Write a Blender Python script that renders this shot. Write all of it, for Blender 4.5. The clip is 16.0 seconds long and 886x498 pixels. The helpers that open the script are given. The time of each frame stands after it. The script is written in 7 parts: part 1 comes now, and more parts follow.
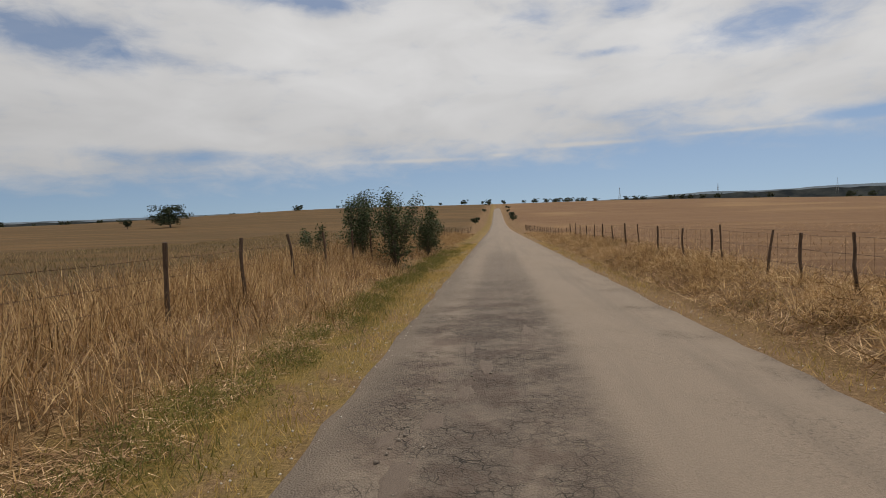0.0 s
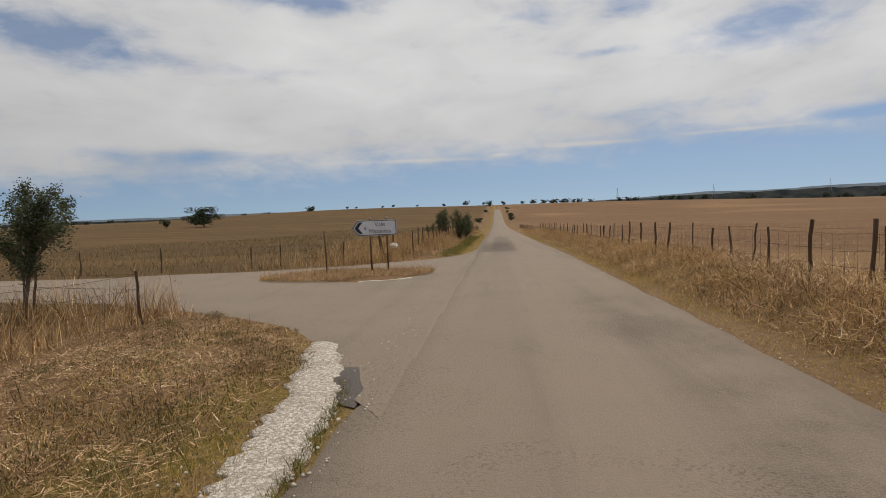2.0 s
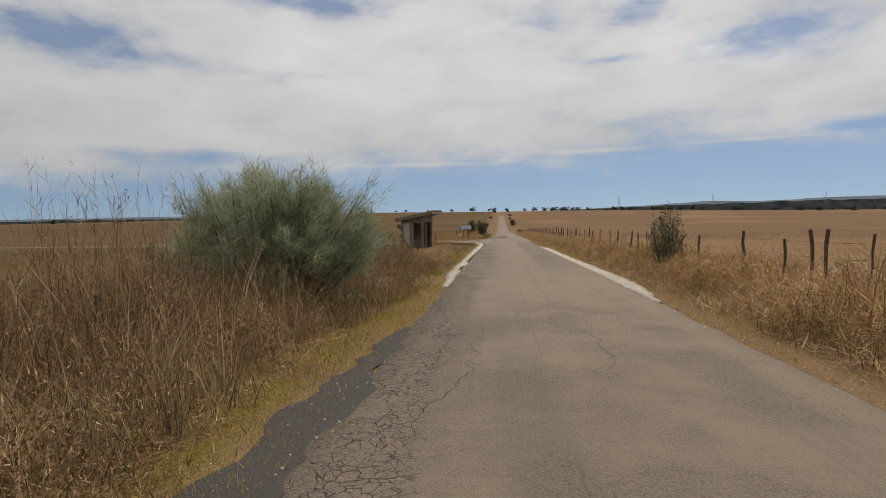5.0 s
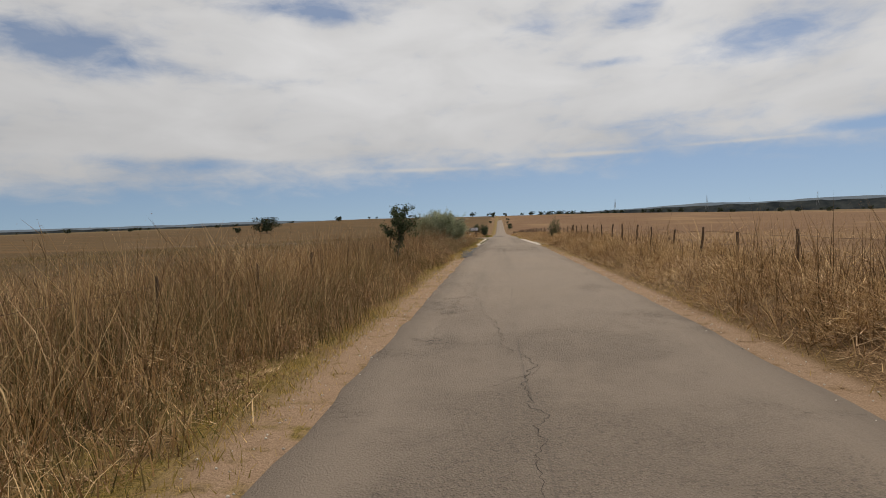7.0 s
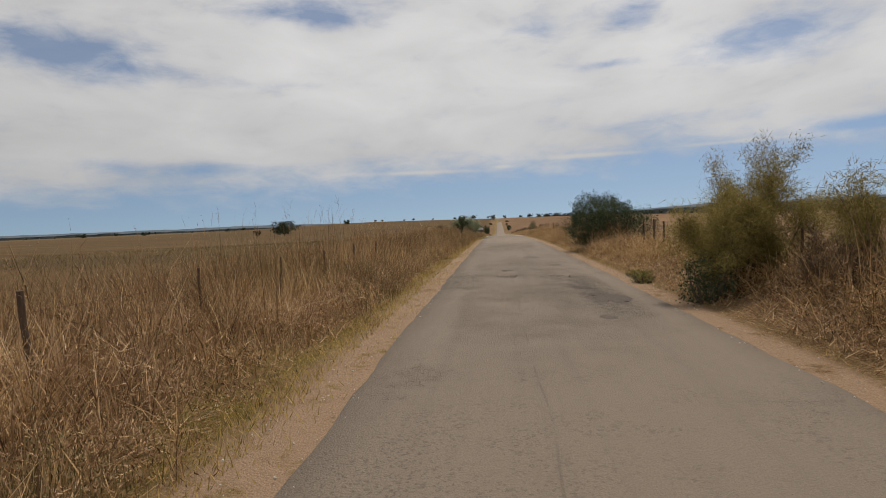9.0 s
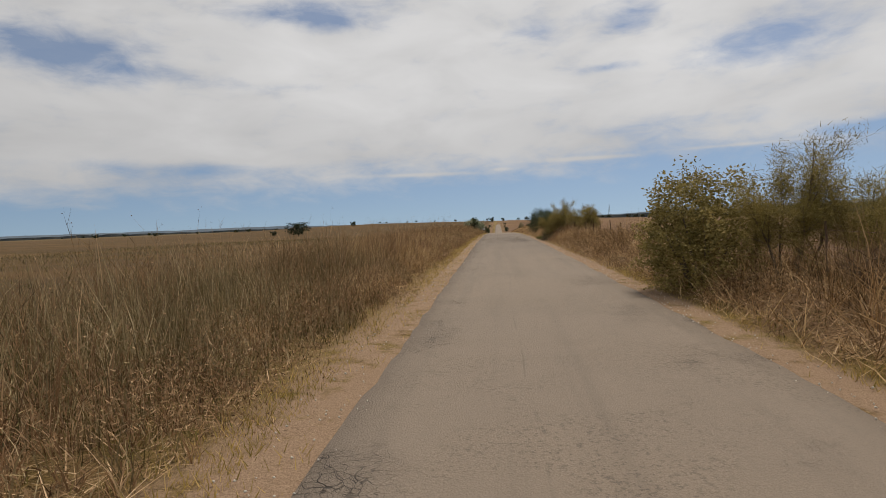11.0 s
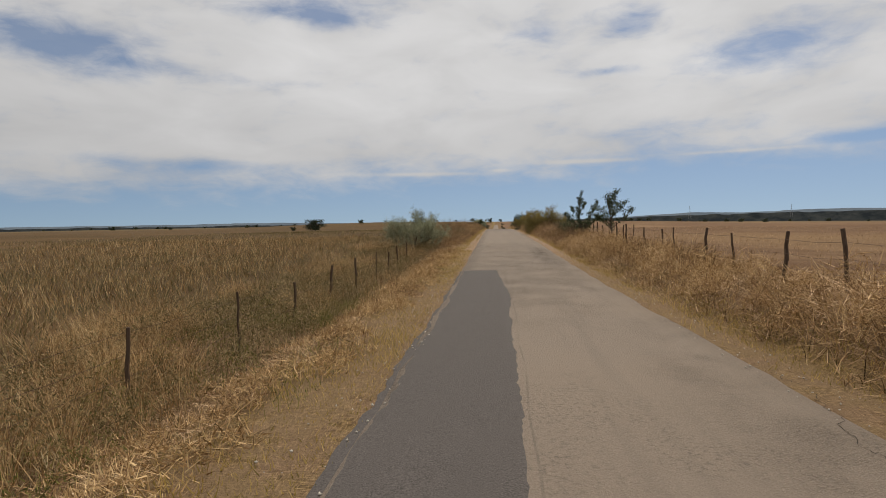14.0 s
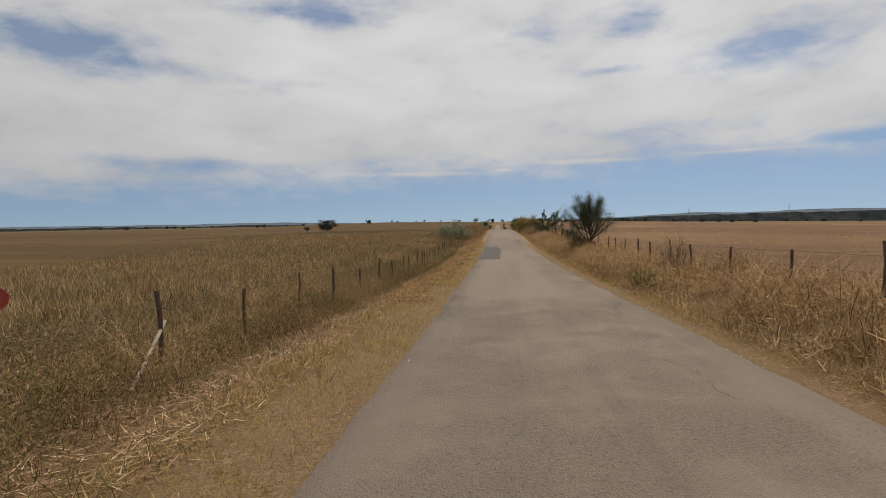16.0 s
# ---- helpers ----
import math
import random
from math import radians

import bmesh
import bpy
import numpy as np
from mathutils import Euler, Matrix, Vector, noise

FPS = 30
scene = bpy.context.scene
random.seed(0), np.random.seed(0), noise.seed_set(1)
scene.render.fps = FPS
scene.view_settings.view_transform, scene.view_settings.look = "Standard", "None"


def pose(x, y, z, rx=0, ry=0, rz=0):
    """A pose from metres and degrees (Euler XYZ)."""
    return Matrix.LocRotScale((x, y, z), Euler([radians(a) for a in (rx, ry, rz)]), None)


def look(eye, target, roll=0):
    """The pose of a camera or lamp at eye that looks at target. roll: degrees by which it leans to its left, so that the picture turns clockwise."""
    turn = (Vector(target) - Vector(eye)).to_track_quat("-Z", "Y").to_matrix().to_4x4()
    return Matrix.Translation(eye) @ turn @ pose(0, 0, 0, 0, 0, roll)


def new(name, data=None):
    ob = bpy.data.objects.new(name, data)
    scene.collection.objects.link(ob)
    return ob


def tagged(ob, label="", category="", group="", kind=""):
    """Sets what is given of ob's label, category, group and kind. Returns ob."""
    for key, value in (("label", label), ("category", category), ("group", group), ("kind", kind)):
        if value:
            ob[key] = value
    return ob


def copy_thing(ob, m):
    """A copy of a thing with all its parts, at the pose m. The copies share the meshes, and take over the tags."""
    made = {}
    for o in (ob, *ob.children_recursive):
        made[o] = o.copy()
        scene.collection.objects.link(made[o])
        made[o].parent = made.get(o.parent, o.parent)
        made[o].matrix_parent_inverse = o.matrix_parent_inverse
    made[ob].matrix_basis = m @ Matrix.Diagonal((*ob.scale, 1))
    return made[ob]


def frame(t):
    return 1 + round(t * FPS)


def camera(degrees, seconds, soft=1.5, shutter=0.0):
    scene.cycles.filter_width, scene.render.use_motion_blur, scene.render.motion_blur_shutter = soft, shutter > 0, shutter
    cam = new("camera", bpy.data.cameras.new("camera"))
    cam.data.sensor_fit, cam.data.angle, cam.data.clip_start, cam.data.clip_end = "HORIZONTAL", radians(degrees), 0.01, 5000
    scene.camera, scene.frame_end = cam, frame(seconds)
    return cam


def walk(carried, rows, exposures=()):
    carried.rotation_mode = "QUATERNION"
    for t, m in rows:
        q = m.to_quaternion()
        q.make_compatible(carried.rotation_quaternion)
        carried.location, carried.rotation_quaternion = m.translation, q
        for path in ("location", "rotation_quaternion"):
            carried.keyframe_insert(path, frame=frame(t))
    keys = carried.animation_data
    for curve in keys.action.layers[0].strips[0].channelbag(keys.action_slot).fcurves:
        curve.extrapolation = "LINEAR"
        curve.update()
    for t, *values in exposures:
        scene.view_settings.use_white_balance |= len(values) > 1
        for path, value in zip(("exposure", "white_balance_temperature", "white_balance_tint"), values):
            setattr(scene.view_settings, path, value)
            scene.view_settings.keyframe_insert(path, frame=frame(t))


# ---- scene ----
cam = camera(76.0, 16.0, soft=0.9, shutter=0.0)
PATH = [
    (0.0, pose(0.000, 0.000, 0.000, 85.927, 2.078, 5.324)),
    (0.5, pose(-0.051, -7.016, 0.220, 85.923, 2.091, 5.276)),
    (1.0, pose(-0.106, -14.037, 0.420, 85.900, 2.195, 5.305)),
    (1.5, pose(-0.154, -21.053, 0.603, 85.902, 2.212, 5.305)),
    (2.0, pose(-0.197, -28.060, 0.772, 85.921, 2.147, 5.322)),
    (2.5, pose(-0.246, -35.032, 0.931, 85.907, 1.866, 5.409)),
    (3.0, pose(-0.279, -42.035, 1.086, 85.925, 1.705, 5.414)),
    (3.5, pose(-0.261, -49.015, 1.277, 86.006, 1.415, 5.549)),
    (4.0, pose(-0.275, -56.046, 1.489, 86.061, 1.250, 5.627)),
    (4.5, pose(-0.255, -63.077, 1.678, 86.260, 1.142, 5.739)),
    (5.0, pose(-0.182, -70.135, 1.813, 86.376, 1.083, 5.741)),
    (7.5, pose(0.025, -105.612, 2.224, 86.954, 2.005, 5.582)),
    (8.0, pose(0.009, -112.723, 2.259, 87.038, 2.152, 5.574)),
    (8.5, pose(-0.010, -119.899, 2.274, 87.109, 2.272, 5.606)),
    (9.0, pose(-0.036, -127.117, 2.289, 87.112, 2.211, 5.589)),
    (11.5, pose(0.032, -163.478, 2.186, 87.390, 1.919, 5.396)),
    (12.0, pose(0.068, -170.751, 2.132, 87.436, 1.789, 5.328)),
    (12.5, pose(0.108, -178.018, 2.065, 87.469, 1.468, 5.249)),
    (13.0, pose(0.104, -185.159, 2.000, 87.414, 1.178, 5.162)),
    (13.5, pose(0.049, -192.177, 1.971, 87.359, 0.981, 5.186)),
    (14.0, pose(-0.027, -199.070, 2.001, 87.325, 0.815, 5.236)),
    (14.5, pose(-0.092, -205.858, 2.088, 87.275, 0.828, 5.271)),
    (15.0, pose(-0.104, -212.615, 2.213, 87.264, 0.826, 5.350)),
    (15.5, pose(-0.065, -219.394, 2.362, 87.255, 0.874, 5.439)),
    (16.0, pose(0.000, -226.187, 2.505, 87.300, 0.799, 5.444)),
]
# the plan is laid out in steps of 1.2 m; UNIT turns it into metres
UNIT = 1.2
walk(cam, [(t, Matrix.Translation(m.translation * UNIT) @ m.to_3x3().to_4x4()) for t, m in PATH])

# ---- daylight ----
world = bpy.data.worlds.new("sky")
scene.world = world
world.use_nodes = True
wt = world.node_tree
wt.nodes.clear()


def wmath(op, a, b=None, c=None, clamp=False):
    n = wt.nodes.new("ShaderNodeMath")
    n.operation, n.use_clamp = op, clamp
    for i, v in enumerate((a, b, c)):
        if v is None:
            continue
        if isinstance(v, (int, float)):
            n.inputs[i].default_value = v
        else:
            wt.links.new(v, n.inputs[i])
    return n.outputs[0]


SUN_EL, SUN_AZ = 64.0, 28.0   # degrees above the horizon, and clockwise from the road's direction
sky = wt.nodes.new("ShaderNodeTexSky")
sky.sky_type, sky.sun_disc = "NISHITA", False
sky.sun_elevation, sky.sun_rotation = radians(SUN_EL), radians(SUN_AZ)
sky.altitude, sky.air_density, sky.dust_density, sky.ozone_density = 200, 1.0, 0.9, 1.2
coord = wt.nodes.new("ShaderNodeTexCoord")
sep = wt.nodes.new("ShaderNodeSeparateXYZ")
wt.links.new(coord.outputs["Generated"], sep.inputs[0])
az = wmath("DEGREES", wmath("ARCTAN2", sep.outputs[0], sep.outputs[1]))
el = wmath("DEGREES", wmath("ARCSINE", sep.outputs[2]))
# clear, dry air: the blue reaches down to the horizon
lifted = wt.nodes.new("ShaderNodeVectorMath")
lifted.operation = "ADD"
lifted.inputs[1].default_value = (0, 0, 0.13)
wt.links.new(coord.outputs["Generated"], lifted.inputs[0])
wt.links.new(lifted.outputs[0], sky.inputs[0])
comb = wt.nodes.new("ShaderNodeCombineXYZ")
wt.links.new(wmath("MULTIPLY", az, 0.045), comb.inputs[0])
wt.links.new(wmath("MULTIPLY", el, 0.115), comb.inputs[1])


def wnoise(scale, detail, rough, dist=0.0):
    n = wt.nodes.new("ShaderNodeTexNoise")
    n.inputs["Scale"].default_value, n.inputs["Detail"].default_value = scale, detail
    n.inputs["Roughness"].default_value, n.inputs["Distortion"].default_value = rough, dist
    wt.links.new(comb.outputs[0], n.inputs["Vector"])
    return n.outputs[0]


n_big, n_fine = wnoise(1.9, 6, 0.55, 0.25), wnoise(6.0, 6, 0.6, 0.35)
wob = wmath("ADD", wmath("MULTIPLY", wmath("SUBTRACT", n_big, 0.5), 3.4), wmath("MULTIPLY", wmath("SUBTRACT", n_fine, 0.5), 3.0))
# lower rim of the cloud deck: higher on the right of the road
rise = wt.nodes.new("ShaderNodeMapRange")
rise.interpolation_type = "SMOOTHSTEP"
for i, v in ((1, -45.0), (2, 2.0), (3, 3.5), (4, 5.3)):
    rise.inputs[i].default_value = v
wt.links.new(az, rise.inputs[0])
jump = wt.nodes.new("ShaderNodeMapRange")
jump.interpolation_type = "SMOOTHSTEP"
for i, v in ((1, 10.5), (2, 14.0), (3, 0.0), (4, 0.9)):
    jump.inputs[i].default_value = v
wt.links.new(az, jump.inputs[0])
rim = wmath("ADD", rise.outputs[0], jump.outputs[0])
dens = wmath("MULTIPLY", wmath("SUBTRACT", el, rim), 0.75)
dens = wmath("MINIMUM", wmath("MAXIMUM", dens, -2.5), 1.6)
# gaps of blue and thin streaks: azimuth, elevation, half widths, depth
GAPS = [
    (-40.0, 15.3, 6.5, 1.5, 2.6), (-33.5, 13.9, 4.0, 0.7, 1.2), (-18.0, 19.6, 6.0, 1.0, 2.4), (13.1, 18.2, 2.4, 1.2, 2.2),
    (23.5, 14.2, 5.5, 1.5, 2.4), (30.6, 6.5, 2.6, 0.45, 2.0), (17.0, 8.4, 6.5, 0.7, 1.3), (4.0, 17.6, 3.0, 1.3, 1.2),
    (-34.8, 5.8, 6.0, 0.7, 1.4), (-21.5, 13.3, 4.0, 0.4, 1.1), (11.0, 14.0, 3.0, 0.35, 1.2), (-35.5, 12.8, 3.0, 0.5, 1.0),
    (-25.0, 5.7, 3.6, 0.6, 1.2),
]
for a0, e0, wa, we, depth in GAPS:
    da = wmath("DIVIDE", wmath("SUBTRACT", az, a0), wa)
    de = wmath("DIVIDE", wmath("SUBTRACT", el, e0), we)
    r2 = wmath("ADD", wmath("MULTIPLY", da, da), wmath("MULTIPLY", de, de))
    bump_ = wmath("POWER", 2.718, wmath("MULTIPLY", r2, -0.7))
    dens = wmath("SUBTRACT", dens, wmath("MULTIPLY", bump_, depth))
# wisps just under the rim
for a0, e0, wa, we, depth in [(9.0, 5.75, 3.5, 0.16, 1.6), (-7.5, 4.85, 5.0, 0.16, 1.2), (0.6, 5.1, 0.9, 0.14, 1.2), (22.0, 6.0, 4.0, 0.12, 1.0)]:
    da = wmath("DIVIDE", wmath("SUBTRACT", az, a0), wa)
    de = wmath("DIVIDE", wmath("SUBTRACT", el, e0), we)
    r2 = wmath("ADD", wmath("MULTIPLY", da, da), wmath("MULTIPLY", de, de))
    dens = wmath("ADD", dens, wmath("MULTIPLY", wmath("POWER", 2.718, wmath("MULTIPLY", r2, -0.7)), depth))
dens = wmath("ADD", dens, wob)
cover = wt.nodes.new("ShaderNodeMapRange")
cover.interpolation_type = "SMOOTHSTEP"
for i, v in ((1, -1.5), (2, 1.5), (3, 0.0), (4, 0.97)):
    cover.inputs[i].default_value = v
wt.links.new(dens, cover.inputs[0])
# a thin veil over the gaps high up, and greyer undersides low down and towards the pasture
veil = wt.nodes.new("ShaderNodeMapRange")
veil.interpolation_type = "SMOOTHSTEP"
for i, v in ((1, 7.0), (2, 13.0), (3, 0.0), (4, 0.16)):
    veil.inputs[i].default_value = v
wt.links.new(el, veil.inputs[0])
covered = wmath("MAXIMUM", cover.outputs[0], wmath("MULTIPLY", veil.outputs[0], wmath("ADD", n_fine, 0.5)))
under = wt.nodes.new("ShaderNodeMapRange")
under.interpolation_type = "SMOOTHSTEP"
for i, v in ((1, 4.0), (2, 14.0), (3, 0.84), (4, 1.0)):
    under.inputs[i].default_value = v
wt.links.new(el, under.inputs[0])
shade_side = wt.nodes.new("ShaderNodeMapRange")
shade_side.interpolation_type = "SMOOTHSTEP"
for i, v in ((1, -40.0), (2, -12.0), (3, 0.9), (4, 1.0)):
    shade_side.inputs[i].default_value = v
wt.links.new(az, shade_side.inputs[0])
tone = wt.nodes.new("ShaderNodeMapRange")
for i, v in ((1, 0.3), (2, 0.7), (3, 0.58), (4, 0.71)):
    tone.inputs[i].default_value = v
wt.links.new(wnoise(1.9, 4, 0.5, 0.4), tone.inputs[0])
cloud = wt.nodes.new("ShaderNodeMix")
cloud.data_type = "RGBA"
scale_sky = wt.nodes.new("ShaderNodeMix")
scale_sky.data_type, scale_sky.blend_type = "RGBA", "MULTIPLY"
scale_sky.inputs[0].default_value = 1.0
wt.links.new(sky.outputs[0], scale_sky.inputs[6])
SKY = 0.082
scale_sky.inputs[7].default_value = (SKY, SKY, SKY, 1)
white = wt.nodes.new("ShaderNodeCombineColor")
for i, k in enumerate((1.0, 0.985, 0.975)):
    wt.links.new(wmath("MULTIPLY", wmath("MULTIPLY", tone.outputs[0], wmath("MULTIPLY", under.outputs[0], shade_side.outputs[0])), k), white.inputs[i])
wt.links.new(covered, cloud.inputs[0])
wt.links.new(scale_sky.outputs[2], cloud.inputs[6])
wt.links.new(white.outputs[0], cloud.inputs[7])
bg = wt.nodes.new("ShaderNodeBackground")
wt.links.new(cloud.outputs[2], bg.inputs[0])
bg.inputs[1].default_value = 1.0
wout = wt.nodes.new("ShaderNodeOutputWorld")
wt.links.new(bg.outputs[0], wout.inputs[0])

sun_data = bpy.data.lights.new("sun", "SUN")
sun_data.energy, sun_data.angle, sun_data.color = 2.4, radians(1.5), (1.0, 0.898, 0.775)
sun = new("sun", sun_data)
ce = math.cos(radians(SUN_EL))
SUN_DIR = Vector((math.sin(radians(SUN_AZ)) * ce, math.cos(radians(SUN_AZ)) * ce, math.sin(radians(SUN_EL))))
sun.matrix_world = look(SUN_DIR * 50, (0, 0, 0))


# ---- materials ----
class Mat:
    """A node material with short helpers."""

    def __init__(self, name, rough=0.9, metal=0.0, spec=0.3):
        self.m = bpy.data.materials.new(name)
        self.m.use_nodes = True
        self.t = self.m.node_tree
        self.b = self.t.nodes["Principled BSDF"]
        self.b.inputs["Roughness"].default_value = rough
        self.b.inputs["Metallic"].default_value = metal
        self.b.inputs["Specular IOR Level"].default_value = spec
        plan = self.t.nodes.new("ShaderNodeVectorMath")
        plan.operation = "MULTIPLY"
        self.t.links.new(self.t.nodes.new("ShaderNodeNewGeometry").outputs["Position"], plan.inputs[0])
        plan.inputs[1].default_value = (1 / UNIT, 1 / UNIT, 1 / UNIT)
        self.pos = plan.outputs[0]

    def link(self, a, b):
        self.t.links.new(a, b)

    def put(self, socket, v):
        if isinstance(v, (int, float)):
            socket.default_value = v
        elif isinstance(v, tuple):
            socket.default_value = (*v, 1) if len(v) == 3 else v
        else:
            self.link(v, socket)

    def noise(self, scale, detail=4, rough=0.55, vec=None, dist=0.0):
        n = self.t.nodes.new("ShaderNodeTexNoise")
        n.inputs["Scale"].default_value, n.inputs["Detail"].default_value = scale, detail
        n.inputs["Roughness"].default_value, n.inputs["Distortion"].default_value = rough, dist
        self.link(vec if vec is not None else self.pos, n.inputs["Vector"])
        return n.outputs[0]

    def stretch(self, sx, sy, sz):
        n = self.t.nodes.new("ShaderNodeVectorMath")
        n.operation = "MULTIPLY"
        self.link(self.pos, n.inputs[0])
        n.inputs[1].default_value = (sx, sy, sz)
        return n.outputs[0]

    def voronoi(self, scale, feature="F1", vec=None):
        n = self.t.nodes.new("ShaderNodeTexVoronoi")
        n.feature = feature
        n.inputs["Scale"].default_value = scale
        self.link(vec if vec is not None else self.pos, n.inputs["Vector"])
        return n.outputs["Distance"]

    def ramp(self, fac, *stops):
        n = self.t.nodes.new("ShaderNodeValToRGB")
        e = n.color_ramp.elements
        while len(e) < len(stops):
            e.new(0.5)
        for q, (p, c) in zip(e, stops):
            q.position = p
            q.color = (*c, 1) if isinstance(c, tuple) else (c, c, c, 1)
        self.link(fac, n.inputs[0])
        return n.outputs[0]

    def mix(self, fac, a, b, blend="MIX"):
        n = self.t.nodes.new("ShaderNodeMix")
        n.data_type, n.blend_type = "RGBA", blend
        self.put(n.inputs[0], fac), self.put(n.inputs[6], a), self.put(n.inputs[7], b)
        return n.outputs[2]

    def math(self, op, a, b=0.0, clamp=False):
        n = self.t.nodes.new("ShaderNodeMath")
        n.operation, n.use_clamp = op, clamp
        self.put(n.inputs[0], a), self.put(n.inputs[1], b)
        return n.outputs[0]

    def span(self, v, lo, hi, a=0.0, b=1.0):
        n = self.t.nodes.new("ShaderNodeMapRange")
        n.interpolation_type = "SMOOTHSTEP"
        self.put(n.inputs[0], v)
        for i, q in ((1, lo), (2, hi), (3, a), (4, b)):
            n.inputs[i].default_value = q
        return n.outputs[0]

    def axes(self):
        n = self.t.nodes.new("ShaderNodeSeparateXYZ")
        self.link(self.pos, n.inputs[0])
        return n.outputs

    def island(self):
        return self.t.nodes.new("ShaderNodeNewGeometry").outputs["Random Per Island"]

    def each(self):
        return self.t.nodes.new("ShaderNodeObjectInfo").outputs["Random"]

    def color(self, c):
        self.put(self.b.inputs["Base Color"], c)
        return self

    def rough(self, v):
        self.put(self.b.inputs["Roughness"], v)
        return self

    def bump(self, h, strength=0.5, dist=0.01):
        n = self.t.nodes.new("ShaderNodeBump")
        n.inputs["Strength"].default_value, n.inputs["Distance"].default_value = strength, dist
        self.link(h, n.inputs["Height"])
        self.link(n.outputs[0], self.b.inputs["Normal"])
        return self

    def glow_through(self, color, amount):
        """Light that passes through thin blades and leaves."""
        tr = self.t.nodes.new("ShaderNodeBsdfTranslucent")
        self.put(tr.inputs[0], color)
        mx = self.t.nodes.new("ShaderNodeMixShader")
        mx.inputs[0].default_value = amount
        self.link(self.b.outputs[0], mx.inputs[1]), self.link(tr.outputs[0], mx.inputs[2])
        self.link(mx.outputs[0], self.t.nodes["Material Output"].inputs[0])
        return self


def asphalt_material():
    m = Mat("worn_asphalt", 0.85, spec=0.35)
    x, y, z = m.axes()

    def area(x0, x1, y0, y1, sx=0.3, sy=2.0):
        return m.math("MULTIPLY", m.math("MULTIPLY", m.span(x, x0 - sx, x0 + sx), m.span(x, x1 + sx, x1 - sx)), m.math("MULTIPLY", m.span(y, y0 - sy, y0 + sy), m.span(y, y1 + sy, y1 - sy)))

    def add(*parts):
        t = parts[0]
        for q in parts[1:]:
            t = m.math("ADD", t, q, clamp=True)
        return t

    fine, grit, mid, big = m.noise(240, 3, 0.7), m.voronoi(60), m.noise(9, 6, 0.68), m.noise(0.35, 5, 0.6)
    lanes = m.noise(1.0, 5, 0.65, m.stretch(1.7, 0.05, 1))
    base = m.ramp(fine, (0.3, (0.13, 0.103, 0.08)), (0.7, (0.325, 0.259, 0.196)))
    base = m.mix(m.span(mid, 0.42, 0.7, 0.0, 0.5), base, (0.235, 0.187, 0.1415))
    base = m.mix(m.span(big, 0.42, 0.62, 0.0, 0.5), base, (0.25, 0.1959, 0.1444))
    base = m.mix(m.span(lanes, 0.48, 0.7, 0.0, 0.32), base, (0.13, 0.1052, 0.0828))
    base = m.mix(m.math("MULTIPLY", area(-4.0, 4.0, -130.0, -88.0, 0.3, 8.0), 0.26), base, (0.105, 0.088, 0.073))
    # one half of the road is older and greyer, with a wandering joint along the middle
    wander = m.math("ADD", x, m.math("MULTIPLY", m.noise(0.16, 3, 0.5), -0.35))
    older = m.math("MULTIPLY", m.span(wander, 0.16, -0.04), add(m.span(y, -66.0, -52.0), area(-3.0, 3.0, -224.0, -200.0, 0.3, 4.0)))
    base = m.mix(m.math("MULTIPLY", older, 0.12), base, (0.115, 0.096, 0.080))
    joint = m.math("MULTIPLY", m.span(m.math("ABSOLUTE", m.math("SUBTRACT", wander, 0.06)), 0.014, 0.004), m.span(m.noise(0.8, 3, 0.6), 0.45, 0.6))
    base = m.mix(m.math("MULTIPLY", joint, 0.3), base, (0.05, 0.042, 0.035))
    # open-textured stretches where the binder has worn away between the stones
    ravel = add(area(-1.2, 0.9, 0.0, 15.0), area(-0.7, 2.0, -121.0, -107.0), area(-0.9, 2.2, -190.0, -167.0, 0.4, 3.0), area(-0.9, 2.2, -70.0, -60.0), area(-1.2, -0.3, -55.0, -28.0), area(1.2, 2.4, -52.0, -18.0), area(-0.8, 2.4, -226.0, -214.0), area(-0.9, 2.0, -100.0, -90.0), area(1.5, 2.4, -212.0, -192.0))
    ravel = m.math("MULTIPLY", ravel, m.span(m.noise(0.7, 5, 0.75), 0.3, 0.66))
    stone = m.span(grit, 0.22, 0.62)
    base = m.mix(m.math("MULTIPLY", stone, m.math("ADD", m.math("MULTIPLY", ravel, 0.22), 0.12)), base, (0.048, 0.039, 0.031))
    speck = m.math("MULTIPLY", m.span(m.noise(34, 3, 0.7), 0.52, 0.62), m.span(m.noise(0.7, 4, 0.65), 0.45, 0.6))
    base = m.mix(m.math("MULTIPLY", speck, 0.55), base, (0.075, 0.06, 0.046))
    # dark wheel track on the slope, and brown soil worked into broken stretches
    track = m.math("MULTIPLY", area(-0.45, 0.8, -1.0, 27.0, 0.2, 5.0), m.span(mid, 0.3, 0.6, 0.2, 0.6))
    base = m.mix(track, base, (0.085, 0.066, 0.053))
    soil = m.math("MULTIPLY", add(area(-1.0, 0.5, 0.5, 11.0), area(0.9, 2.0, -117.5, -112.5, 0.25, 1.0)), m.span(m.noise(1.7, 5, 0.7), 0.45, 0.6, 0.0, 0.75))
    base = m.mix(soil, base, (0.095, 0.066, 0.05))
    # crazed cracks
    warp = m.t.nodes.new("ShaderNodeVectorMath")
    warp.operation = "ADD"
    wn = m.t.nodes.new("ShaderNodeTexNoise")
    wn.inputs["Scale"].default_value = 3.0
    m.link(m.pos, wn.inputs["Vector"])
    sc = m.t.nodes.new("ShaderNodeVectorMath")
    sc.operation = "SCALE"
    sc.inputs["Scale"].default_value = 0.34
    m.link(wn.outputs["Color"], sc.inputs[0])
    m.link(m.pos, warp.inputs[0]), m.link(sc.outputs[0], warp.inputs[1])
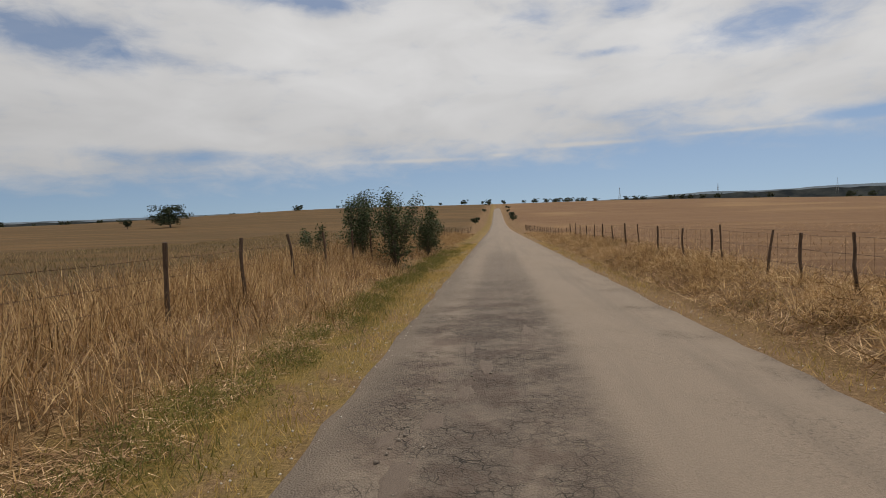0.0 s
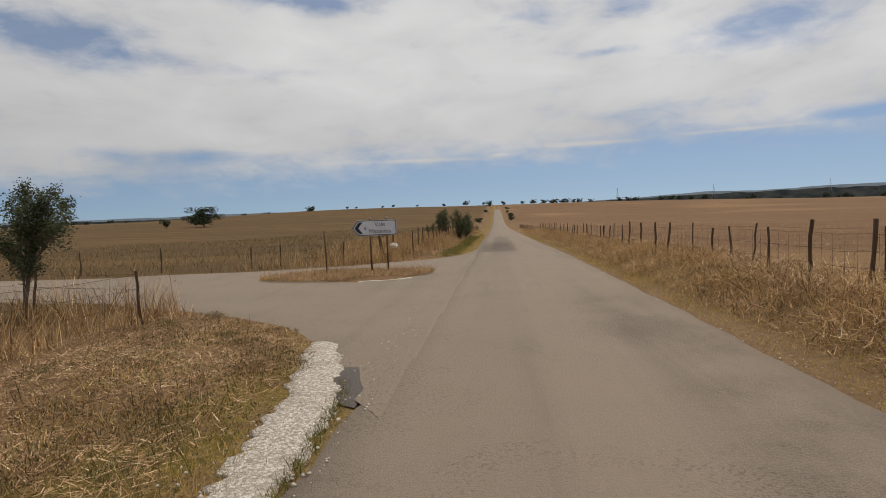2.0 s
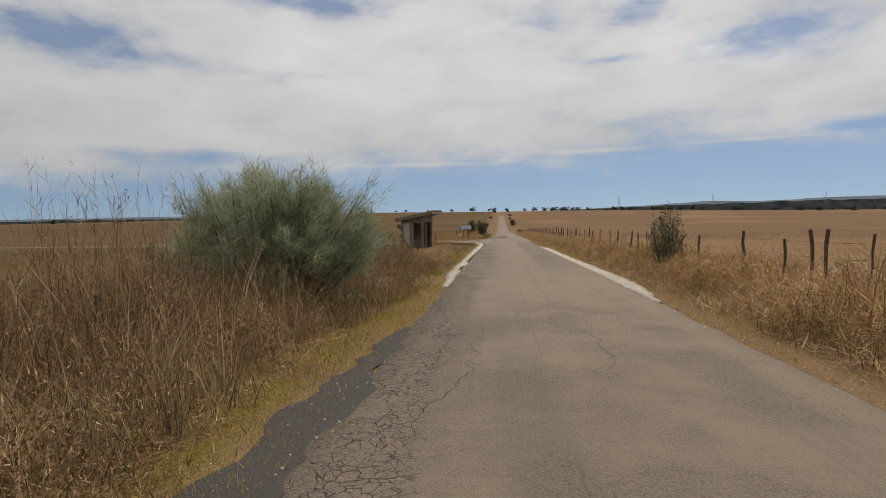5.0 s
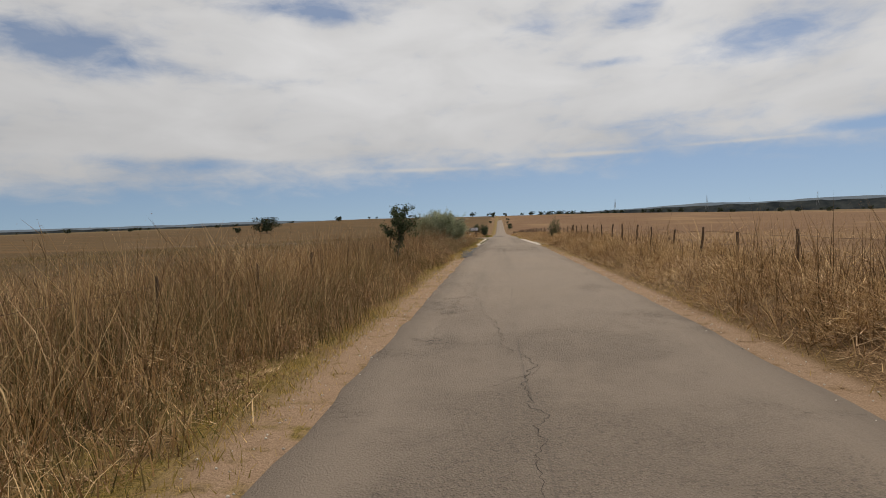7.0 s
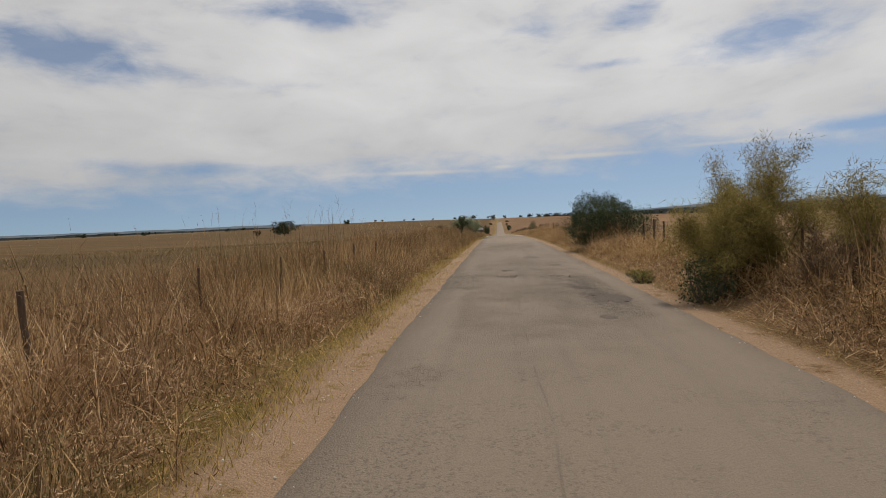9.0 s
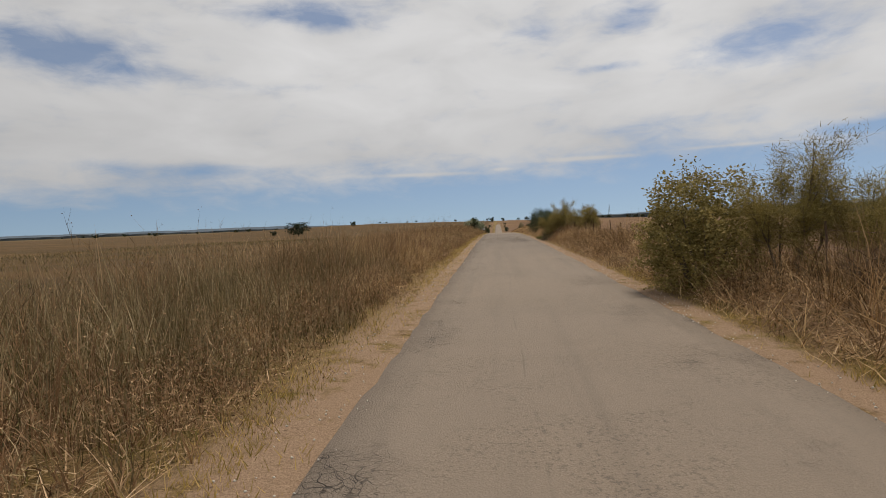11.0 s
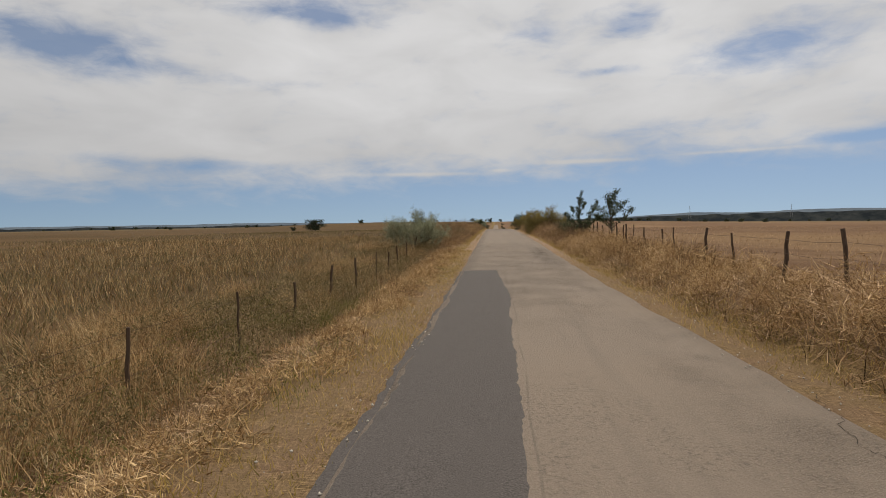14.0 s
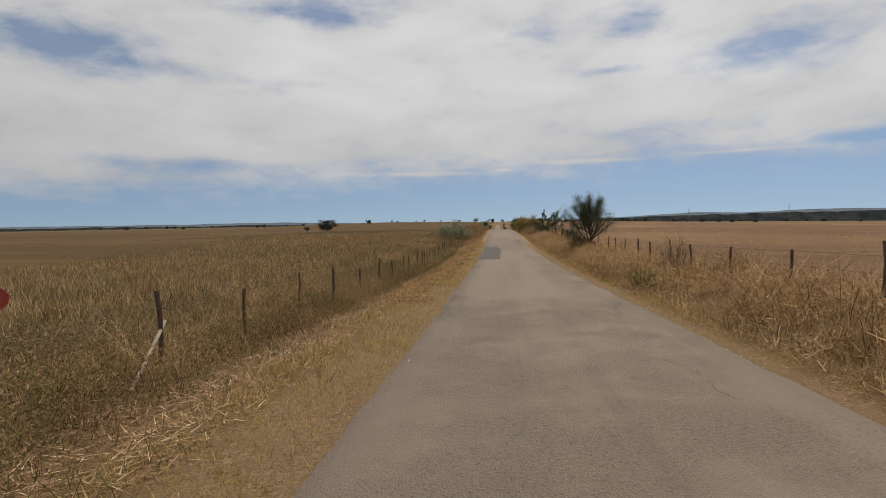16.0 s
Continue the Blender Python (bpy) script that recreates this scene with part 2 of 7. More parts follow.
    gap = m.math("MULTIPLY", m.voronoi(10.5, "DISTANCE_TO_EDGE", warp.outputs[0]), m.span(m.noise(2.6, 4, 0.7), 0.3, 0.7, 3.2, 0.8))
    crack = m.math("MAXIMUM", m.span(gap, 0.008, 0.085, 1.0, 0.0), m.span(m.voronoi(27.0, "DISTANCE_TO_EDGE", warp.outputs[0]), 0.0, 0.07, 0.5, 0.0))
    where = m.math("ADD", m.math("MULTIPLY", m.span(x, -0.3, -0.95), m.span(x, -1.75, -1.6)), m.math("MULTIPLY", m.span(x, 1.3, 2.0), 0.75))
    where = m.math("MULTIPLY", where, m.span(m.noise(0.45, 6, 0.75), 0.50, 0.66))
    where = m.math("MULTIPLY", where, m.math("SUBTRACT", 1.0, area(-9.0, 9.0, -26.0, -8.0, 0.3, 1.5)))
    broken = m.math("MULTIPLY", area(-1.7, -0.75, -74.0, -55.0, 0.2, 2.0), m.span(m.noise(1.2, 4, 0.7), 0.26, 0.42))
    shatter = m.math("MULTIPLY", area(-1.0, 0.6, 0.0, 10.0), m.span(m.noise(1.4, 5, 0.7), 0.40, 0.56))
    net = m.math("MULTIPLY", area(1.45, 2.2, -119.0, -113.2, 0.18, 0.8), m.span(m.noise(1.0, 4, 0.7), 0.28, 0.42))
    edge = m.math("MULTIPLY", area(1.5, 2.3, -180.0, -170.0, 0.2, 2.0), m.span(m.noise(1.1, 4, 0.7), 0.36, 0.5))
    verge = m.math("MULTIPLY", area(-1.5, -0.7, -56.0, -26.0, 0.2, 3.0), m.span(m.noise(0.9, 5, 0.7), 0.46, 0.6))
    where = add(where, broken, shatter, net, edge, verge)
    cr = m.math("MULTIPLY", m.math("MULTIPLY", crack, where), m.span(m.noise(4, 3), 0.25, 0.5, 0.3, 1.0), clamp=True)
    base = m.mix(m.math("MULTIPLY", cr, 0.92), base, (0.022, 0.0175, 0.014))
    h = m.math("SUBTRACT", m.math("ADD", m.math("MULTIPLY", fine, 0.4), m.math("MULTIPLY", mid, 0.5)), m.math("MULTIPLY", cr, 1.3))
    h = m.math("SUBTRACT", h, m.math("MULTIPLY", stone, m.math("ADD", m.math("MULTIPLY", ravel, 0.7), 0.25)))
    return m.color(base).bump(h, 0.85, 0.014).m


def patch_material(name, dark, light, scale=220):
    m = Mat(name, 0.85)
    fine, big = m.noise(scale, 3, 0.7), m.noise(2.0, 4, 0.6)
    base = m.ramp(fine, (0.3, dark), (0.72, light))
    base = m.mix(m.span(big, 0.4, 0.7, 0, 0.4), base, tuple(0.5 * (a + b) for a, b in zip(dark, light)))
    stones = m.span(m.voronoi(scale * 0.5), 0.1, 0.32, 0.5, 0.0)
    base = m.mix(m.math("MULTIPLY", stones, m.span(m.noise(1.4, 4, 0.7), 0.42, 0.62, 0.25, 1.0)), base, tuple(1.25 * b for b in light))
    return m.color(base).bump(fine, 0.7, 0.012).m


def gravel_material():
    m = Mat("pale_gravel", 0.9)
    cell, small, fine = m.voronoi(34), m.voronoi(90), m.noise(120, 3, 0.6)
    base = m.ramp(m.noise(26, 5, 0.75), (0.34, (0.45, 0.385, 0.31)), (0.48, (0.74, 0.67, 0.58)), (0.6, (0.92, 0.87, 0.80)))
    base = m.mix(m.span(cell, 0.34, 0.7, 0.0, 0.55), base, (0.25, 0.2, 0.15))
    base = m.mix(m.span(small, 0.4, 0.75, 0.0, 0.4), base, (0.3, 0.245, 0.19))
    base = m.mix(m.span(m.noise(2.2, 5, 0.7), 0.52, 0.68, 0.0, 0.55), base, (0.34, 0.265, 0.19))
    return m.color(base).bump(m.math("SUBTRACT", fine, m.math("ADD", cell, m.math("MULTIPLY", small, 0.5))), 1.0, 0.025).m


def ground_material():
    """Dry litter by the road, straw-coloured pasture on one side, bare ploughed soil on the other."""
    m = Mat("dry_ground", 0.97, spec=0.1)
    x, y, z = m.axes()
    fine, mid, big, huge = m.noise(40, 4, 0.7), m.noise(3.2, 5, 0.62), m.noise(0.25, 4, 0.6), m.noise(0.012, 4, 0.55)
    fib = m.math("MAXIMUM", m.noise(1.0, 3, 0.7, m.stretch(95, 14, 30)), m.noise(1.0, 3, 0.7, m.stretch(16, 80, 30)))
    litter = m.ramp(fib, (0.42, (0.05, 0.0304, 0.01584)), (0.54, (0.17, 0.102, 0.052)), (0.66, (0.40, 0.27, 0.15)), (0.78, (0.66, 0.49, 0.31)))
    litter = m.mix(m.span(mid, 0.40, 0.66, 0, 0.75), litter, m.ramp(fine, (0.3, (0.06, 0.038, 0.01936)), (0.7, (0.2, 0.1235, 0.05984))))
    turf = m.ramp(fib, (0.42, (0.07, 0.0551, 0.01408)), (0.58, (0.21, 0.152, 0.04224)), (0.75, (0.42, 0.2945, 0.1056)))
    band = m.math("MAXIMUM", m.math("MULTIPLY", m.span(x, -3.4, -2.7), m.math("MULTIPLY", m.span(x, 0.0, -0.5), m.math("MAXIMUM", m.span(y, -8.0, -6.0), m.span(y, -16.0, -18.0)))), m.math("MULTIPLY", m.math("MULTIPLY", m.span(x, 3.7, 3.2), m.span(x, 1.0, 1.5)), m.span(y, -135.0, -145.0, 0.2, 1.0)))
    litter = m.mix(m.math("MULTIPLY", band, m.math("MULTIPLY", m.span(m.noise(1.3, 4, 0.6), 0.36, 0.58, 0.15, 0.95), m.span(y, -165.0, -140.0, 0.4, 1.0))), litter, turf)
    sand = m.ramp(m.noise(70, 3, 0.7), (0.3, (0.21, 0.138, 0.088)), (0.75, (0.42, 0.295, 0.195)))
    left = m.math("MULTIPLY", m.span(x, -2.25, -1.75), m.span(x, -0.5, 0.0, 1.0, 0.0))
    right = m.math("MULTIPLY", m.span(x, 3.2, 2.95), m.span(x, 1.0, 1.5))
    edge = m.math("MULTIPLY", m.math("ADD", left, right), m.span(mid, 0.30, 0.5), clamp=True)
    edge = m.math("MULTIPLY", edge, m.math("MULTIPLY", m.span(y, -60.0, -75.0, 0.2, 1.0), m.span(y, -185.0, -170.0, 0.35, 1.0)))
    near = m.mix(edge, litter, sand)
    rows = m.noise(1.0, 5, 0.6, m.stretch(0.03, 0.9, 1))
    soil = m.ramp(m.noise(12, 5, 0.65), (0.3, (0.10, 0.058, 0.0325)), (0.7, (0.185, 0.108, 0.0595)))
    soil = m.mix(m.span(rows, 0.42, 0.62, 0, 0.55), soil, (0.24, 0.152, 0.0836))
    soil = m.mix(m.span(huge, 0.5, 0.66, 0, 0.6), soil, (0.27, 0.1757, 0.088))
    past = m.ramp(m.noise(7, 6, 0.7), (0.3, (0.055, 0.03515, 0.01672)), (0.72, (0.14, 0.0874, 0.04136)))
    past = m.mix(m.span(big, 0.42, 0.66, 0, 0.55), past, (0.078, 0.0589, 0.02376))
    streak = m.noise(1.0, 5, 0.6, m.stretch(0.02, 0.13, 1))
    past = m.mix(m.span(streak, 0.45, 0.62, 0, 0.6), past, (0.155, 0.0931, 0.04136))
    far = m.mix(m.span(x, -2.0, 2.0), past, soil)
    away = m.math("MAXIMUM", m.span(x, 5.2, 7.5), m.span(x, -5.0, -9.0))
    c = m.mix(away, near, far)
    c = m.mix(m.span(y, 520.0, 800.0, 0, 0.6), c, (0.14, 0.1045, 0.0528))
    return m.color(c).bump(m.math("ADD", fine, m.math("MULTIPLY", mid, 2.0)), 0.8, 0.05).m


def blade_material(name, *stops, through_=0.15, scale=0.9):
    m = Mat(name, 0.75, spec=0.2)
    pick = m.math("ADD", m.math("MULTIPLY", m.island(), 0.75), m.math("MULTIPLY", m.noise(scale, 5, 0.7), 0.95))
    pick = m.math("SUBTRACT", pick, 0.32, clamp=True)
    c = m.ramp(pick, *stops)
    return m.color(c).glow_through(c, through_).m


def wood_material(name, dark, light):
    m = Mat(name, 0.9, spec=0.15)
    g = m.noise(5, 6, 0.65, m.stretch(9, 9, 1.2))
    c = m.mix(m.math("MULTIPLY", m.each(), 0.5), m.ramp(g, (0.3, dark), (0.75, light)), light)
    return m.color(c).bump(g, 0.8, 0.01).m


def concrete_material(name, dark, light, stain):
    m = Mat(name, 0.92, spec=0.2)
    x, y, z = m.axes()
    runs = m.noise(1.0, 5, 0.65, m.stretch(5, 5, 0.7))
    c = m.ramp(m.noise(16, 6, 0.65), (0.3, dark), (0.7, light))
    c = m.mix(m.span(runs, 0.45, 0.68, 0, 0.6), c, stain)
    return m.color(c).bump(m.noise(70, 4, 0.6), 0.35, 0.006).m


def plain_material(name, c, rough=0.6, metal=0.0, vary=0.25, scale=25):
    m = Mat(name, rough, metal)
    k = m.noise(scale, 5, 0.65)
    lo = tuple(q * (1 - vary) for q in c)
    return m.color(m.ramp(k, (0.3, lo), (0.7, c))).bump(k, 0.15, 0.003).m


ASPHALT, GROUND, GRAVEL = asphalt_material(), ground_material(), gravel_material()
PATCH_DARK = patch_material("dark_asphalt_patch", (0.03, 0.0262, 0.024), (0.15, 0.13, 0.117), 90)
PATCH_WORN = patch_material("worn_crazed_asphalt", (0.075, 0.057, 0.045), (0.19, 0.148, 0.117), 160)
PATCH_GRIT = patch_material("dark_gritty_repair", (0.016, 0.0145, 0.0135), (0.10, 0.089, 0.08), 75)
PATCH_MUD = patch_material("mud_brown_asphalt_patch", (0.045, 0.034, 0.028), (0.13, 0.101, 0.083), 120)
PATCH_BROWN = patch_material("brown_broken_asphalt", (0.04, 0.031, 0.025), (0.165, 0.13, 0.102), 90)
STRAW = blade_material("straw_blades", (0.0, (0.05, 0.02813, 0.0117)), (0.25, (0.19, 0.1086, 0.045)), (0.55, (0.43, 0.2697, 0.1188)), (0.9, (0.78, 0.5723, 0.306)))
LITTER = blade_material("cut_straw", (0.0, (0.06, 0.03395, 0.018)), (0.3, (0.23, 0.1329, 0.0675)), (0.6, (0.42, 0.2677, 0.1395)), (0.9, (0.78, 0.582, 0.36)))
WEED = blade_material("brown_weed_stems", (0.0, (0.025, 0.01746, 0.009)), (0.3, (0.095, 0.06014, 0.027)), (0.6, (0.225, 0.1319, 0.0612)), (0.95, (0.50, 0.3298, 0.171)))
VERGE = blade_material("yellow_green_verge_grass", (0.0, (0.13, 0.11, 0.026)), (0.35, (0.30, 0.225, 0.06)), (0.7, (0.52, 0.365, 0.12)), (1.0, (0.70, 0.50, 0.22)), through_=0.4)
OLIVE = blade_material("olive_field_grass", (0.0, (0.03, 0.027, 0.011)), (0.35, (0.10, 0.084, 0.032)), (0.65, (0.22, 0.165, 0.068)), (0.95, (0.48, 0.36, 0.19)))
REED = blade_material("grey_olive_dry_stems", (0.0, (0.05, 0.038, 0.019)), (0.3, (0.155, 0.115, 0.057)), (0.62, (0.33, 0.25, 0.13)), (0.95, (0.60, 0.48, 0.29)))
RUST = blade_material("dark_rust_brown_weeds", (0.0, (0.032, 0.020, 0.011)), (0.3, (0.15, 0.086, 0.043)), (0.65, (0.32, 0.195, 0.098)), (1.0, (0.64, 0.45, 0.26)))
BRUSH = blade_material("dark_brown_brushwood", (0.0, (0.026, 0.018, 0.012)), (0.5, (0.09, 0.06, 0.036)), (1.0, (0.28, 0.19, 0.115)), through_=0.1)
LEAF = blade_material("dark_green_leaves", (0.0, (0.024, 0.034, 0.016)), (0.5, (0.055, 0.074, 0.036)), (1.0, (0.14, 0.165, 0.085)), through_=0.3)
GREEN = blade_material("fresh_green_grass", (0.0, (0.045, 0.05, 0.016)), (0.45, (0.13, 0.13, 0.036)), (1.0, (0.32, 0.27, 0.085)), through_=0.35)
LEAF_GREY = blade_material("grey_green_leaves", (0.0, (0.04, 0.052, 0.025)), (0.5, (0.085, 0.10, 0.052)), (1.0, (0.17, 0.185, 0.10)), through_=0.3)
LEAF_GOLD = blade_material("yellow_green_leaves", (0.0, (0.10, 0.084, 0.027)), (0.5, (0.24, 0.195, 0.065)), (1.0, (0.43, 0.34, 0.13)), through_=0.35)
BROOM = blade_material("grey_green_broom_twigs", (0.0, (0.075, 0.085, 0.045)), (0.4, (0.25, 0.28, 0.165)), (1.0, (0.58, 0.60, 0.43)), through_=0.35)
GOLD_TWIG = blade_material("yellow_green_feathery_twigs", (0.0, (0.10, 0.084, 0.026)), (0.5, (0.25, 0.20, 0.062)), (1.0, (0.44, 0.35, 0.13)), through_=0.45)
BROOM_DARK = blade_material("blue_green_broom_twigs", (0.0, (0.075, 0.085, 0.047)), (0.45, (0.23, 0.25, 0.15)), (1.0, (0.50, 0.505, 0.35)), through_=0.35)
FAR_LEAF = blade_material("far_oak_leaves", (0.0, (0.014, 0.022, 0.012)), (0.6, (0.035, 0.048, 0.024)), (1.0, (0.075, 0.085, 0.042)), through_=0.15)
BARK = wood_material("grey_brown_bark", (0.055, 0.042, 0.032), (0.16, 0.13, 0.10))
POST = wood_material("weathered_post_wood", (0.032, 0.022, 0.016), (0.125, 0.085, 0.06))
POST_PALE = wood_material("bleached_wood", (0.28, 0.22, 0.16), (0.52, 0.45, 0.36))
WIRE = plain_material("rusty_wire", (0.16, 0.10, 0.07), 0.7, 0.4)
CONCRETE = concrete_material("weathered_render", (0.13, 0.108, 0.082), (0.235, 0.20, 0.158), (0.07, 0.058, 0.046))
PLASTER = concrete_material("pale_plaster", (0.30, 0.285, 0.27), (0.44, 0.42, 0.40), (0.2, 0.185, 0.17))
RUBBLE = concrete_material("broken_asphalt_crumbs", (0.15, 0.125, 0.10), (0.34, 0.295, 0.245), (0.1, 0.08, 0.065))
KERB = concrete_material("pale_kerb_stone", (0.42, 0.38, 0.32), (0.64, 0.59, 0.51), (0.25, 0.21, 0.17))


# ---- mesh helpers ----
class Build:
    """Collects vertices and faces for one mesh."""

    def __init__(self):
        self.v, self.f = [], []

    def add(self, verts, faces):
        n = len(self.v)
        self.v.extend(tuple(p) for p in verts)
        self.f.extend(tuple(i + n for i in q) for q in faces)
        return self

    def box(self, x0, x1, y0, y1, z0, z1, m=None, taper=0.0):
        t = taper
        p = [Vector(q) for q in ((x0, y0, z0), (x1, y0, z0), (x1, y1, z0), (x0, y1, z0),
                                 (x0 + t, y0 + t, z1), (x1 - t, y0 + t, z1), (x1 - t, y1 - t, z1), (x0 + t, y1 - t, z1))]
        if m:
            p = [m @ q for q in p]
        return self.add(p, [(3, 2, 1, 0), (4, 5, 6, 7), (0, 1, 5, 4), (1, 2, 6, 5), (2, 3, 7, 6), (3, 0, 4, 7)])

    def tube(self, pts, radii, sides=6, cap=True):
        pts = [Vector(p) for p in pts]
        vs, fs = [], []
        for i, p in enumerate(pts):
            d = (pts[min(i + 1, len(pts) - 1)] - pts[max(i - 1, 0)]).normalized()
            a = d.orthogonal().normalized()
            b = d.cross(a)
            for k in range(sides):
                w = 2 * math.pi * k / sides
                vs.append(p + (a * math.cos(w) + b * math.sin(w)) * radii[i])
        for i in range(len(pts) - 1):
            for k in range(sides):
                q, r = i * sides + k, i * sides + (k + 1) % sides
                fs.append((q, r, r + sides, q + sides))
        if cap:
            fs.append(tuple(range(sides))[::-1])
            fs.append(tuple(range((len(pts) - 1) * sides, len(pts) * sides)))
        return self.add(vs, fs)

    def mesh(self, name, mat, smooth=False):
        me = bpy.data.meshes.new(name)
        me.from_pydata(self.v, [], self.f)
        me.materials.append(mat)
        if smooth:
            me.shade_smooth()
        me.update()
        return me


def thing(name, label, category, place=None, group="", kind=""):
    ob = new(name)
    if place is not None:
        ob.matrix_world = place
    return tagged(ob, label, category, group, kind)


def part(name, b, mat, parent, label="", smooth=False):
    ob = new(name, b.mesh(name, mat, smooth))
    ob.parent = parent
    if label:
        ob["label"] = label
    return ob


def array_mesh(name, verts, tris, mat):
    """A mesh from arrays of points and triangles."""
    me = bpy.data.meshes.new(name)
    me.vertices.add(len(verts))
    me.vertices.foreach_set("co", np.ascontiguousarray(verts, dtype=np.float32).ravel())
    me.loops.add(tris.size)
    me.loops.foreach_set("vertex_index", np.ascontiguousarray(tris, dtype=np.int32).ravel())
    me.polygons.add(len(tris))
    me.polygons.foreach_set("loop_start", np.arange(0, tris.size, 3, dtype=np.int32))
    me.materials.append(mat)
    me.update(calc_edges=True)
    return me


def smooth01(v, a, b):
    t = np.clip((np.asarray(v, float) - a) / (b - a), 0, 1)
    return t * t * (3 - 2 * t)


def hash2(i, j, s):
    h = np.sin(i * 127.1 + j * 311.7 + s * 74.7) * 43758.5453
    return h - np.floor(h)


def vnoise(x, y, s=0):
    """Smooth noise from 0 to 1 on arrays."""
    xi, yi = np.floor(x), np.floor(y)
    u, v = x - xi, y - yi
    u, v = u * u * (3 - 2 * u), v * v * (3 - 2 * v)
    a, b = hash2(xi, yi, s), hash2(xi + 1, yi, s)
    c, d = hash2(xi, yi + 1, s), hash2(xi + 1, yi + 1, s)
    return (a * (1 - u) + b * u) * (1 - v) + (c * (1 - u) + d * u) * v


# ---- the lie of the land ----
ROAD_Y = [-600, -330, -260, -226, -219, -212.6, -205.9, -199, -192, -185, -178, -170.7, -163.5, -149, -134.4, -120, -105.6, -91.4, -77.2, -70.1, -63, -56, -49, -42, -35, -28, -21, -14, -7, 0, 40, 74, 110, 156, 200, 254, 330, 405, 445, 480, 600, 1000, 4000]
ROAD_Z = [4.5, 2.7, 1.65, 1.05, 0.91, 0.76, 0.64, 0.56, 0.53, 0.55, 0.61, 0.68, 0.74, 0.81, 0.84, 0.82, 0.77, 0.65, 0.47, 0.36, 0.23, 0.04, -0.17, -0.36, -0.52, -0.68, -0.85, -1.03, -1.23, -1.45, -2.55, -3.5, -4.4, -4.9, -4.5, -3.3, -1.2, 1.0, 1.8, 2.0, 1.0, -4.0, -14.0]
_ys = np.arange(-600, 4000, 1.0)
_k = np.exp(-0.5 * (np.arange(-12, 13) / 4.0) ** 2)
_z = np.interp(_ys, ROAD_Y, ROAD_Z)
_zs = np.convolve(np.pad(_z, 12, mode="edge"), _k / _k.sum(), mode="valid")
_k2 = np.exp(-0.5 * (np.arange(-90, 91) / 30.0) ** 2)
_zw = np.convolve(np.pad(_z, 90, mode="edge"), _k2 / _k2.sum(), mode="valid")


def road_z(y):
    return np.interp(y, _ys, _zs)


def left_edge(y):
    return np.interp(y, [-240, -225, -195, -165, -140, -118, -105, -70, -30, -24, 0, 60, 130], [-1.2, -1.15, -0.95, -1.08, -1.2, -1.36, -1.38, -1.45, -1.46, -1.35, -1.3, -1.35, -1.4])


def right_edge(y):
    return np.interp(y, [-240, -220, -205, -190, -178, -165, -110, -65, -50, -25, 0, 10, 60], [2.85, 2.8, 2.58, 2.46, 2.42, 2.5, 2.66, 2.62, 2.7, 2.48, 2.75, 2.65, 2.6])


def land(x, y):
    """Height of the ground."""
    x, y = np.asarray(x, float), np.asarray(y, float)
    wide = smooth01(np.abs(x), 6, 60)
    z = road_z(y) * (1 - wide) + np.interp(y, _ys, _zw) * wide
    off_l, off_r = left_edge(y) - x, x - right_edge(y)
    z = z - 0.025
    # under the asphalt
    z = z - 0.08 * smooth01(-off_l, 0.05, 0.35) * smooth01(-off_r, 0.05, 0.35)
    # low banks
    z = z + 0.30 * smooth01(off_r, 0.5, 1.9) * (y < 40) * smooth01(-off_r, -14, -5)
    z = z + 0.22 * smooth01(off_l, 0.9, 2.2) * smooth01(-y, 24, 30) * smooth01(y, -52, -46) * smooth01(-off_l, -14, -6)
    z = z + 0.36 * smooth01(off_l, 1.3, 2.7) * smooth01(y, -5, 1) * smooth01(-y, -70, -40) * smooth01(-off_l, -14, -6)
    low = smooth01(-y, 158, 182)
    drop = np.interp(y, [-226, -219, -212, -200, -160], [0.12, 0.16, 0.28, 0.46, 0.5])
    z = z - low * (drop * smooth01(off_l, 0.9, 2.6) + (0.8 - drop) * smooth01(off_l, 4.0, 16.0))
    z = z + (0.05 * (vnoise(x * 0.7, y * 0.7, 3) - 0.5) + 0.5 * (vnoise(x * 0.05, y * 0.05, 5) - 0.5) * smooth01(np.abs(x), 12, 60)) * smooth01(np.maximum(off_l, off_r), 0.3, 1.5)
    # the hill ahead is a little higher beside the road, the plain lies low on one side
    hill = np.exp(-((y - 440) / 120.0) ** 2)
    z = z + hill * (1.6 * np.exp(-((x + 120) / 90.0) ** 2) + 0.0)
    fl = smooth01(-x, 150, 430)
    z = z * (1 - fl) + (-3.1 - 0.0045 * np.maximum(-x - 430, 0)) * fl
    fr = smooth01(x, 60, 420)
    z = z * (1 - fr) + (-4.5 - 0.009 * np.maximum(x - 420, 0)) * fr
    return z


def at(x, y, dz=0.0):
    return Vector((x, y, float(land(x, y)) + dz))


def grid_object(name, xs, ys, zf, mat):
    X, Y = np.meshgrid(xs, ys)
    Z = zf(X, Y)
    n, m = len(xs), len(ys)
    idx = np.arange(n * m).reshape(m, n)
    a, b, c, d = idx[:-1, :-1].ravel(), idx[:-1, 1:].ravel(), idx[1:, 1:].ravel(), idx[1:, :-1].ravel()
    tris = np.concatenate([np.stack([a, b, c], 1), np.stack([a, c, d], 1)])
    me = array_mesh(name, np.stack([X, Y, Z], 2).reshape(-1, 3), tris, mat)
    me.shade_smooth()
    return new(name, me)


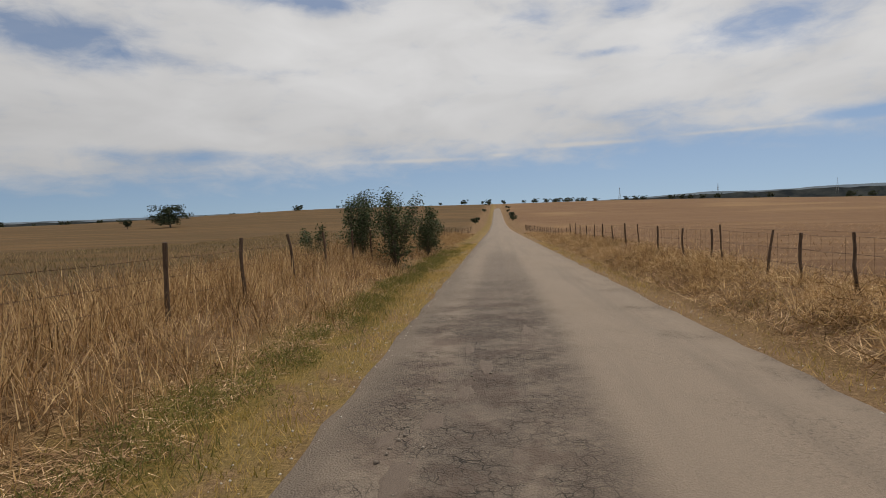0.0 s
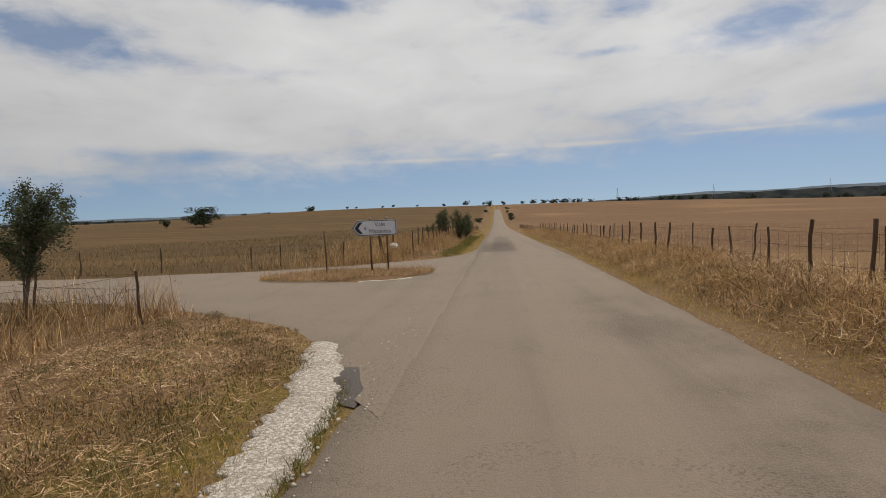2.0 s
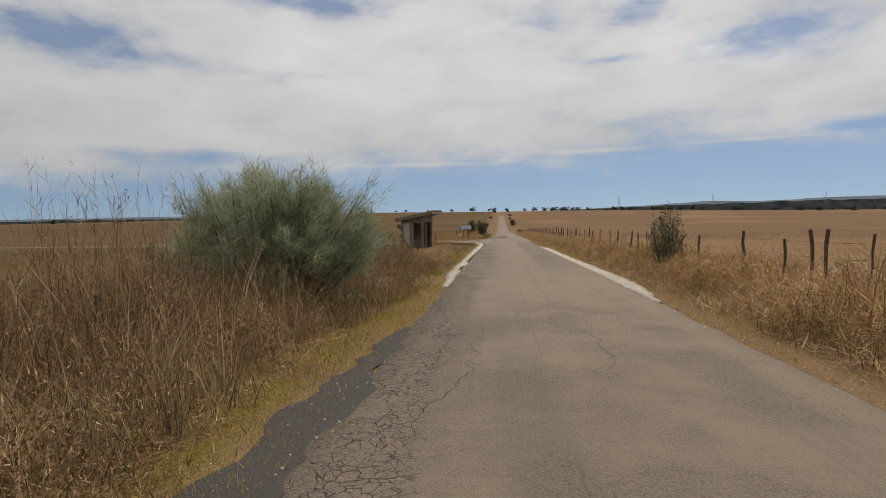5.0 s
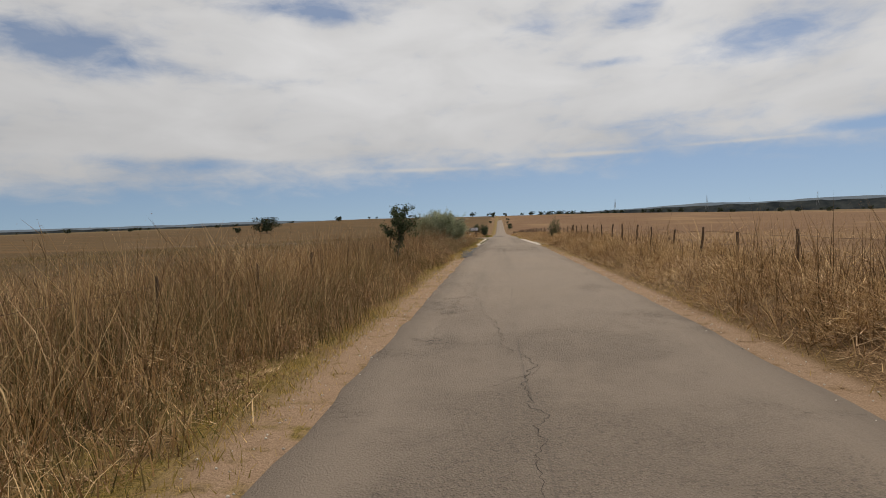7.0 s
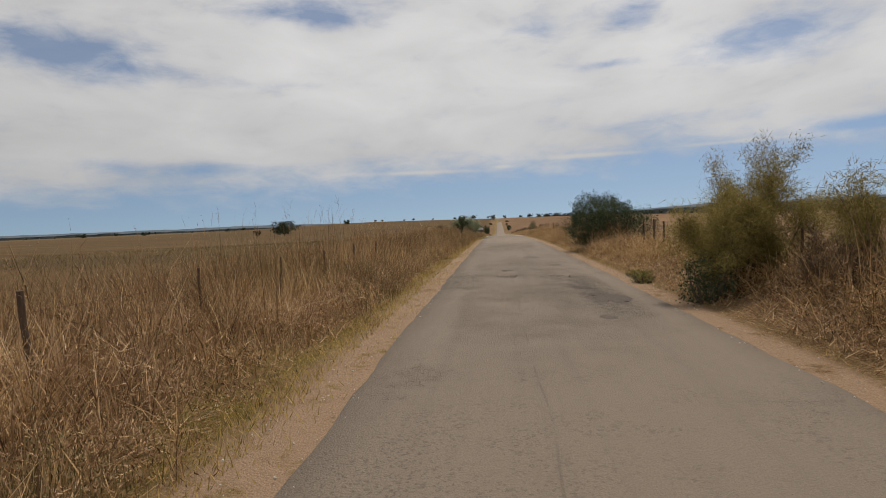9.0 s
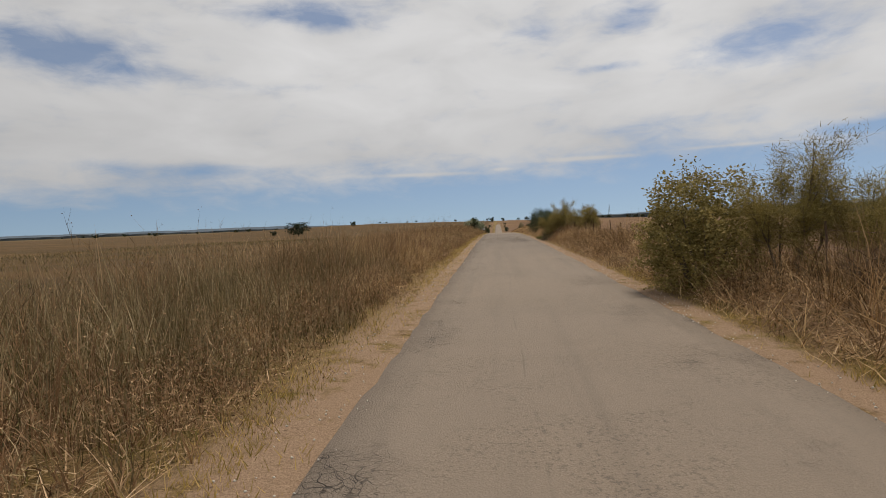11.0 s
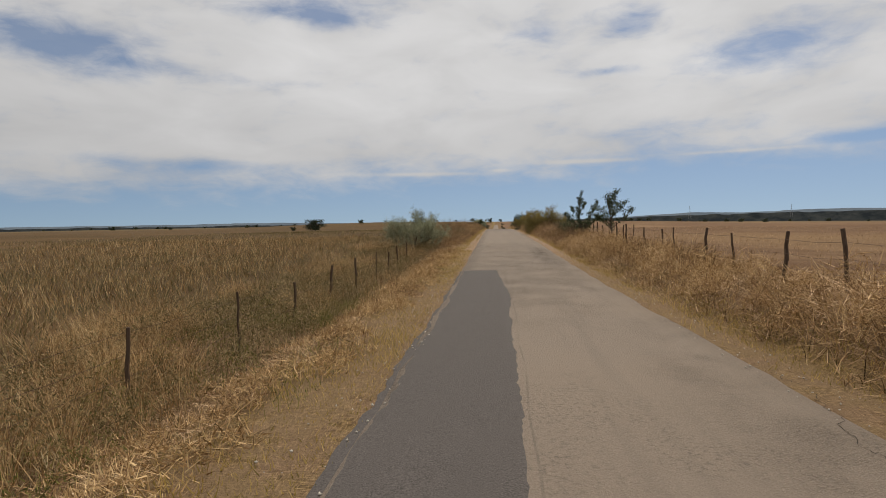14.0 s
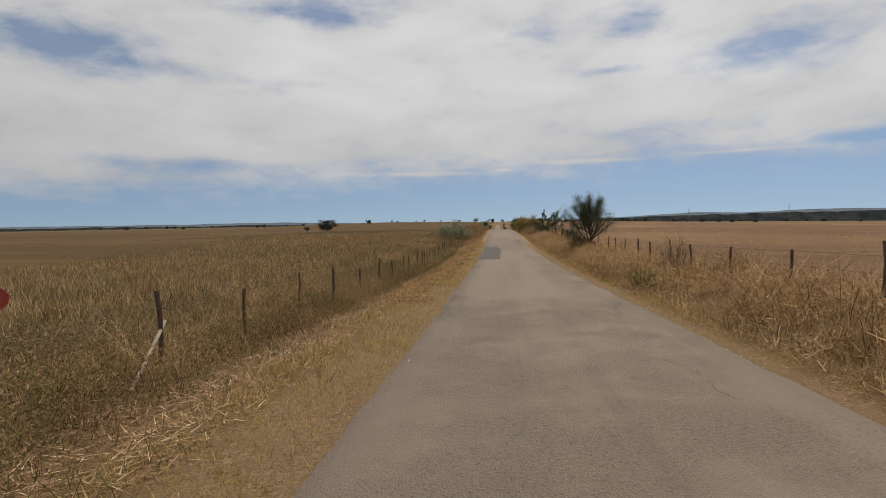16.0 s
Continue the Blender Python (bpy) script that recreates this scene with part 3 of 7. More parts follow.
xs = np.concatenate([-np.geomspace(3800, 8, 46), np.arange(-7.5, 8.01, 0.25), np.geomspace(8.5, 3800, 46)])
ys = np.concatenate([-np.geomspace(3000, 262, 16), np.arange(-258, 60, 1.0), np.arange(60, 520, 6.0), np.geomspace(530, 3900, 24)])
tagged(grid_object("ground", xs, ys, land, GROUND), "dry straw-brown ground with ploughed field and pasture", "ground", kind="structure")


def road_top(x, y):
    """Height of the asphalt's surface."""
    l, r = float(left_edge(y)), float(right_edge(y))
    u = min(max((x - l) / (r - l), 0.0), 1.0)
    return float(road_z(y)) + 0.02 * (1 - (2 * u - 1) ** 2) + 0.01 * (float(vnoise(np.float64(x * 1.2), np.float64(y * 0.7), 4)) - 0.5)


def strip(name, ys, lo, hi, lift, mat, cols=9, thick=0.09, seed=1, ragged=0.06, grit=0.0):
    """A sheet along the road between two side lines, with ragged, turned-down edges."""
    ys = np.asarray(ys, float)
    L = lo(ys) + ragged * 2 * (vnoise(ys * 1.7, ys * 0 + seed, 7) - 0.5) + ragged * (vnoise(ys * 6, ys * 0 + seed, 8) - 0.5) + grit * (vnoise(ys * 19, ys * 0 + seed, 12) - 0.5)
    R = hi(ys) + ragged * 2 * (vnoise(ys * 1.7, ys * 0 + seed + 9, 7) - 0.5) + ragged * (vnoise(ys * 6, ys * 0 + seed, 9) - 0.5) + grit * (vnoise(ys * 19, ys * 0 + seed, 13) - 0.5)
    b = Build()
    vs, fs = [], []
    w = cols + 2
    for y, l, r in zip(ys, L, R):
        z = float(road_z(y)) + lift
        vs.append((l - 0.02, y, z - thick))
        for k in range(cols):
            s = k / (cols - 1)
            x = l + (r - l) * s
            crown = 0.02 * (1 - (2 * s - 1) ** 2) + (0.01 * (vnoise(np.float64(x * 1.2), np.float64(y * 0.7), 4) - 0.5) if thick > 0.05 else 0)
            vs.append((x, y, z + float(crown)))
        vs.append((r + 0.02, y, z - thick))
    for i in range(len(ys) - 1):
        for k in range(w - 1):
            q = i * w + k
            fs.append((q, q + 1, q + w + 1, q + w))
    b.add(vs, fs)
    return new(name, b.mesh(name, mat, True))


road_ys = np.concatenate([np.arange(-300, 60, 0.4), np.arange(60, 500, 4.0), np.arange(500, 700, 20.0)])
tagged(strip("road", road_ys, left_edge, right_edge, 0.0, ASPHALT, ragged=0.035), "cracked grey-brown single-lane asphalt road", "road", kind="structure")


# ---- the junction ----
FAR_EDGE = [(-0.75, 4.0), (-1.33, 2.2), (-1.52, 0.2), (-1.95, -2.0), (-2.9, -4.2), (-4.7, -6.5), (-6.6, -8.1), (-9.0, -9.3), (-14.0, -10.2), (-30.0, -10.6), (-60.0, -10.6)]
NEAR_EDGE = [(-0.75, -24.5), (-1.0, -24.1), (-1.25, -23.7), (-1.5, -23.3), (-2.3, -21.6), (-3.3, -20.1), (-5.4, -18.6), (-8.4, -17.0), (-14.0, -15.6), (-30.0, -14.9), (-60.0, -14.6)]


def side_road():
    b = Build()
    rows, cols = 46, 26
    far = np.array(FAR_EDGE)
    near = np.array(NEAR_EDGE)
    s = np.linspace(0, 1, len(far))
    vs = []
    for i in range(rows):
        t = (i / (rows - 1)) ** 1.25
        f = np.array([np.interp(t, s, far[:, k]) for k in (0, 1)])
        n = np.array([np.interp(t, s, near[:, k]) for k in (0, 1)])
        for k in range(cols):
            u = k / (cols - 1)
            p = n + (f - n) * u
            if k in (0, cols - 1):
                p = p + 0.12 * (vnoise(np.array([p[0] * 2.0]), np.array([p[1] * 2.0]), 11)[0] - 0.5)
            z = float(land(p[0], p[1])) + 0.035 + (0.0 if 0 < k < cols - 1 else -0.05)
            if p[0] > -1.6:
                z = road_top(p[0], p[1]) + (0.004 if p[0] < -1.1 else -0.015)
            vs.append((p[0], p[1], z))
    fs = []
    for i in range(rows - 1):
        for k in range(cols - 1):
            q = i * cols + k
            fs.append((q, q + cols, q + cols + 1, q + 1))
    b.add(vs, fs)
    return tagged(new("side_road", b.mesh("side_road", ASPHALT, True)), "dusty asphalt side road joining at a junction", "road", kind="structure")


side_road()

# pale gravel beside the asphalt
def gravel_out(y):
    return np.interp(y, [-57, -54, -50, -30, -25.2, -23.4, -22.2, -21.0], [left_edge(-57) - 0.06, left_edge(-54) - 0.26, left_edge(-50) - 0.38, left_edge(-30) - 0.42, -1.86, -2.02, -2.32, -2.6])


def gravel_in(y):
    return np.interp(y, [-57, -54, -40, -26, -25.0, -23.3, -22.1, -21.0], [left_edge(-57) - 0.02, left_edge(-54) - 0.08, left_edge(-40) - 0.08, left_edge(-26) - 0.02, -1.44, -1.56, -1.98, -2.3])


sh_l = strip("gravel_shoulder", np.arange(-57.0, -21.2, 0.05), gravel_out, gravel_in, 0.004, GRAVEL, 6, 0.05, 3, 0.04, 0.12)
sh_r = strip("gravel_shoulder", np.arange(-59.8, -30.8, 0.05), lambda y: right_edge(y) - 0.02, lambda y: right_edge(y) + 0.32 * smooth01(-y, 30.5, 35) * smooth01(y, -60, -56.5) + 0.02, 0.004, GRAVEL, 6, 0.04, 5, 0.04, 0.12)
for o in (sh_l, sh_r):
    tagged(o, "strip of pale crushed gravel along the asphalt", "gravel shoulder", kind="structure")


# ---- distance ----
def ring(name, radius, heights, mat, rough, seed):
    """A far line of hills round the plain; heights are degrees above the eye by azimuth."""
    a = np.linspace(-180, 180, 721)
    e = np.interp(a, [h[0] for h in heights], [h[1] for h in heights])
    e = e + rough * (vnoise(a * 0.9, a * 0 + seed, 2) - 0.5) + rough * 0.5 * (vnoise(a * 3.1, a * 0 + seed, 3) - 0.5)
    b = Build()
    vs, fs = [], []
    for q, h in zip(a, e):
        s, c = math.sin(radians(q)), math.cos(radians(q))
        vs += [(s * radius * 0.93, -100 + c * radius * 0.93, -60), (s * radius, -100 + c * radius, 1.5 + radius * math.tan(radians(h))), (s * radius * 1.06, -100 + c * radius * 1.06, -60)]
    for i in range(len(a) - 1):
        q = 3 * i
        fs += [(q, q + 3, q + 4, q + 1), (q + 1, q + 4, q + 5, q + 2)]
    b.add(vs, fs)
    return tagged(new(name, b.mesh(name, mat, True)), "low wooded hills in the hazy distance", "hills", kind="structure")


def hill_material(name, dark, light, scale):
    m = Mat(name, 1.0, spec=0.0)
    k = m.noise(scale, 6, 0.7)
    return m.color(m.ramp(k, (0.4, dark), (0.62, light))).m


WOODS = hill_material("far_woods", (0.016, 0.020, 0.023), (0.040, 0.044, 0.043), 0.02)
# the pale blue of the farther ring is distance haze put into its colour
HAZE_HILLS = hill_material("far_haze_tinted_hills", (0.10, 0.125, 0.155), (0.13, 0.155, 0.18), 0.006)
ring("backdrop_woods", 2100, [(-180, 0.2), (-70, -0.3), (-42, -0.02), (-25, -0.02), (-12, -0.05), (0, 0.0), (8, 0.10), (13, 0.26), (17, 0.36), (24, 0.46), (30, 0.53), (40, 0.52), (180, 0.2)], WOODS, 0.1, 3)
ring("backdrop_hills", 3400, [(-180, 0.3), (-45, 0.1), (-33, 0.12), (-26, 0.22), (-20, 0.18), (-12, 0.0), (5, 0.0), (15, 0.42), (19, 0.66), (22, 0.55), (26, 0.62), (29, 0.78), (34, 0.70), (45, 0.5), (180, 0.3)], HAZE_HILLS, 0.06, 8)


# ---- trees and bushes ----
def leaf_cloud(rng, centers, spread, count, size, flat=0.6, slim=0.28):
    """Small bent leaves scattered round points: vertices and triangles."""
    c = centers[rng.integers(0, len(centers), count)] + np.clip(rng.normal(0, 1, (count, 3)), -1.5, 1.5) * np.asarray(spread)
    d = rng.normal(0, 1, (count, 3))
    d[:, 2] *= flat
    d /= np.linalg.norm(d, axis=1)[:, None]
    n = rng.normal(0, 1, (count, 3))
    s = np.cross(d, n)
    s /= np.linalg.norm(s, axis=1)[:, None] + 1e-9
    L = size * rng.uniform(0.6, 1.3, count)[:, None]
    v = np.stack([c - d * L * 0.5, c + s * L * slim - d * L * 0.05, c + d * L * 0.55, c - s * L * slim - d * L * 0.05], 1)
    i = np.arange(count)[:, None] * 4
    t = np.concatenate([i + [[0, 1, 2]], i + [[0, 2, 3]]])
    return v.reshape(-1, 3), t


def limb(rng, start, direction, length, r0, bend=0.25, steps=5, up=0.15):
    pts, rad = [Vector(start)], [r0]
    d = Vector(direction).normalized()
    for i in range(steps):
        d = (d + Vector(rng.normal(0, bend, 3)) * 0.5 + Vector((0, 0, up))).normalized()
        pts.append(pts[-1] + d * length / steps)
        rad.append(r0 * (1 - 0.85 * (i + 1) / steps))
    return pts, rad


def tree(name, label, category, x, y, height, crown, low, leaves, size, leaf_mat, seed, limbs=9, trunk_r=0.06, stems=1, gap=0.16, dz=-0.03, group="", sweep=0.0, spread=0.3):
    """Trunk or stems with limbs and twigs, and leaves round the twigs."""
    rng = np.random.default_rng(seed)
    top = thing(name, label, category, Matrix.Translation(at(x, y, dz)), group)
    wood, tips = Build(), []
    for s in range(stems):
        a = rng.uniform(0, 2 * math.pi) if stems == 1 else 2 * math.pi * (s + rng.uniform(0, 0.5)) / stems
        lean = 0.06 if stems == 1 else spread
        d = Vector((math.cos(a) * lean, math.sin(a) * lean, 1))
        base = Vector((math.cos(a), math.sin(a), 0)) * (0.0 if stems == 1 else 0.12 * crown)
        pts, rad = limb(rng, base, d, height * (0.80 if stems == 1 else 0.92), trunk_r / (1 if stems == 1 else 1.5), 0.14, 7, 0.05)
        wood.tube(pts, rad, 7)
        for k in range(limbs):
            f = low + (1 - low) * (k + rng.uniform(0, 0.9)) / limbs
            i = min(int(f * 7), 6)
            p = pts[i].lerp(pts[i + 1], f * 7 - i) if f < 1 else pts[-1]
            b = a + k * 2.4 + rng.uniform(-0.5, 0.5)
            shape = math.sin(math.pi * min(1.0, 0.25 + 0.75 * (f - low) / (1 - low + 1e-6))) * 0.7 + 0.35
            ln = crown * shape * rng.uniform(0.75, 1.1)
            q, r = limb(rng, p, (math.cos(b), math.sin(b), rng.uniform(0.15, 0.8) + sweep), ln, rad[i] * 0.6 + 0.006, 0.3, 5, 0.10)
            wood.tube(q, r, 5)
            tips += q[2:]
            for w in range(3):
                j = rng.integers(2, 6)
                q2, r2 = limb(rng, q[j], tuple(rng.normal(0, 1, 2)) + (rng.uniform(0.1, 0.9),), ln * 0.45, r[j] * 0.7 + 0.003, 0.3, 3, 0.1)
                wood.tube(q2, r2, 4)
                tips += q2[1:]
    part("trunk", wood, BARK, top, smooth=True)
    c = np.array([tuple(p) for p in tips])
    v, t = leaf_cloud(rng, c, (gap * crown, gap * crown, gap * crown * 0.8), leaves, size)
    v[:, 2] = np.maximum(v[:, 2], 0.02)
    me = array_mesh("crown", v, t, leaf_mat)
    ob = new("crown", me)
    ob.parent = top
    return top


def dense_bush(name, label, x, y, height, rx, ry, leaves, size, leaf_mat, seed, ragged=0.3, dz=-0.03):
    """A closed leafy mass on a few stems, with a lumpy outline."""
    rng = np.random.default_rng(seed)
    top = thing(name, label, "bush", Matrix.Translation(at(x, y, dz)))
    wood = Build()
    for k in range(9):
        a = k * 0.7 + rng.uniform(0, 0.5)
        d = Vector((math.cos(a) * rx * 0.6, math.sin(a) * ry * 0.6, height * 0.7))
        q, r = limb(rng, (math.cos(a) * 0.12, math.sin(a) * 0.12, 0), d, d.length * rng.uniform(0.8, 1.2), 0.03, 0.2, 6, 0.03)
        wood.tube(q, r, 5)
    part("wood", wood, BARK, top, smooth=True)
    d = rng.normal(0, 1, (leaves, 3))
    d /= np.linalg.norm(d, axis=1)[:, None]
    az_, el_ = np.arctan2(d[:, 1], d[:, 0]), np.arcsin(d[:, 2])
    lump = 1 + ragged * 1.3 * (vnoise(az_ * 1.9 + 9, el_ * 2.4 + seed, 5) - 0.5) + ragged * 1.2 * (vnoise(az_ * 5.2 + 9, el_ * 6.0 + seed, 6) - 0.5)
    shell = np.where(rng.uniform(0, 1, leaves) < 0.7, rng.uniform(0.8, 1.04, leaves), rng.uniform(0.2, 0.85, leaves))
    c = d * (lump * shell)[:, None] * np.array([rx, ry, height * 0.56]) + np.array([0, 0, height * 0.46])
    keep = c[:, 2] > 0.02
    c = c[keep]
    v, t = leaf_cloud(rng, np.zeros((1, 3)), (0, 0, 0), len(c), size)
    v = v + np.repeat(c, 4, axis=0)
    ob = new("foliage", array_mesh("foliage", v, t, leaf_mat))
    ob.parent = top
    return top


def strips(base, mid, tip, width, rng):
    """Narrow tapering three-sided blades from base over mid to tip."""
    n = len(base)
    w = rng.normal(0, 1, (n, 3))
    w[:, 2] *= 0.15
    w /= np.linalg.norm(w, axis=1)[:, None]
    w = w * (np.asarray(width).reshape(-1, 1) * 0.5)
    v = np.stack([base - w, base + w, mid - w * 0.75, mid + w * 0.75, tip], 1).reshape(-1, 3)
    i = np.arange(n)[:, None] * 5
    t = np.concatenate([i + [[0, 1, 3]], i + [[0, 3, 2]], i + [[2, 3, 4]]])
    return v, t


def slivers(base, tip, width, rng):
    """Single narrow triangles from base to tip."""
    n = len(base)
    w = rng.normal(0, 1, (n, 3))
    w /= np.linalg.norm(w, axis=1)[:, None]
    w = w * (np.asarray(width).reshape(-1, 1) * 0.5)
    return np.stack([base - w, base + w, tip], 1).reshape(-1, 3), np.arange(3 * n).reshape(-1, 3)


def broom(name, label, x, y, height, radius, twigs, seed, mat, dz=-0.03, squash=1.0, stems=60, bare=0.42, fine=0.34, open_=0.55, subs=4, div=0.42, puff=0.02):
    """A dome of stems fanning from one foot, bare below and ending in brushes of fine arching twigs."""
    rng = np.random.default_rng(seed)
    top = thing(name, label, "bush", Matrix.Translation(at(x, y, dz)))
    wood, nodes, dirs = Build(), [], []

    def brush(q, start):
        n = len(q) - 1
        for j in range(1, n + 1):
            if j / n >= start:
                for _ in range(1 + 2 * j):
                    nodes.append(tuple(q[j].lerp(q[j - 1], rng.uniform(0, 1))))
                    dirs.append(tuple((q[j] - q[j - 1]).normalized()))

    for k in range(stems):
        a, o = k * 2.4 + rng.uniform(-0.4, 0.4), math.sqrt((k + 0.5) / stems)
        tall = height * math.sqrt(1 - 0.72 * o ** 2.6) * rng.uniform(0.8, 0.98)
        foot = Vector((math.cos(a) * o * radius * 0.22, math.sin(a) * o * radius * 0.22 * squash, 0))
        goal = Vector((math.cos(a) * o * radius * 0.88, math.sin(a) * o * radius * 0.88 * squash, tall * 0.86))
        d = goal - foot
        q, r = limb(rng, foot, (d.x * 1.25, d.y * 1.25, d.z), d.length, 0.022 * height / 2.6, 0.16, 8, 0.05)
        wood.tube(q, r, 5)
        brush(q, bare + 0.15)
        for _ in range(subs):
            j = int(rng.integers(3, 7))
            e = (q[j] - q[j - 1]).normalized() + Vector(rng.normal(0, div, 3))
            q2, r2 = limb(rng, q[j], e, d.length * rng.uniform(0.22, 0.42), r[j] * 0.6, 0.2, 4, 0.06)
            wood.tube(q2, r2, 4)
            brush(q2, 0.2)
    part("wood", wood, BARK, top, smooth=True)
    nodes, dirs = np.array(nodes), np.array(dirs)
    pick = rng.integers(0, len(nodes), twigs)
    b = nodes[pick] + rng.normal(0, puff, (twigs, 3))
    d = dirs[pick] + rng.normal(0, open_ * 0.55, (twigs, 3)) + np.array([0, 0, 0.12])
    d /= np.linalg.norm(d, axis=1)[:, None]
    ln = rng.uniform(0.35, 1.0, twigs)[:, None] * fine
    tip = b + d * ln + rng.normal(0, 0.1, (twigs, 3)) * ln - np.array([0, 0, 0.12]) * ln
    v, t = slivers(b, tip, rng.uniform(0.006, 0.013, twigs), rng)
    v[:, 2] = np.maximum(v[:, 2], 0.01)
    ob = new("foliage", array_mesh("foliage", v, t, mat))
    ob.parent = top
    return top


def wand_tree(name, label, category, x, y, branches, leaves, size, leaf_mat, seed, trunk_r=0.05, shoot=0.35, gap=0.035, every=0.11, dz=-0.03, from_=0.25):
    """Main branches (height of start, azimuth from ahead, tilt, length) set with short upswept leafy shoots."""
    rng = np.random.default_rng(seed)
    top = thing(name, label, category, Matrix.Translation(at(x, y, dz)))
    wood, tips = Build(), []
    stem = None
    for z0, azim, tilt, ln in branches:
        a, e = radians(azim), radians(tilt)
        start = Vector((0, 0, 0)) if stem is None or z0 == 0 else stem[min(len(stem) - 1, max(0, round(z0 / stem_len * (len(stem) - 1))))]
        d = (math.sin(a) * math.sin(e), math.cos(a) * math.sin(e), math.cos(e))
        n = max(5, int(ln / 0.16))
        q, r = limb(rng, start, d, ln, trunk_r if stem is None else trunk_r * 0.6, 0.13, n, 0.035)
        wood.tube(q, r, 6)
        if stem is None:
            stem, stem_len = q, ln
        for k in range(int(ln / every)):
            f = from_ + (1 - from_) * rng.uniform(0, 1)
            j = min(int(f * n), n - 1)
            p = q[j].lerp(q[j + 1], f * n - j)
            out = (q[j + 1] - q[j]).normalized() * 0.8 + Vector(rng.normal(0, 0.75, 3)) + Vector((0, 0, 0.25))
            q2, r2 = limb(rng, p, out, shoot * rng.uniform(0.5, 1.2) * (1.15 - 0.6 * f), max(0.006, r[j] * 0.45), 0.2, 4, 0.1)
            wood.tube(q2, r2, 4)
            tips += [q2[1], q2[2], q2[3], q2[3].lerp(q2[4], 0.5), q2[4]]
        tips += q[int(n * 0.6):]
    part("trunk", wood, BARK, top, smooth=True)
    v, t = leaf_cloud(rng, np.array([tuple(p) for p in tips]), (gap, gap, gap), leaves, size)
    v[:, 2] = np.maximum(v[:, 2], 0.02)
    ob = new("crown", array_mesh("crown", v, t, leaf_mat))
    ob.parent = top
    return top


# ---- wire fences ----
def post_mesh(seed, height, r):
    rng = np.random.default_rng(seed)
    b = Build()
    pts = [(rng.normal(0, 0.012), rng.normal(0, 0.012), -0.25 + (height + 0.25) * k / 5) for k in range(6)]
    b.tube(pts, [r * rng.uniform(0.85, 1.15) for _ in range(6)], 7)
    return b.mesh("post", POST)


POSTS = [post_mesh(20 + k, h, r) for k, (h, r) in enumerate([(0.92, 0.028), (0.88, 0.023), (0.96, 0.032), (0.84, 0.025), (1.02, 0.031)])]
THIN = post_mesh(40, 0.95, 0.017)


def wire_fence(label, places, seed, tall=(), netting=False, heights=(0.34, 0.58, 0.82)):
    """Posts, strands of wire between them and, on one side, square netting."""
    rng = np.random.default_rng(seed)
    x0, y0 = places[0]
    top = thing("wire_fence", label, "fence", Matrix.Translation(at(x0, y0)))
    feet = []
    for k, (x, y) in enumerate(places):
        p = at(x, y) - at(x0, y0)
        ob = new("post", POSTS[4] if k in tall else POSTS[int(rng.integers(0, 4))] if rng.uniform() > 0.25 else THIN)
        ob.parent = top
        ob.matrix_basis = Matrix.Translation(p) @ pose(0, 0, 0, rng.normal(0, 2.2), rng.normal(0, 2.6), rng.uniform(0, 360))
        feet.append(p)
    for h in heights:
        b = Build()
        for p, q in zip(feet, feet[1:]):
            if (q - p).length < 9:
                sag = rng.uniform(0.0, 0.04)
                b.tube([p + Vector((0, 0, h)), (p + q) / 2 + Vector((0, 0, h - sag)), q + Vector((0, 0, h))], [0.0035] * 3, 3, False)
        part("wire", b, WIRE, top)
    if netting:
        b = Build()
        for p, q in zip(feet, feet[1:]):
            n = max(2, int((q - p).length / 0.3))
            for k in range(n):
                m = p.lerp(q, k / n)
                b.tube([m + Vector((0, 0, 0.1)), m + Vector((0, 0, heights[-1]))], [0.0022] * 2, 3, False)
            for h in (0.2, 0.32, 0.58, 0.88):
                b.tube([p + Vector((0, 0, h)), q + Vector((0, 0, h))], [0.0022] * 2, 3, False)
        part("wire_netting", b, WIRE, top)
    return top


XR = 4.85
ya = [-0.6, 0.1, 2.9, 4.5, 5.6, 8.1, 9.6, 10.7, 12.7, 13.4, 15.4, 17.6, 19.9] + [22 + 2.3 * k for k in range(34)]
wire_fence("weathered wooden posts with wire netting along ploughed field", [(XR, y) for y in ya], 1, netting=True)
yb = [-31.2, -29.5, -27.6, -26.6, -24.1, -23.0, -21.9, -20.2, -19.9, -18.4, -17.0, -16.3, -15.3, -14.2, -12.9, -10.7, -9.5, -7.6, -5.7, -4.5, -3.0, -2.0, -0.6]
wire_fence("weathered wooden posts with wire netting opposite the junction", [(XR, y) for y in yb], 2, tall=(8, 9, 18), netting=True)
yc = [-61.8, -60.8, -60.4, -59.5, -57.8, -55.1, -52.5, -50.0, -48.7, -47.5, -45.1, -43.4, -40.6, -38.4, -37.4, -35.9, -33.5, -31.2]
wire_fence("leaning old wooden posts and wire in dry grass", [(XR, y) for y in yc], 3, tall=(1, 2, 14))
yd = [-112.1, -111.2, -109.7, -108.5, -107.4, -104.8, -102.4, -100.0, -97.9, -95.5, -94.1, -93.1, -90.9] + [-88.7 + 2.2 * k for k in range(13)]
wire_fence("weathered wooden posts and wire beside a dark bush", [(XR, y) for y in yd], 4, tall=(1, 3))
ye = [-176.9, -175.7, -174.1, -172.8, -171.2, -170.2] + [-168 + 2.3 * k for k in range(24)]
wire_fence("weathered wooden posts and wire among brambles", [(XR, y) for y in ye], 5, tall=(1,))
yf = [-223, -220.8, -218.4, -216.0, -213.6, -211.2, -209.5, -207.3, -205.6, -203.3, -201.7, -200.2, -197.9, -195.6, -193.2, -190.6, -188.8, -186.7, -185.0, -182.8, -181.6, -179.5, -177.9, -176.9]
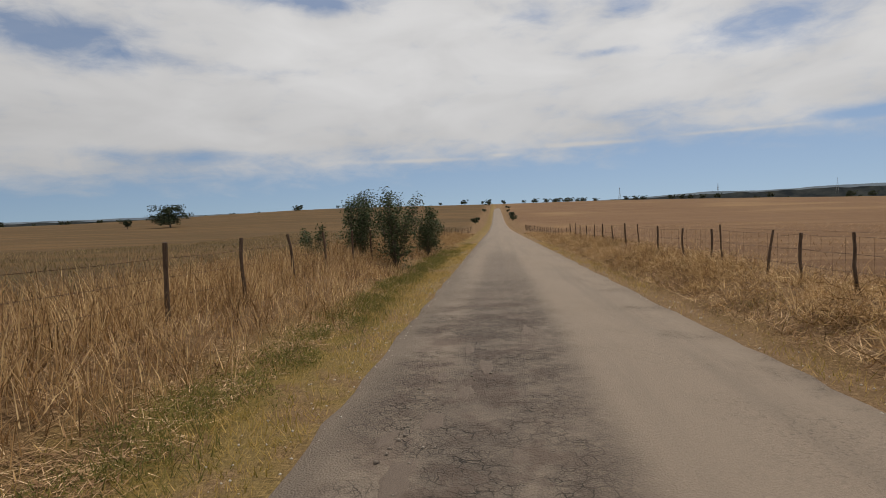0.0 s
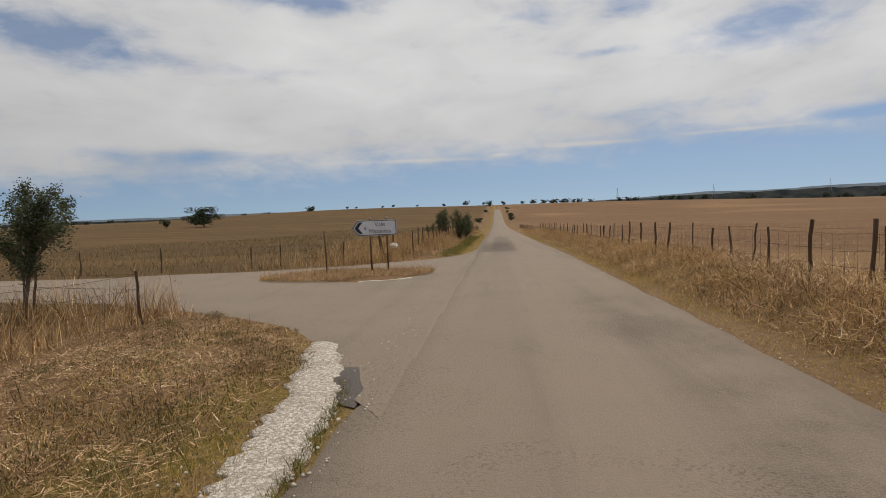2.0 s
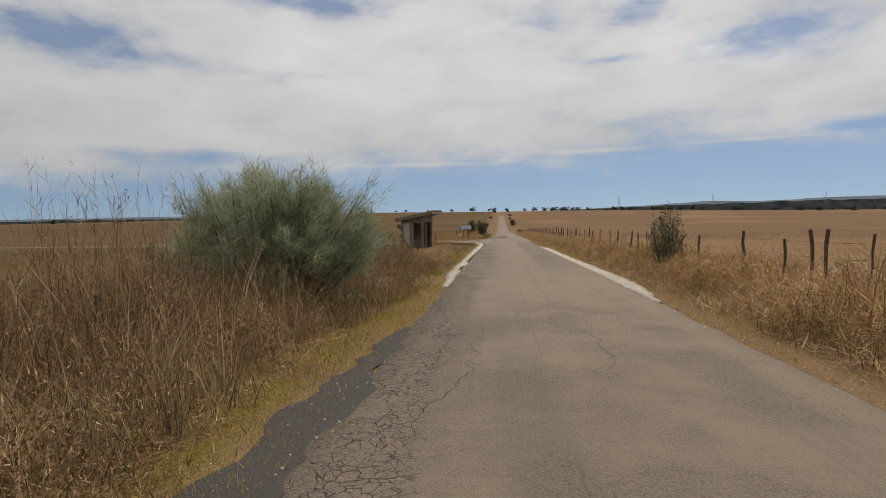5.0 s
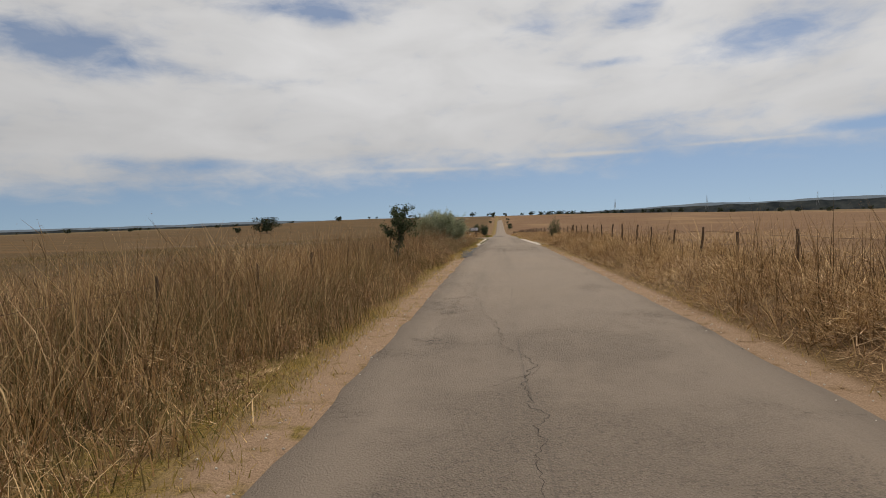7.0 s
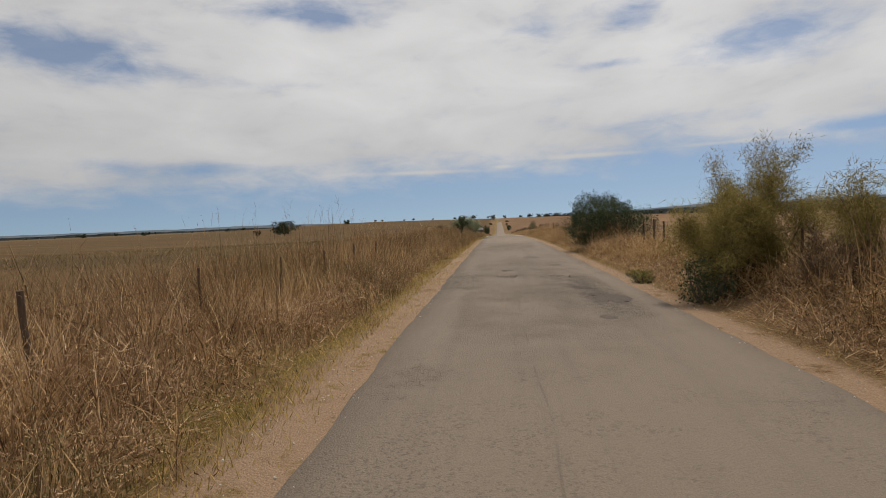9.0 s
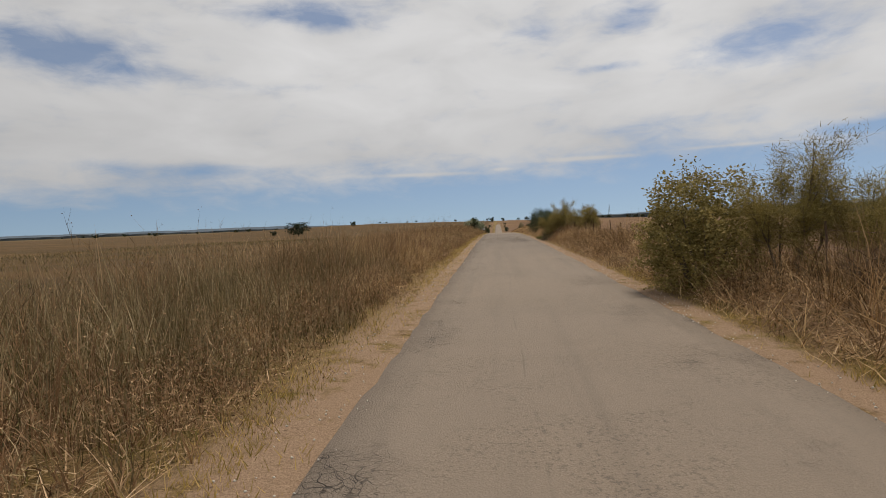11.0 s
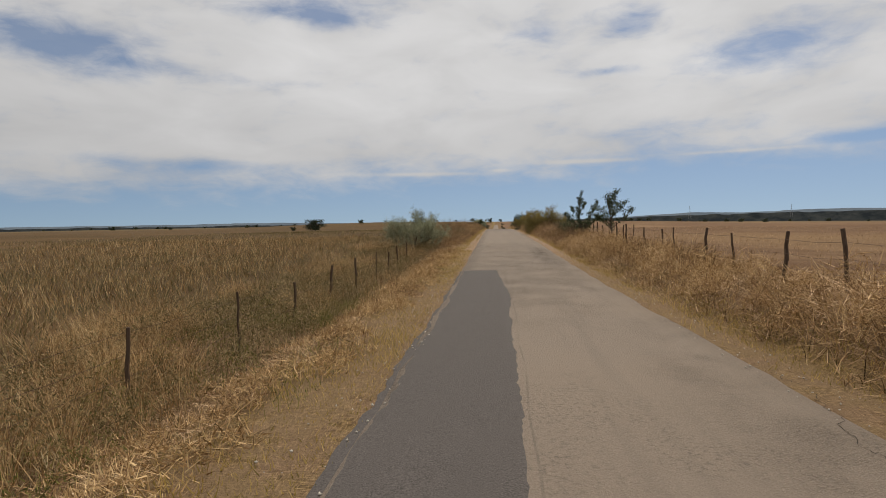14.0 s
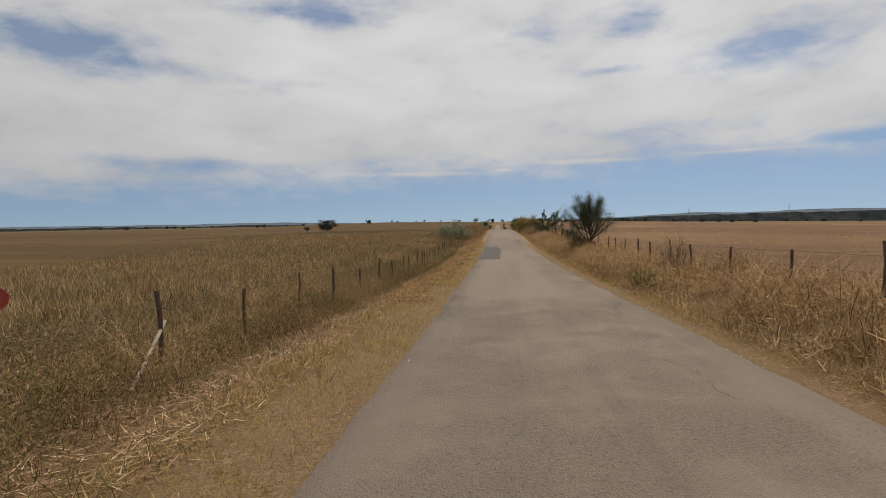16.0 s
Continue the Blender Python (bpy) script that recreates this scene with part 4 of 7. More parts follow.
wire_fence("dark wooden posts and wire along pale stubble field", [(XR + 0.1, y) for y in yf], 6, tall=(2, 15))

XL = -4.1
wire_fence("thin wooden posts and wire in tall straw", [(XL, y) for y in [-1.9, -0.1, 1.8, 4.2, 6.6, 8.8, 11.1, 13.3] + [15.8 + 2.4 * k for k in range(34)]], 7, tall=range(12))
wire_fence("thin leaning posts and wire beside the side road", [(-6.2, -6.4), (-8.6, -6.8), (-9.6, -7.2), (-12.6, -8.2), (-15.5, -8.6), (-18.5, -8.9), (-22.0, -9.0), (-26.0, -9.0)], 8)
wire_fence("dark posts and wire at the corner of the junction", [(-6.0, -33.0), (-6.0, -29.6), (-6.07, -26.1), (-6.2, -22.4), (-5.96, -19.5), (-8.6, -18.6), (-11.5, -17.6)], 9, tall=(1,))
wire_fence("dark posts and wire in high dry weeds", [(-5.1, -50.3), (-5.0, -47.8), (-5.0, -45.2), (-4.9, -43.4), (-5.2, -41.2)], 10, tall=(1, 3, 4))
wire_fence("old posts and wire hidden in tall weeds", [(-4.2, y) for y in [-122.5, -119.6, -116.8, -114, -111.2, -108.3, -105.6, -103.2, -100.7, -98.1, -95.2, -92, -89, -86, -83, -80, -77, -74, -71, -68, -64.9]], 11, tall=(0,))
yl = [-222.4, -219.9, -217.7, -215.3, -212.8, -210.2, -207.5, -205.1, -202.4, -200.8, -198.4, -196.8, -195.5, -193.4, -190.8, -188.4, -186.0, -183.3, -180.6, -178.6, -176.6, -174.3, -171.4]
wire_fence("low wooden posts and wire on the falling bank", [(-3.95, y) for y in yl], 12, tall=(1, 6))


def loose_post(label, a, b, r, mat):
    bl = Build()
    p, q = Vector(a), Vector(b)
    pts = [p.lerp(q, k / 4) + Vector((0.01 * (k % 2), 0.008 * (k % 3), 0)) for k in range(5)]
    bl.tube([v - p for v in pts], [r, r * 1.1, r * 0.95, r, r * 0.85], 7)
    ob = new("loose_post", bl.mesh("loose_post", mat))
    ob.location = p
    return tagged(ob, label, "post")


g = at(-4.45, -42.3)
loose_post("fallen wooden fence post leaning in dry grass", g - Vector((0, 0, 0.05)), g + Vector((-0.62, -0.35, 0.95)), 0.04, POST)
g = at(-4.4, -41.6)
loose_post("short dark stake standing in cut grass", g - Vector((0, 0, 0.1)), g + Vector((0.05, 0.0, 0.8)), 0.03, POST)
g = at(-3.92, -220.6)
loose_post("bleached stick leaning against a fence post", g - Vector((0.0, 0, 0.05)), g + Vector((-0.05, 0.8, 0.62)), 0.022, POST_PALE)


def old_gate():
    top = thing("gate_remains", "old wooden gate frame with one crossbar in straw", "gate", Matrix.Translation(at(-5.0, -3.2)))
    part("post", Build().tube([(-0.1, -0.9, -0.2), (-0.3, -0.75, 1.15)], [0.035, 0.03], 7), POST, top)
    part("post", Build().tube([(0.0, -0.7, -0.2), (-0.22, -0.95, 1.1)], [0.03, 0.026], 7), POST, top)
    part("post", Build().tube([(0.0, 1.05, -0.2), (0.03, 1.1, 1.25)], [0.045, 0.04], 7), POST, top)
    part("crossbar", Build().tube([(-0.1, -0.75, 0.98), (0.02, 1.1, 1.06)], [0.03, 0.03], 7), POST, top)
    part("cap_board", Build().box(-0.14, 0.18, 1.02, 1.16, 1.22, 1.30), POST, top)


old_gate()


def bag():
    rng = np.random.default_rng(5)
    bm = bmesh.new()
    bmesh.ops.create_icosphere(bm, subdivisions=3, radius=0.16)
    for v in bm.verts:
        k = 1 + 0.35 * (noise.noise(v.co * 9) + 0.6 * noise.noise(v.co * 23))
        v.co = Vector((v.co.x * k * 1.2, v.co.y * k, max(v.co.z * k * 0.75, -0.12)))
    me = bpy.data.meshes.new("plastic_bag")
    bm.to_mesh(me)
    bm.free()
    me.materials.append(plain_material("white_plastic", (0.75, 0.74, 0.72), 0.45))
    ob = new("plastic_bag", me)
    ob.location = at(-4.9, -2.4, 0.42)
    tagged(ob, "crumpled white plastic bag caught in straw", "bag")


bag()


# ---- direction sign on its island ----
def island_bed():
    ring_ = [(-2.35, -10.3), (-2.2, -11.4), (-2.4, -12.9), (-2.85, -13.9), (-3.75, -13.95), (-5.5, -13.2), (-7.4, -11.9), (-6.8, -10.9), (-5.0, -10.2), (-3.6, -9.9), (-2.85, -9.95)]
    c = Vector((-4.2, -11.8, 0))
    b = Build()
    vs, fs, n, levels = [], [], 60, 7
    pts = []
    for k in range(n):
        u = k / n * len(ring_)
        i = int(u)
        p = Vector((*ring_[i], 0)).lerp(Vector((*ring_[(i + 1) % len(ring_)], 0)), u - i)
        wave = 0.3 * (float(vnoise(np.float64(k * 0.45), np.float64(3.0), 23)) - 0.5) + 0.14 * (float(vnoise(np.float64(k * 1.3), np.float64(5.0), 24)) - 0.5)
        pts.append(p + (p - c).normalized() * wave)
    for lv in range(levels):
        s = 1 - lv / (levels - 1)
        for p in pts:
            q = c.lerp(p, s)
            wob = 0.05 * (vnoise(np.array([q.x * 3]), np.array([q.y * 3]), 21)[0] - 0.3)
            h = 0.0 if lv == 0 else 0.05 + 0.05 * (1 - s) + wob
            vs.append((q.x, q.y, float(land(q.x, q.y)) + 0.025 + h))
    for lv in range(levels - 1):
        for k in range(n):
            a, d = lv * n + k, lv * n + (k + 1) % n
            fs.append((a, d, d + n, a + n))
    b.add(vs, fs)
    tagged(new("island", b.mesh("island", GROUND, True)), "low earth island with dry cut grass at the junction", "traffic island", kind="structure")


island_bed()


def kerb_stone():
    b = Build()
    rng = np.random.default_rng(3)
    b.box(-0.26, 0.26, -0.065, 0.065, -0.1, 0.045, taper=0.012)
    b.box(-0.265, 0.265, -0.07, 0.07, -0.1, 0.028, taper=0.004)
    return b.mesh("kerb_stone", KERB)


KERB_MESH = kerb_stone()
kerbs = [(-3.5, -13.9, 0), (-3.0, -13.88, 3), (-2.62, -13.5, 52), (-3.02, -9.92, 0), (-3.55, -9.93, 4), (-4.08, -10.05, 14), (-2.62, -10.1, -30)]
for x, y, turn in kerbs:
    ob = new("kerb_stone", KERB_MESH)
    ob.matrix_world = Matrix.Translation(at(x, y, 0.015)) @ pose(0, 0, 0, 2 * math.sin(x * 9), 2 * math.cos(y * 7), turn)
    tagged(ob, "pale worn kerb stone at the island's edge", "kerb stone", "kerb stones of the island")


def lettering(text, size, place, parent, mat, name="lettering"):
    cu = bpy.data.curves.new(name, "FONT")
    cu.body, cu.size, cu.extrude, cu.align_x = text, size, 0.0008, "CENTER"
    tmp = new(name, cu)
    me = bpy.data.meshes.new_from_object(tmp.evaluated_get(bpy.context.evaluated_depsgraph_get()))
    bpy.data.objects.remove(tmp)
    me.materials.clear()
    me.materials.append(mat)
    ob = new(name, me)
    ob.parent = parent
    ob.matrix_basis = place
    return ob


def plate(pts, y0, y1):
    b = Build()
    n = len(pts)
    b.add([(x, y0, z) for x, z in pts] + [(x, y1, z) for x, z in pts],
          [tuple(range(n)), tuple(range(n, 2 * n))[::-1]] + [(i, i + n, (i + 1) % n + n, (i + 1) % n) for i in range(n)])
    return b


def direction_sign():
    black = plain_material("black_sign_paint", (0.02, 0.022, 0.03), 0.5)
    white = plain_material("chalky_white_sign_paint", (0.55, 0.57, 0.63), 0.5, vary=0.12, scale=9)
    steel = plain_material("rusty_steel_tube", (0.15, 0.095, 0.06), 0.75, 0.2, 0.5)
    grey = plain_material("grey_sign_back", (0.35, 0.35, 0.34), 0.6, 0.3)
    p = at(-3.74, -11.3, 0.05)
    top = thing("direction_sign", "white arrow-shaped direction sign with black border on two rusty posts", "road sign", Matrix.Translation(p) @ pose(0, 0, 0, 0, 0, 9))
    for x in (-0.235, 0.26):
        post = part("post", Build().tube([(x, 0.03, -0.3), (x, 0.03, 1.64)], [0.028, 0.028], 10), steel, top, "rusty steel post", True)
        part("cap", Build().tube([(x, 0.03, 1.64), (x, 0.03, 1.68)], [0.033, 0.026], 10), grey, post)
    z0, z1, zm, c = 1.13, 1.6, 1.365, 0.035
    def outline(o):
        return [(-0.79 + 1.6 * o, zm), (-0.60 + o * 0.9, z0 + o), (0.56 - o - c, z0 + o), (0.56 - o, z0 + o + c), (0.56 - o, z1 - o - c), (0.56 - o - c, z1 - o), (-0.60 + o * 0.9, z1 - o)]
    part("backing", plate(outline(0.0), 0.0, -0.012), grey, top)
    part("rim", plate(outline(0.003), -0.0125, -0.016), white, top)
    part("border", plate(outline(0.012), -0.0165, -0.019), black, top, "black border")
    part("face", plate(outline(0.034), -0.0195, -0.022), white, top, "chalky white face")
    ch = [(-0.70, zm), (-0.56, z0 + 0.06), (-0.45, z0 + 0.06), (-0.585, zm), (-0.45, z1 - 0.06), (-0.56, z1 - 0.06)]
    b = Build()
    v = [(x, y, z) for y in (-0.0225, -0.0245) for x, z in ch]
    b.add(v, [(0, 1, 2, 3), (0, 3, 4, 5), (9, 8, 7, 6), (11, 10, 9, 6)] + [(i, i + 6, (i + 1) % 6 + 6, (i + 1) % 6) for i in range(6)])
    part("chevron", b, black, top, "black chevron pointing along the side road")
    lettering("Vale", 0.185, pose(0.06, -0.0235, 1.405, 90, 0, 0), top, black)
    lettering("Maceiras", 0.185, pose(0.06, -0.0235, 1.205, 90, 0, 0), top, black)
    part("small_mark", Build().box(-0.40, -0.365, -0.024, -0.0225, 1.31, 1.39), black, top)


direction_sign()


def marker_post():
    b = Build()
    b.tube([(0, 0, -0.2), (-0.01, 0, 0.7), (-0.03, 0, 1.36)], [0.024, 0.023, 0.022], 8)
    ob = new("steel_post", b.mesh("steel_post", plain_material("brown_steel", (0.14, 0.085, 0.055), 0.75, 0.2, 0.5), True))
    ob.location = at(-5.4, -11.2)
    tagged(ob, "single thin rusty steel post on the island", "post")


marker_post()


def red_disc():
    p = at(-5.68, -220.3) + Vector((0, 0, 0.09))
    top = thing("roadside_disc", "faded red round plate on a thin post", "road sign", Matrix.Translation(p) @ pose(0, 0, 0, 0, 0, 40))
    part("post", Build().tube([(0, 0.02, -0.2), (0, 0.02, 1.02)], [0.02, 0.02], 7), POST, top)
    part("disc", Build().tube([(0, 0.0, 0.86), (0, -0.02, 0.86)], [0.13, 0.13], 24), plain_material("faded_red", (0.33, 0.05, 0.035), 0.6), top, "faded red disc")


red_disc()


# ---- roadside shelter ----
def shelter():
    p = at(-4.40, -36.92)
    top = thing("bus_shelter", "small weathered concrete shelter with tiled mono-pitch roof", "shelter", Matrix.Translation(p) @ pose(0, 0, 0, 0, 0, -4))
    dark = concrete_material("dark_concrete", (0.075, 0.065, 0.055), (0.16, 0.135, 0.11), (0.045, 0.04, 0.035))
    D, N, F = 1.27, -1.52, 1.3          # depth, near end, far end
    part("floor_slab", Build().box(-D - 0.06, 0.12, N - 0.08, F + 0.08, -0.2, 0.05, taper=0.01), CONCRETE, top)
    z = lambda x: 1.94 + 0.19 * x          # underside of the roof

    def wall(x0, x1, y0, y1, zb, zt=None):
        b = Build()
        a, c = (z(x0), z(x1)) if zt is None else (zt, zt)
        b.add([(x0, y0, zb), (x1, y0, zb), (x1, y1, zb), (x0, y1, zb), (x0, y0, a), (x1, y0, c), (x1, y1, c), (x0, y1, a)],
              [(3, 2, 1, 0), (4, 5, 6, 7), (0, 1, 5, 4), (1, 2, 6, 5), (2, 3, 7, 6), (3, 0, 4, 7)])
        return b

    part("back_wall", wall(-D, -D + 0.12, N, F, 0.05), CONCRETE, top)
    for y0, y1 in ((-1.34, -0.86), (-0.74, -0.26), (-0.14, 0.36), (0.48, 1.06)):
        part("plaster_panel", Build().box(-D + 0.122, -D + 0.135, y0, y1, 0.52, 1.54), PLASTER, top, "pale plaster panel")
    # dark boxes added to stand in for the dark slots between the panels
    for y0 in (-0.85, -0.25, 0.37):
        part("back_post", Build().box(-D + 0.122, -D + 0.17, y0, y0 + 0.1, 0.5, 1.6), dark, top, "dark strip filling the gap between plaster panels")
    part("end_wall", wall(-D + 0.122, 0.0, F - 0.12, F, 0.05), CONCRETE, top)
    part("front_pier", wall(-0.12, 0.0, 0.96, F - 0.122, 0.05), CONCRETE, top)
    part("corner_post", wall(-0.13, 0.0, N, N + 0.14, 0.05), CONCRETE, top)
    part("middle_post", wall(-0.11, -0.01, -0.64, -0.52, 0.05, 1.568), CONCRETE, top)
    part("front_beam", wall(-0.12, 0.0, N + 0.142, 0.958, 1.57), CONCRETE, top)
    part("end_beam", wall(-D + 0.122, -0.132, N, N + 0.12, 1.55), CONCRETE, top)
    part("end_post", wall(-0.80, -0.57, N, N + 0.12, 0.05, 1.548), CONCRETE, top)
    part("end_panel", wall(-D + 0.122, -0.802, N + 0.025, N + 0.1, 0.05, 1.548), PLASTER, top, "pale plaster infill panel")
    part("low_wall", wall(-0.568, -0.132, N + 0.02, N + 0.1, 0.05, 0.5), dark, top)
    part("sill", wall(-0.568, -0.132, N - 0.01, N + 0.13, 0.502, 0.55), CONCRETE, top)
    part("bench", wall(-D + 0.172, -D + 0.53, N + 0.14, F - 0.125, 0.43, 0.49), CONCRETE, top)
    part("bench_front", wall(-D + 0.40, -D + 0.46, N + 0.14, F - 0.125, 0.05, 0.428), dark, top)
    slope = math.degrees(math.atan(0.19))
    tilt = Matrix.Translation((0, 0, 1.945)) @ pose(0, 0, 0, 0, -slope, 0)
    b = Build()
    b.box(-1.56, 0.6, -1.86, 1.58, 0.0, 0.11, tilt)
    part("roof", b, CONCRETE, top)
    part("verge_kerb", Build().box(-1.56, 0.6, -1.86, -1.76, 0.112, 0.175, tilt), CONCRETE, top, "raised concrete edge of the roof")
    terra = Mat("terracotta_tiles", 0.9, spec=0.2)
    k = terra.noise(14, 5, 0.65)
    tile_c = terra.mix(terra.math("MULTIPLY", terra.each(), 0.6), terra.ramp(k, (0.3, (0.13, 0.085, 0.062)), (0.7, (0.26, 0.175, 0.13))), (0.2, 0.165, 0.13))
    terra.color(tile_c).bump(k, 0.4, 0.006)
    pitch, L = 0.206, 0.52
    vs, fs, n = [], [], 8
    for j, (x, s) in enumerate(((0.0, 1.0), (L, 0.9))):
        for i in range(n + 1):
            w = math.pi * i / n
            vs.append((x, -math.cos(w) * 0.092 * s, math.sin(w) * 0.075 * s + (0.012 if j == 0 else 0)))
        for i in range(n + 1):
            w = math.pi * i / n
            vs.append((x, -math.cos(w) * 0.078 * s, math.sin(w) * 0.06 * s + (0.012 if j == 0 else 0)))
    m = n + 1
    for i in range(n):
        fs += [(i, i + 1, i + 1 + 2 * m, i + 2 * m), (i + m, i + 3 * m, i + 1 + 3 * m, i + 1 + m), (i, i + m, i + 1 + m, i + 1)]
    me = Build().add(vs, fs).mesh("roof_tile", terra.m, True)
    rng = np.random.default_rng(9)
    for r in range(4):
        for c in range(16):
            ob = new("roof_tile", me)
            ob.parent = top
            ob.matrix_basis = tilt @ pose(0.61 - 0.49 * r + rng.normal(0, 0.006), -1.64 + pitch * c + rng.normal(0, 0.006), 0.11 + 0.004 * (3 - r), 0, 0, 180 + rng.normal(0, 1.5))
    return top


shelter()


# ---- marks and holes in the asphalt ----
def asphalt_patch(label, outline, mat, lift=0.006, seed=1, name="asphalt_patch"):
    """A thin irregular layer on the road."""
    c = Vector((sum(p[0] for p in outline) / len(outline), sum(p[1] for p in outline) / len(outline), 0))
    n, levels = 160, 5
    vs, fs = [], []
    for lv in range(levels):
        for k in range(n):
            u = k / n * len(outline)
            i = int(u)
            p = Vector((*outline[i], 0)).lerp(Vector((*outline[(i + 1) % len(outline)], 0)), u - i)
            jig = 1 + (0.05 if len(outline) > 20 else 0.0) * (hash2(np.float64(k), np.float64(seed), 1) - 0.5)
            q = c + (p - c) * (1 - lv / (levels - 1)) * (float(jig) if lv == 0 else 1)
            if lv < 2 and len(outline) > 20 and abs(p.x - c.x) > 0.12:
                q.x += 0.07 * float(vnoise(np.float64(k * 0.8), np.float64(seed), 9) - 0.5)
            vs.append((q.x, q.y, road_top(q.x, q.y) + (lift + 0.002 if lv else -0.012)))
    for lv in range(levels - 1):
        for k in range(n):
            a, d = lv * n + k, lv * n + (k + 1) % n
            fs.append((a, d, d + n, a + n))
    ob = new(name, Build().add(vs, fs).mesh(name, mat, True))
    return tagged(ob, label, "road patch", kind="structure")


def long_patch(label, ys, lo, hi, mat, lift, seed, ragged=0.12):
    """A long repair with ragged sides and ends that thin out."""
    vs, fs, cols = [], [], 8
    for i, y in enumerate(ys):
        jl = ragged * float(vnoise(np.float64(y * 0.9), np.float64(seed), 17) - 0.5) + 0.6 * ragged * float(vnoise(np.float64(y * 4.1), np.float64(seed), 18) - 0.5)
        jr = ragged * float(vnoise(np.float64(y * 1.1), np.float64(seed + 5), 17) - 0.5) + 0.6 * ragged * float(vnoise(np.float64(y * 4.7), np.float64(seed + 5), 18) - 0.5)
        fray = ragged * (float(hash2(np.float64(i), np.float64(seed), 21)) - 0.5)
        l, r = float(lo(y)) + jl + 0.2 * fray, float(hi(y)) + jr + 0.35 * fray
        for k in range(cols):
            x = l + (r - l) * k / (cols - 1)
            yy = y + (0.35 * float(vnoise(np.float64(x * 4), np.float64(seed), 19) - 0.5) if i in (0, len(ys) - 1) else 0.0)
            rim = k in (0, cols - 1) or i in (0, len(ys) - 1)
            vs.append((x, yy, road_top(x, yy) + (-0.012 if rim else lift)))
    for i in range(len(ys) - 1):
        for k in range(cols - 1):
            q = i * cols + k
            fs.append((q, q + 1, q + cols + 1, q + cols))
    return tagged(new("asphalt_patch", Build().add(vs, fs).mesh("asphalt_patch", mat, True)), label, "road patch", kind="structure")


long_patch("dark newer asphalt repair in the wheel track", np.arange(-197.1, -182.4, 0.07), lambda y: -1.03, lambda y: np.interp(y, [-198.4, -197, -194, -189, -187, -184.5, -182], [0.1, 0.24, 0.28, 0.36, 0.33, 0.18, 0.1]), PATCH_DARK, 0.007, 2, 0.07)


for k, (x, y, w, l) in enumerate([(-0.85, 2.6, 0.1, 0.22), (-0.62, 3.1, 0.12, 0.3), (-0.78, 3.7, 0.08, 0.2), (-0.5, 4.0, 0.1, 0.25), (-0.3, 4.7, 0.09, 0.3), (-0.55, 5.2, 0.07, 0.2), (-0.15, 5.6, 0.1, 0.3), (-0.35, 6.4, 0.07, 0.3), (0.1, 3.4, 0.06, 0.15), (0.35, 7.5, 0.09, 0.4), (-0.95, 1.7, 0.1, 0.15), (1.1, -105.4, 0.3, 0.8), (1.93, -116.95, 0.36, 0.66), (0.2, -112.7, 0.22, 0.2), (1.62, -109.5, 0.18, 0.2), (1.34, -112.8, 0.16, 0.14), (-0.57, -109.5, 0.12, 0.12), (1.94, -174.4, 0.20, 0.08), (1.45, -118.9, 0.12, 0.3), (0.15, -111.0, 0.14, 0.2), (1.2, -105.9, 0.28, 0.12)]):
    ring_ = []
    for a in np.linspace(0, 2 * math.pi, 22, endpoint=False):
        f = 0.55 + 0.9 * float(vnoise(np.float64(3 + 1.6 * math.cos(a) + k), np.float64(5 + 1.6 * math.sin(a)), 15)) + 0.3 * float(hash2(np.float64(round(a * 50)), np.float64(k), 4) - 0.5)
        ring_.append((x + w * f * math.cos(a), y + l * f * math.sin(a)))
    asphalt_patch("small ragged pothole in the asphalt", ring_, PATCH_MUD if x > 1.9 and y < -116 and y > -118 else PATCH_WORN if l > 0.7 or y > 0 else PATCH_BROWN, 0.002, seed=20 + k, name="pothole")


long_patch("dark gritty repair strip along the crumbling asphalt edge", np.arange(-74.0, -62.2, 0.15), lambda y: np.interp(y, [-74, -68, -66.2, -65, -62.4], [-1.8, -1.95, -1.95, -1.8, -1.62]), lambda y: np.interp(y, [-74, -66, -63], [-1.32, -1.38, -1.46]), PATCH_GRIT, 0.006, 7, 0.22)
asphalt_patch("dark damp hollow at the corner of the junction", [(-1.62, -22.4), (-1.5, -22.9), (-1.36, -23.3), (-1.38, -23.7), (-1.55, -23.6), (-1.75, -23.2), (-1.85, -22.8), (-1.8, -22.4)], PATCH_DARK, 0.006, seed=9)


